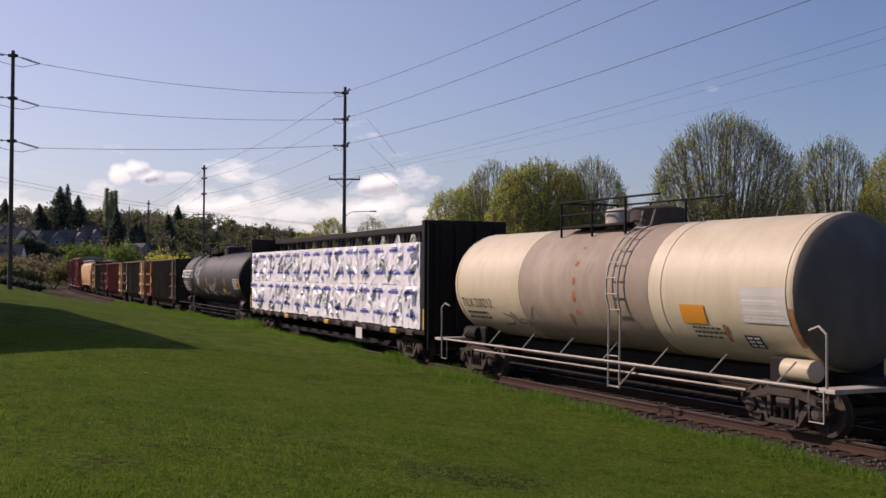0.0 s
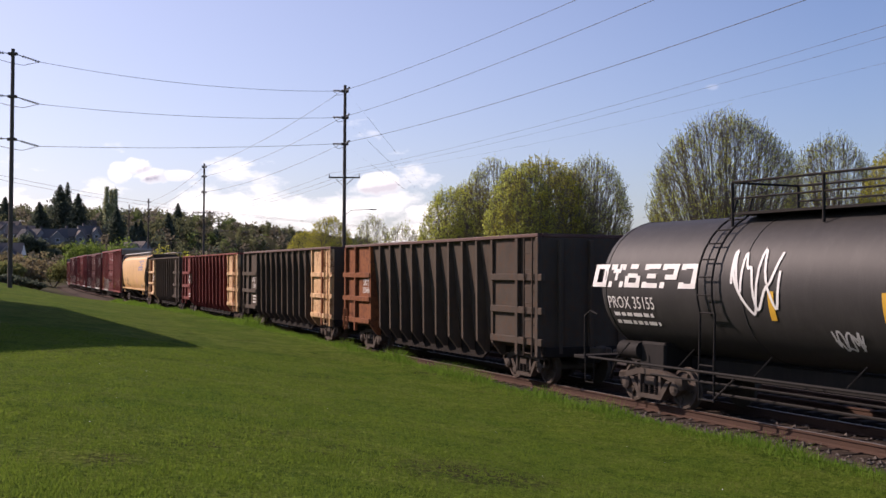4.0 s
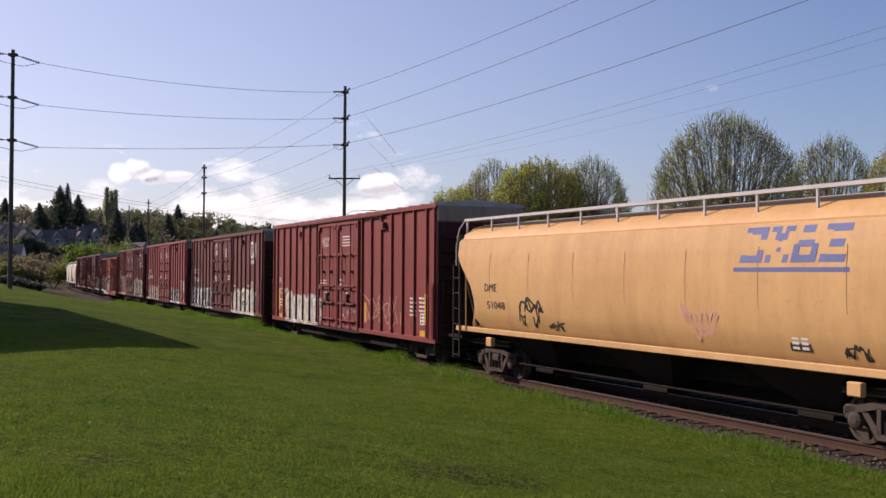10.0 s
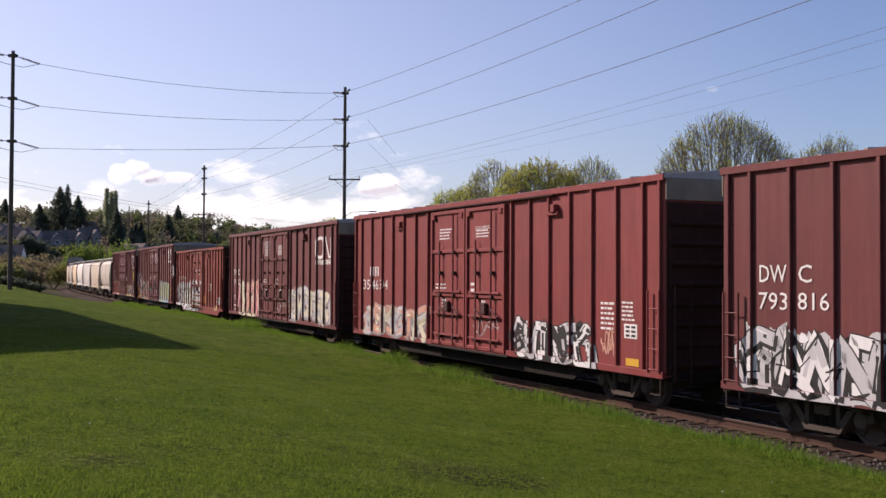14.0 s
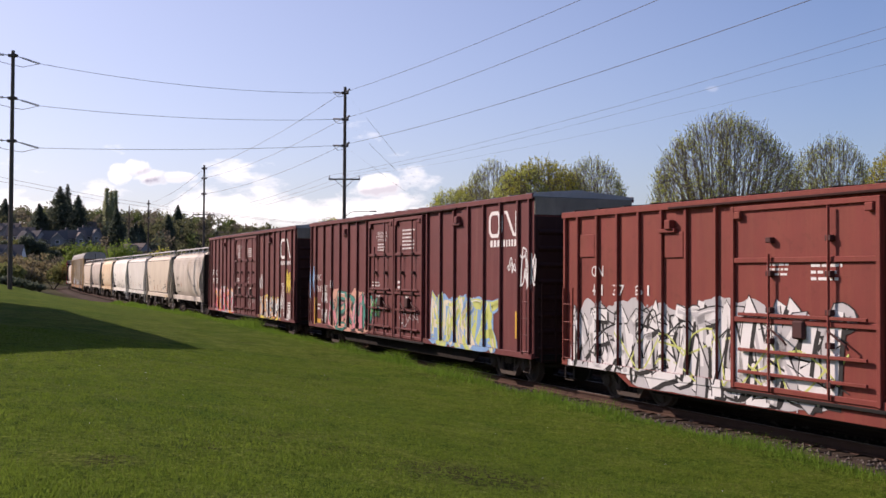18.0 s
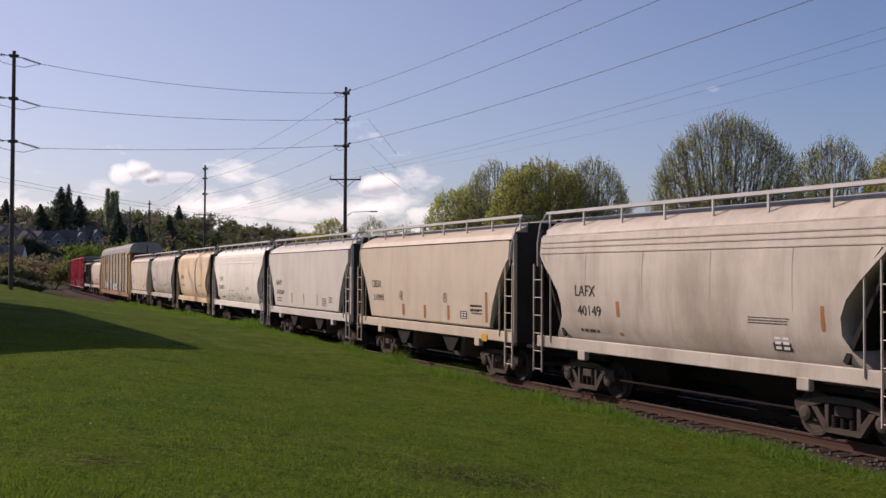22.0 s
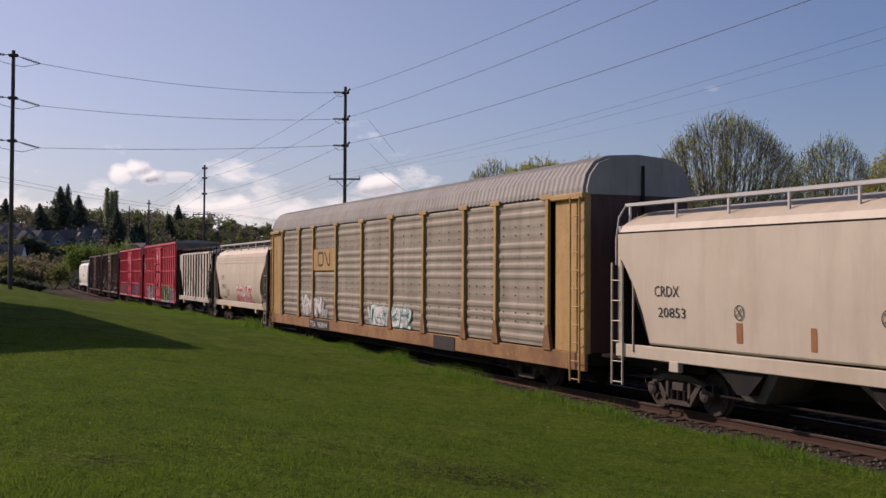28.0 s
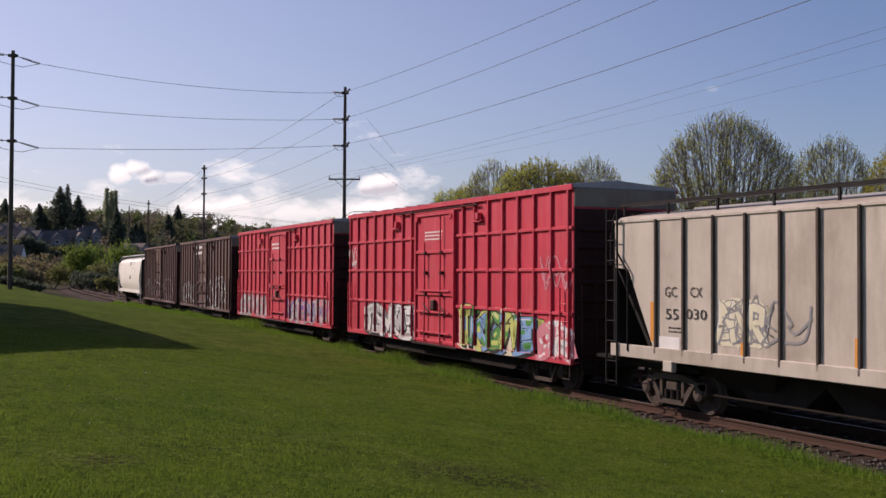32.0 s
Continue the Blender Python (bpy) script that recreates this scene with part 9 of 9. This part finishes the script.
mark_scrawl(B29, "box", -6.26, 6.83, 0.63, 2.33, "spray_silver", 0.06, 2)
mark_blocks(H30, "round", 2, 0.0, -0.26, 3.85, 2.24, 3.76, "spray_grey", False)
mark_text(T1, "tank", "TILX 200212", -6.5, -4.68, 1.92, 2.17, "letter_black")
mark_lines(T1, "tank", 2, -6.4, -4.9, 1.6, 1.8, "letter_black")
mark_plate(T1, "tank", "placard", 3.64, 4.4, 1.88, 2.25, "placard_orange", "orange placard")
mark_plate(T1, "tank", "placard", 5.48, 6.7, 1.96, 2.63, "hopper_grey_white", "pale data panel")
mark_lines(T1, "tank", 8, 5.55, 6.6, 2.0, 2.45, "letter_white")
mark_plate(T1, "tank", "inspection_box", 5.32, 5.77, 1.47, 1.71, "letter_black", "black inspection stencil")
mark_plate(T1, "tank", "reflector", 4.81, 4.92, 1.56, 1.89, "rust_streak")
mark_plate(T1, "tank", "reflector", -0.78, -0.64, 1.61, 1.9, "rust_streak")
mark_plate(T1, "tank", "reflector", 6.74, 6.86, 1.55, 2.25, "rust_streak")
mark_plate(T1, "tank", "rust_run", -0.42, -0.28, 1.9, 3.5, "rust_streak", "brown rust run")
mark_lines(T1, "tank", 3, 3.86, 4.89, 1.6, 1.82, "letter_black")
mark_scrawl(T1, "tank", -4.28, -1.86, 1.44, 2.03, "spray_grey", 0.05, 2)
mark_lines(B9, "door", 3, -2.06, -1.24, 2.3, 2.56, "letter_white")
mark_lines(B9, "door", 2, 0.34, 0.72, 2.36, 2.6, "letter_white")
mark_lines(B9, "door", 3, -1.62, -1.3, 1.86, 2.1, "letter_white")
mark_lines(B9, "door", 3, 1.02, 1.3, 1.84, 2.12, "letter_white")
mark_scrawl(B9, "door", 0.5, 2.1, 1.1, 1.75, "spray_silver", 0.022, 2)
mark_lines(B11, "door", 3, -2.06, -1.24, 2.3, 2.56, "letter_white")
mark_lines(B11, "door", 2, 0.34, 0.72, 2.36, 2.6, "letter_white")
mark_lines(B11, "door", 3, -1.62, -1.3, 1.86, 2.1, "letter_white")
mark_lines(B11, "door", 3, 1.02, 1.3, 1.84, 2.12, "letter_white")
mark_scrawl(B11, "door", 0.5, 2.1, 1.1, 1.75, "spray_silver", 0.022, 2)
mark_lines(B12, "door", 3, -2.06, -1.24, 2.3, 2.56, "letter_white")
mark_lines(B12, "door", 2, 0.34, 0.72, 2.36, 2.6, "letter_white")
mark_lines(B12, "door", 3, -1.62, -1.3, 1.86, 2.1, "letter_white")
mark_lines(B12, "door", 3, 1.02, 1.3, 1.84, 2.12, "letter_white")
mark_scrawl(B12, "door", 0.5, 2.1, 1.1, 1.75, "spray_silver", 0.022, 2)
mark_lines(B14, "door", 3, -2.06, -1.24, 2.3, 2.56, "letter_white")
mark_lines(B14, "door", 2, 0.34, 0.72, 2.36, 2.6, "letter_white")
mark_lines(B14, "door", 3, -1.62, -1.3, 1.86, 2.1, "letter_white")
mark_lines(B14, "door", 3, 1.02, 1.3, 1.84, 2.12, "letter_white")
mark_scrawl(B14, "door", 0.5, 2.1, 1.1, 1.75, "spray_silver", 0.022, 2)
mark_lines(B15, "door", 3, -2.06, -1.24, 2.3, 2.56, "letter_white")
mark_lines(B15, "door", 2, 0.34, 0.72, 2.36, 2.6, "letter_white")
mark_lines(B15, "door", 3, -1.62, -1.3, 1.86, 2.1, "letter_white")
mark_lines(B15, "door", 3, 1.02, 1.3, 1.84, 2.12, "letter_white")
mark_scrawl(B15, "door", 0.5, 2.1, 1.1, 1.75, "spray_silver", 0.022, 2)

# ---- sleepers ----
lay_ties(main_track, 0.0, 0.0, -36.0, 290, 420, True)
lay_ties(side_track, -4.4, -0.15, -36.0, 60, 420, False)

# ---- what moves ----
SPEED_T = np.linspace(0, 32, 6)
SPEED_V = (12.829, 13.055, 13.128, 13.089, 13.470, 13.3445)


def travelled(t):
    n = 200
    ts = np.linspace(0, t, n)
    vs = np.interp(ts, SPEED_T, SPEED_V)
    return float(np.sum((vs[1:] + vs[:-1]) / 2) * (ts[1] - ts[0])) if t > 0 else 0.0


def car_pose(car, half_base, t):
    rear, front = REAR_FRONT[car.name]
    mid = (rear + front) / 2 - travelled(t)
    ax, ay, _ = on_track(mid - half_base)
    bx, by, _ = on_track(mid + half_base)
    return pose((ax + bx) / 2, (ay + by) / 2, 0, 0, 0, math.degrees(math.atan2(ay - by, ax - bx)))


def motions():
    times = [float(t) for t in np.arange(0, 32.01, 1.0)]
    for (car, length, base), wheels in zip(CARS, WHEELS):
        walk(car, [(t, car_pose(car, base, t)) for t in times])
        rear, front = REAR_FRONT[car.name]
        mid = (rear + front) / 2
        near = [k / FPS for k in range(0, 32 * FPS + 1) if -32 < mid - travelled(k / FPS) < 62]
        for w in wheels:
            here = w.matrix_basis.translation.copy()
            if not near:
                continue
            rows = []
            for t in near:
                a = travelled(t) / 0.42
                rows.append((t, Matrix.Translation(here) @ Matrix.Rotation(a, 4, "Y")))
            if near[0] > 0:
                rows.insert(0, (0.0, rows[0][1]))
            if near[-1] < 32:
                rows.append((32.0, rows[-1][1]))
            walk(w, rows)


motions()
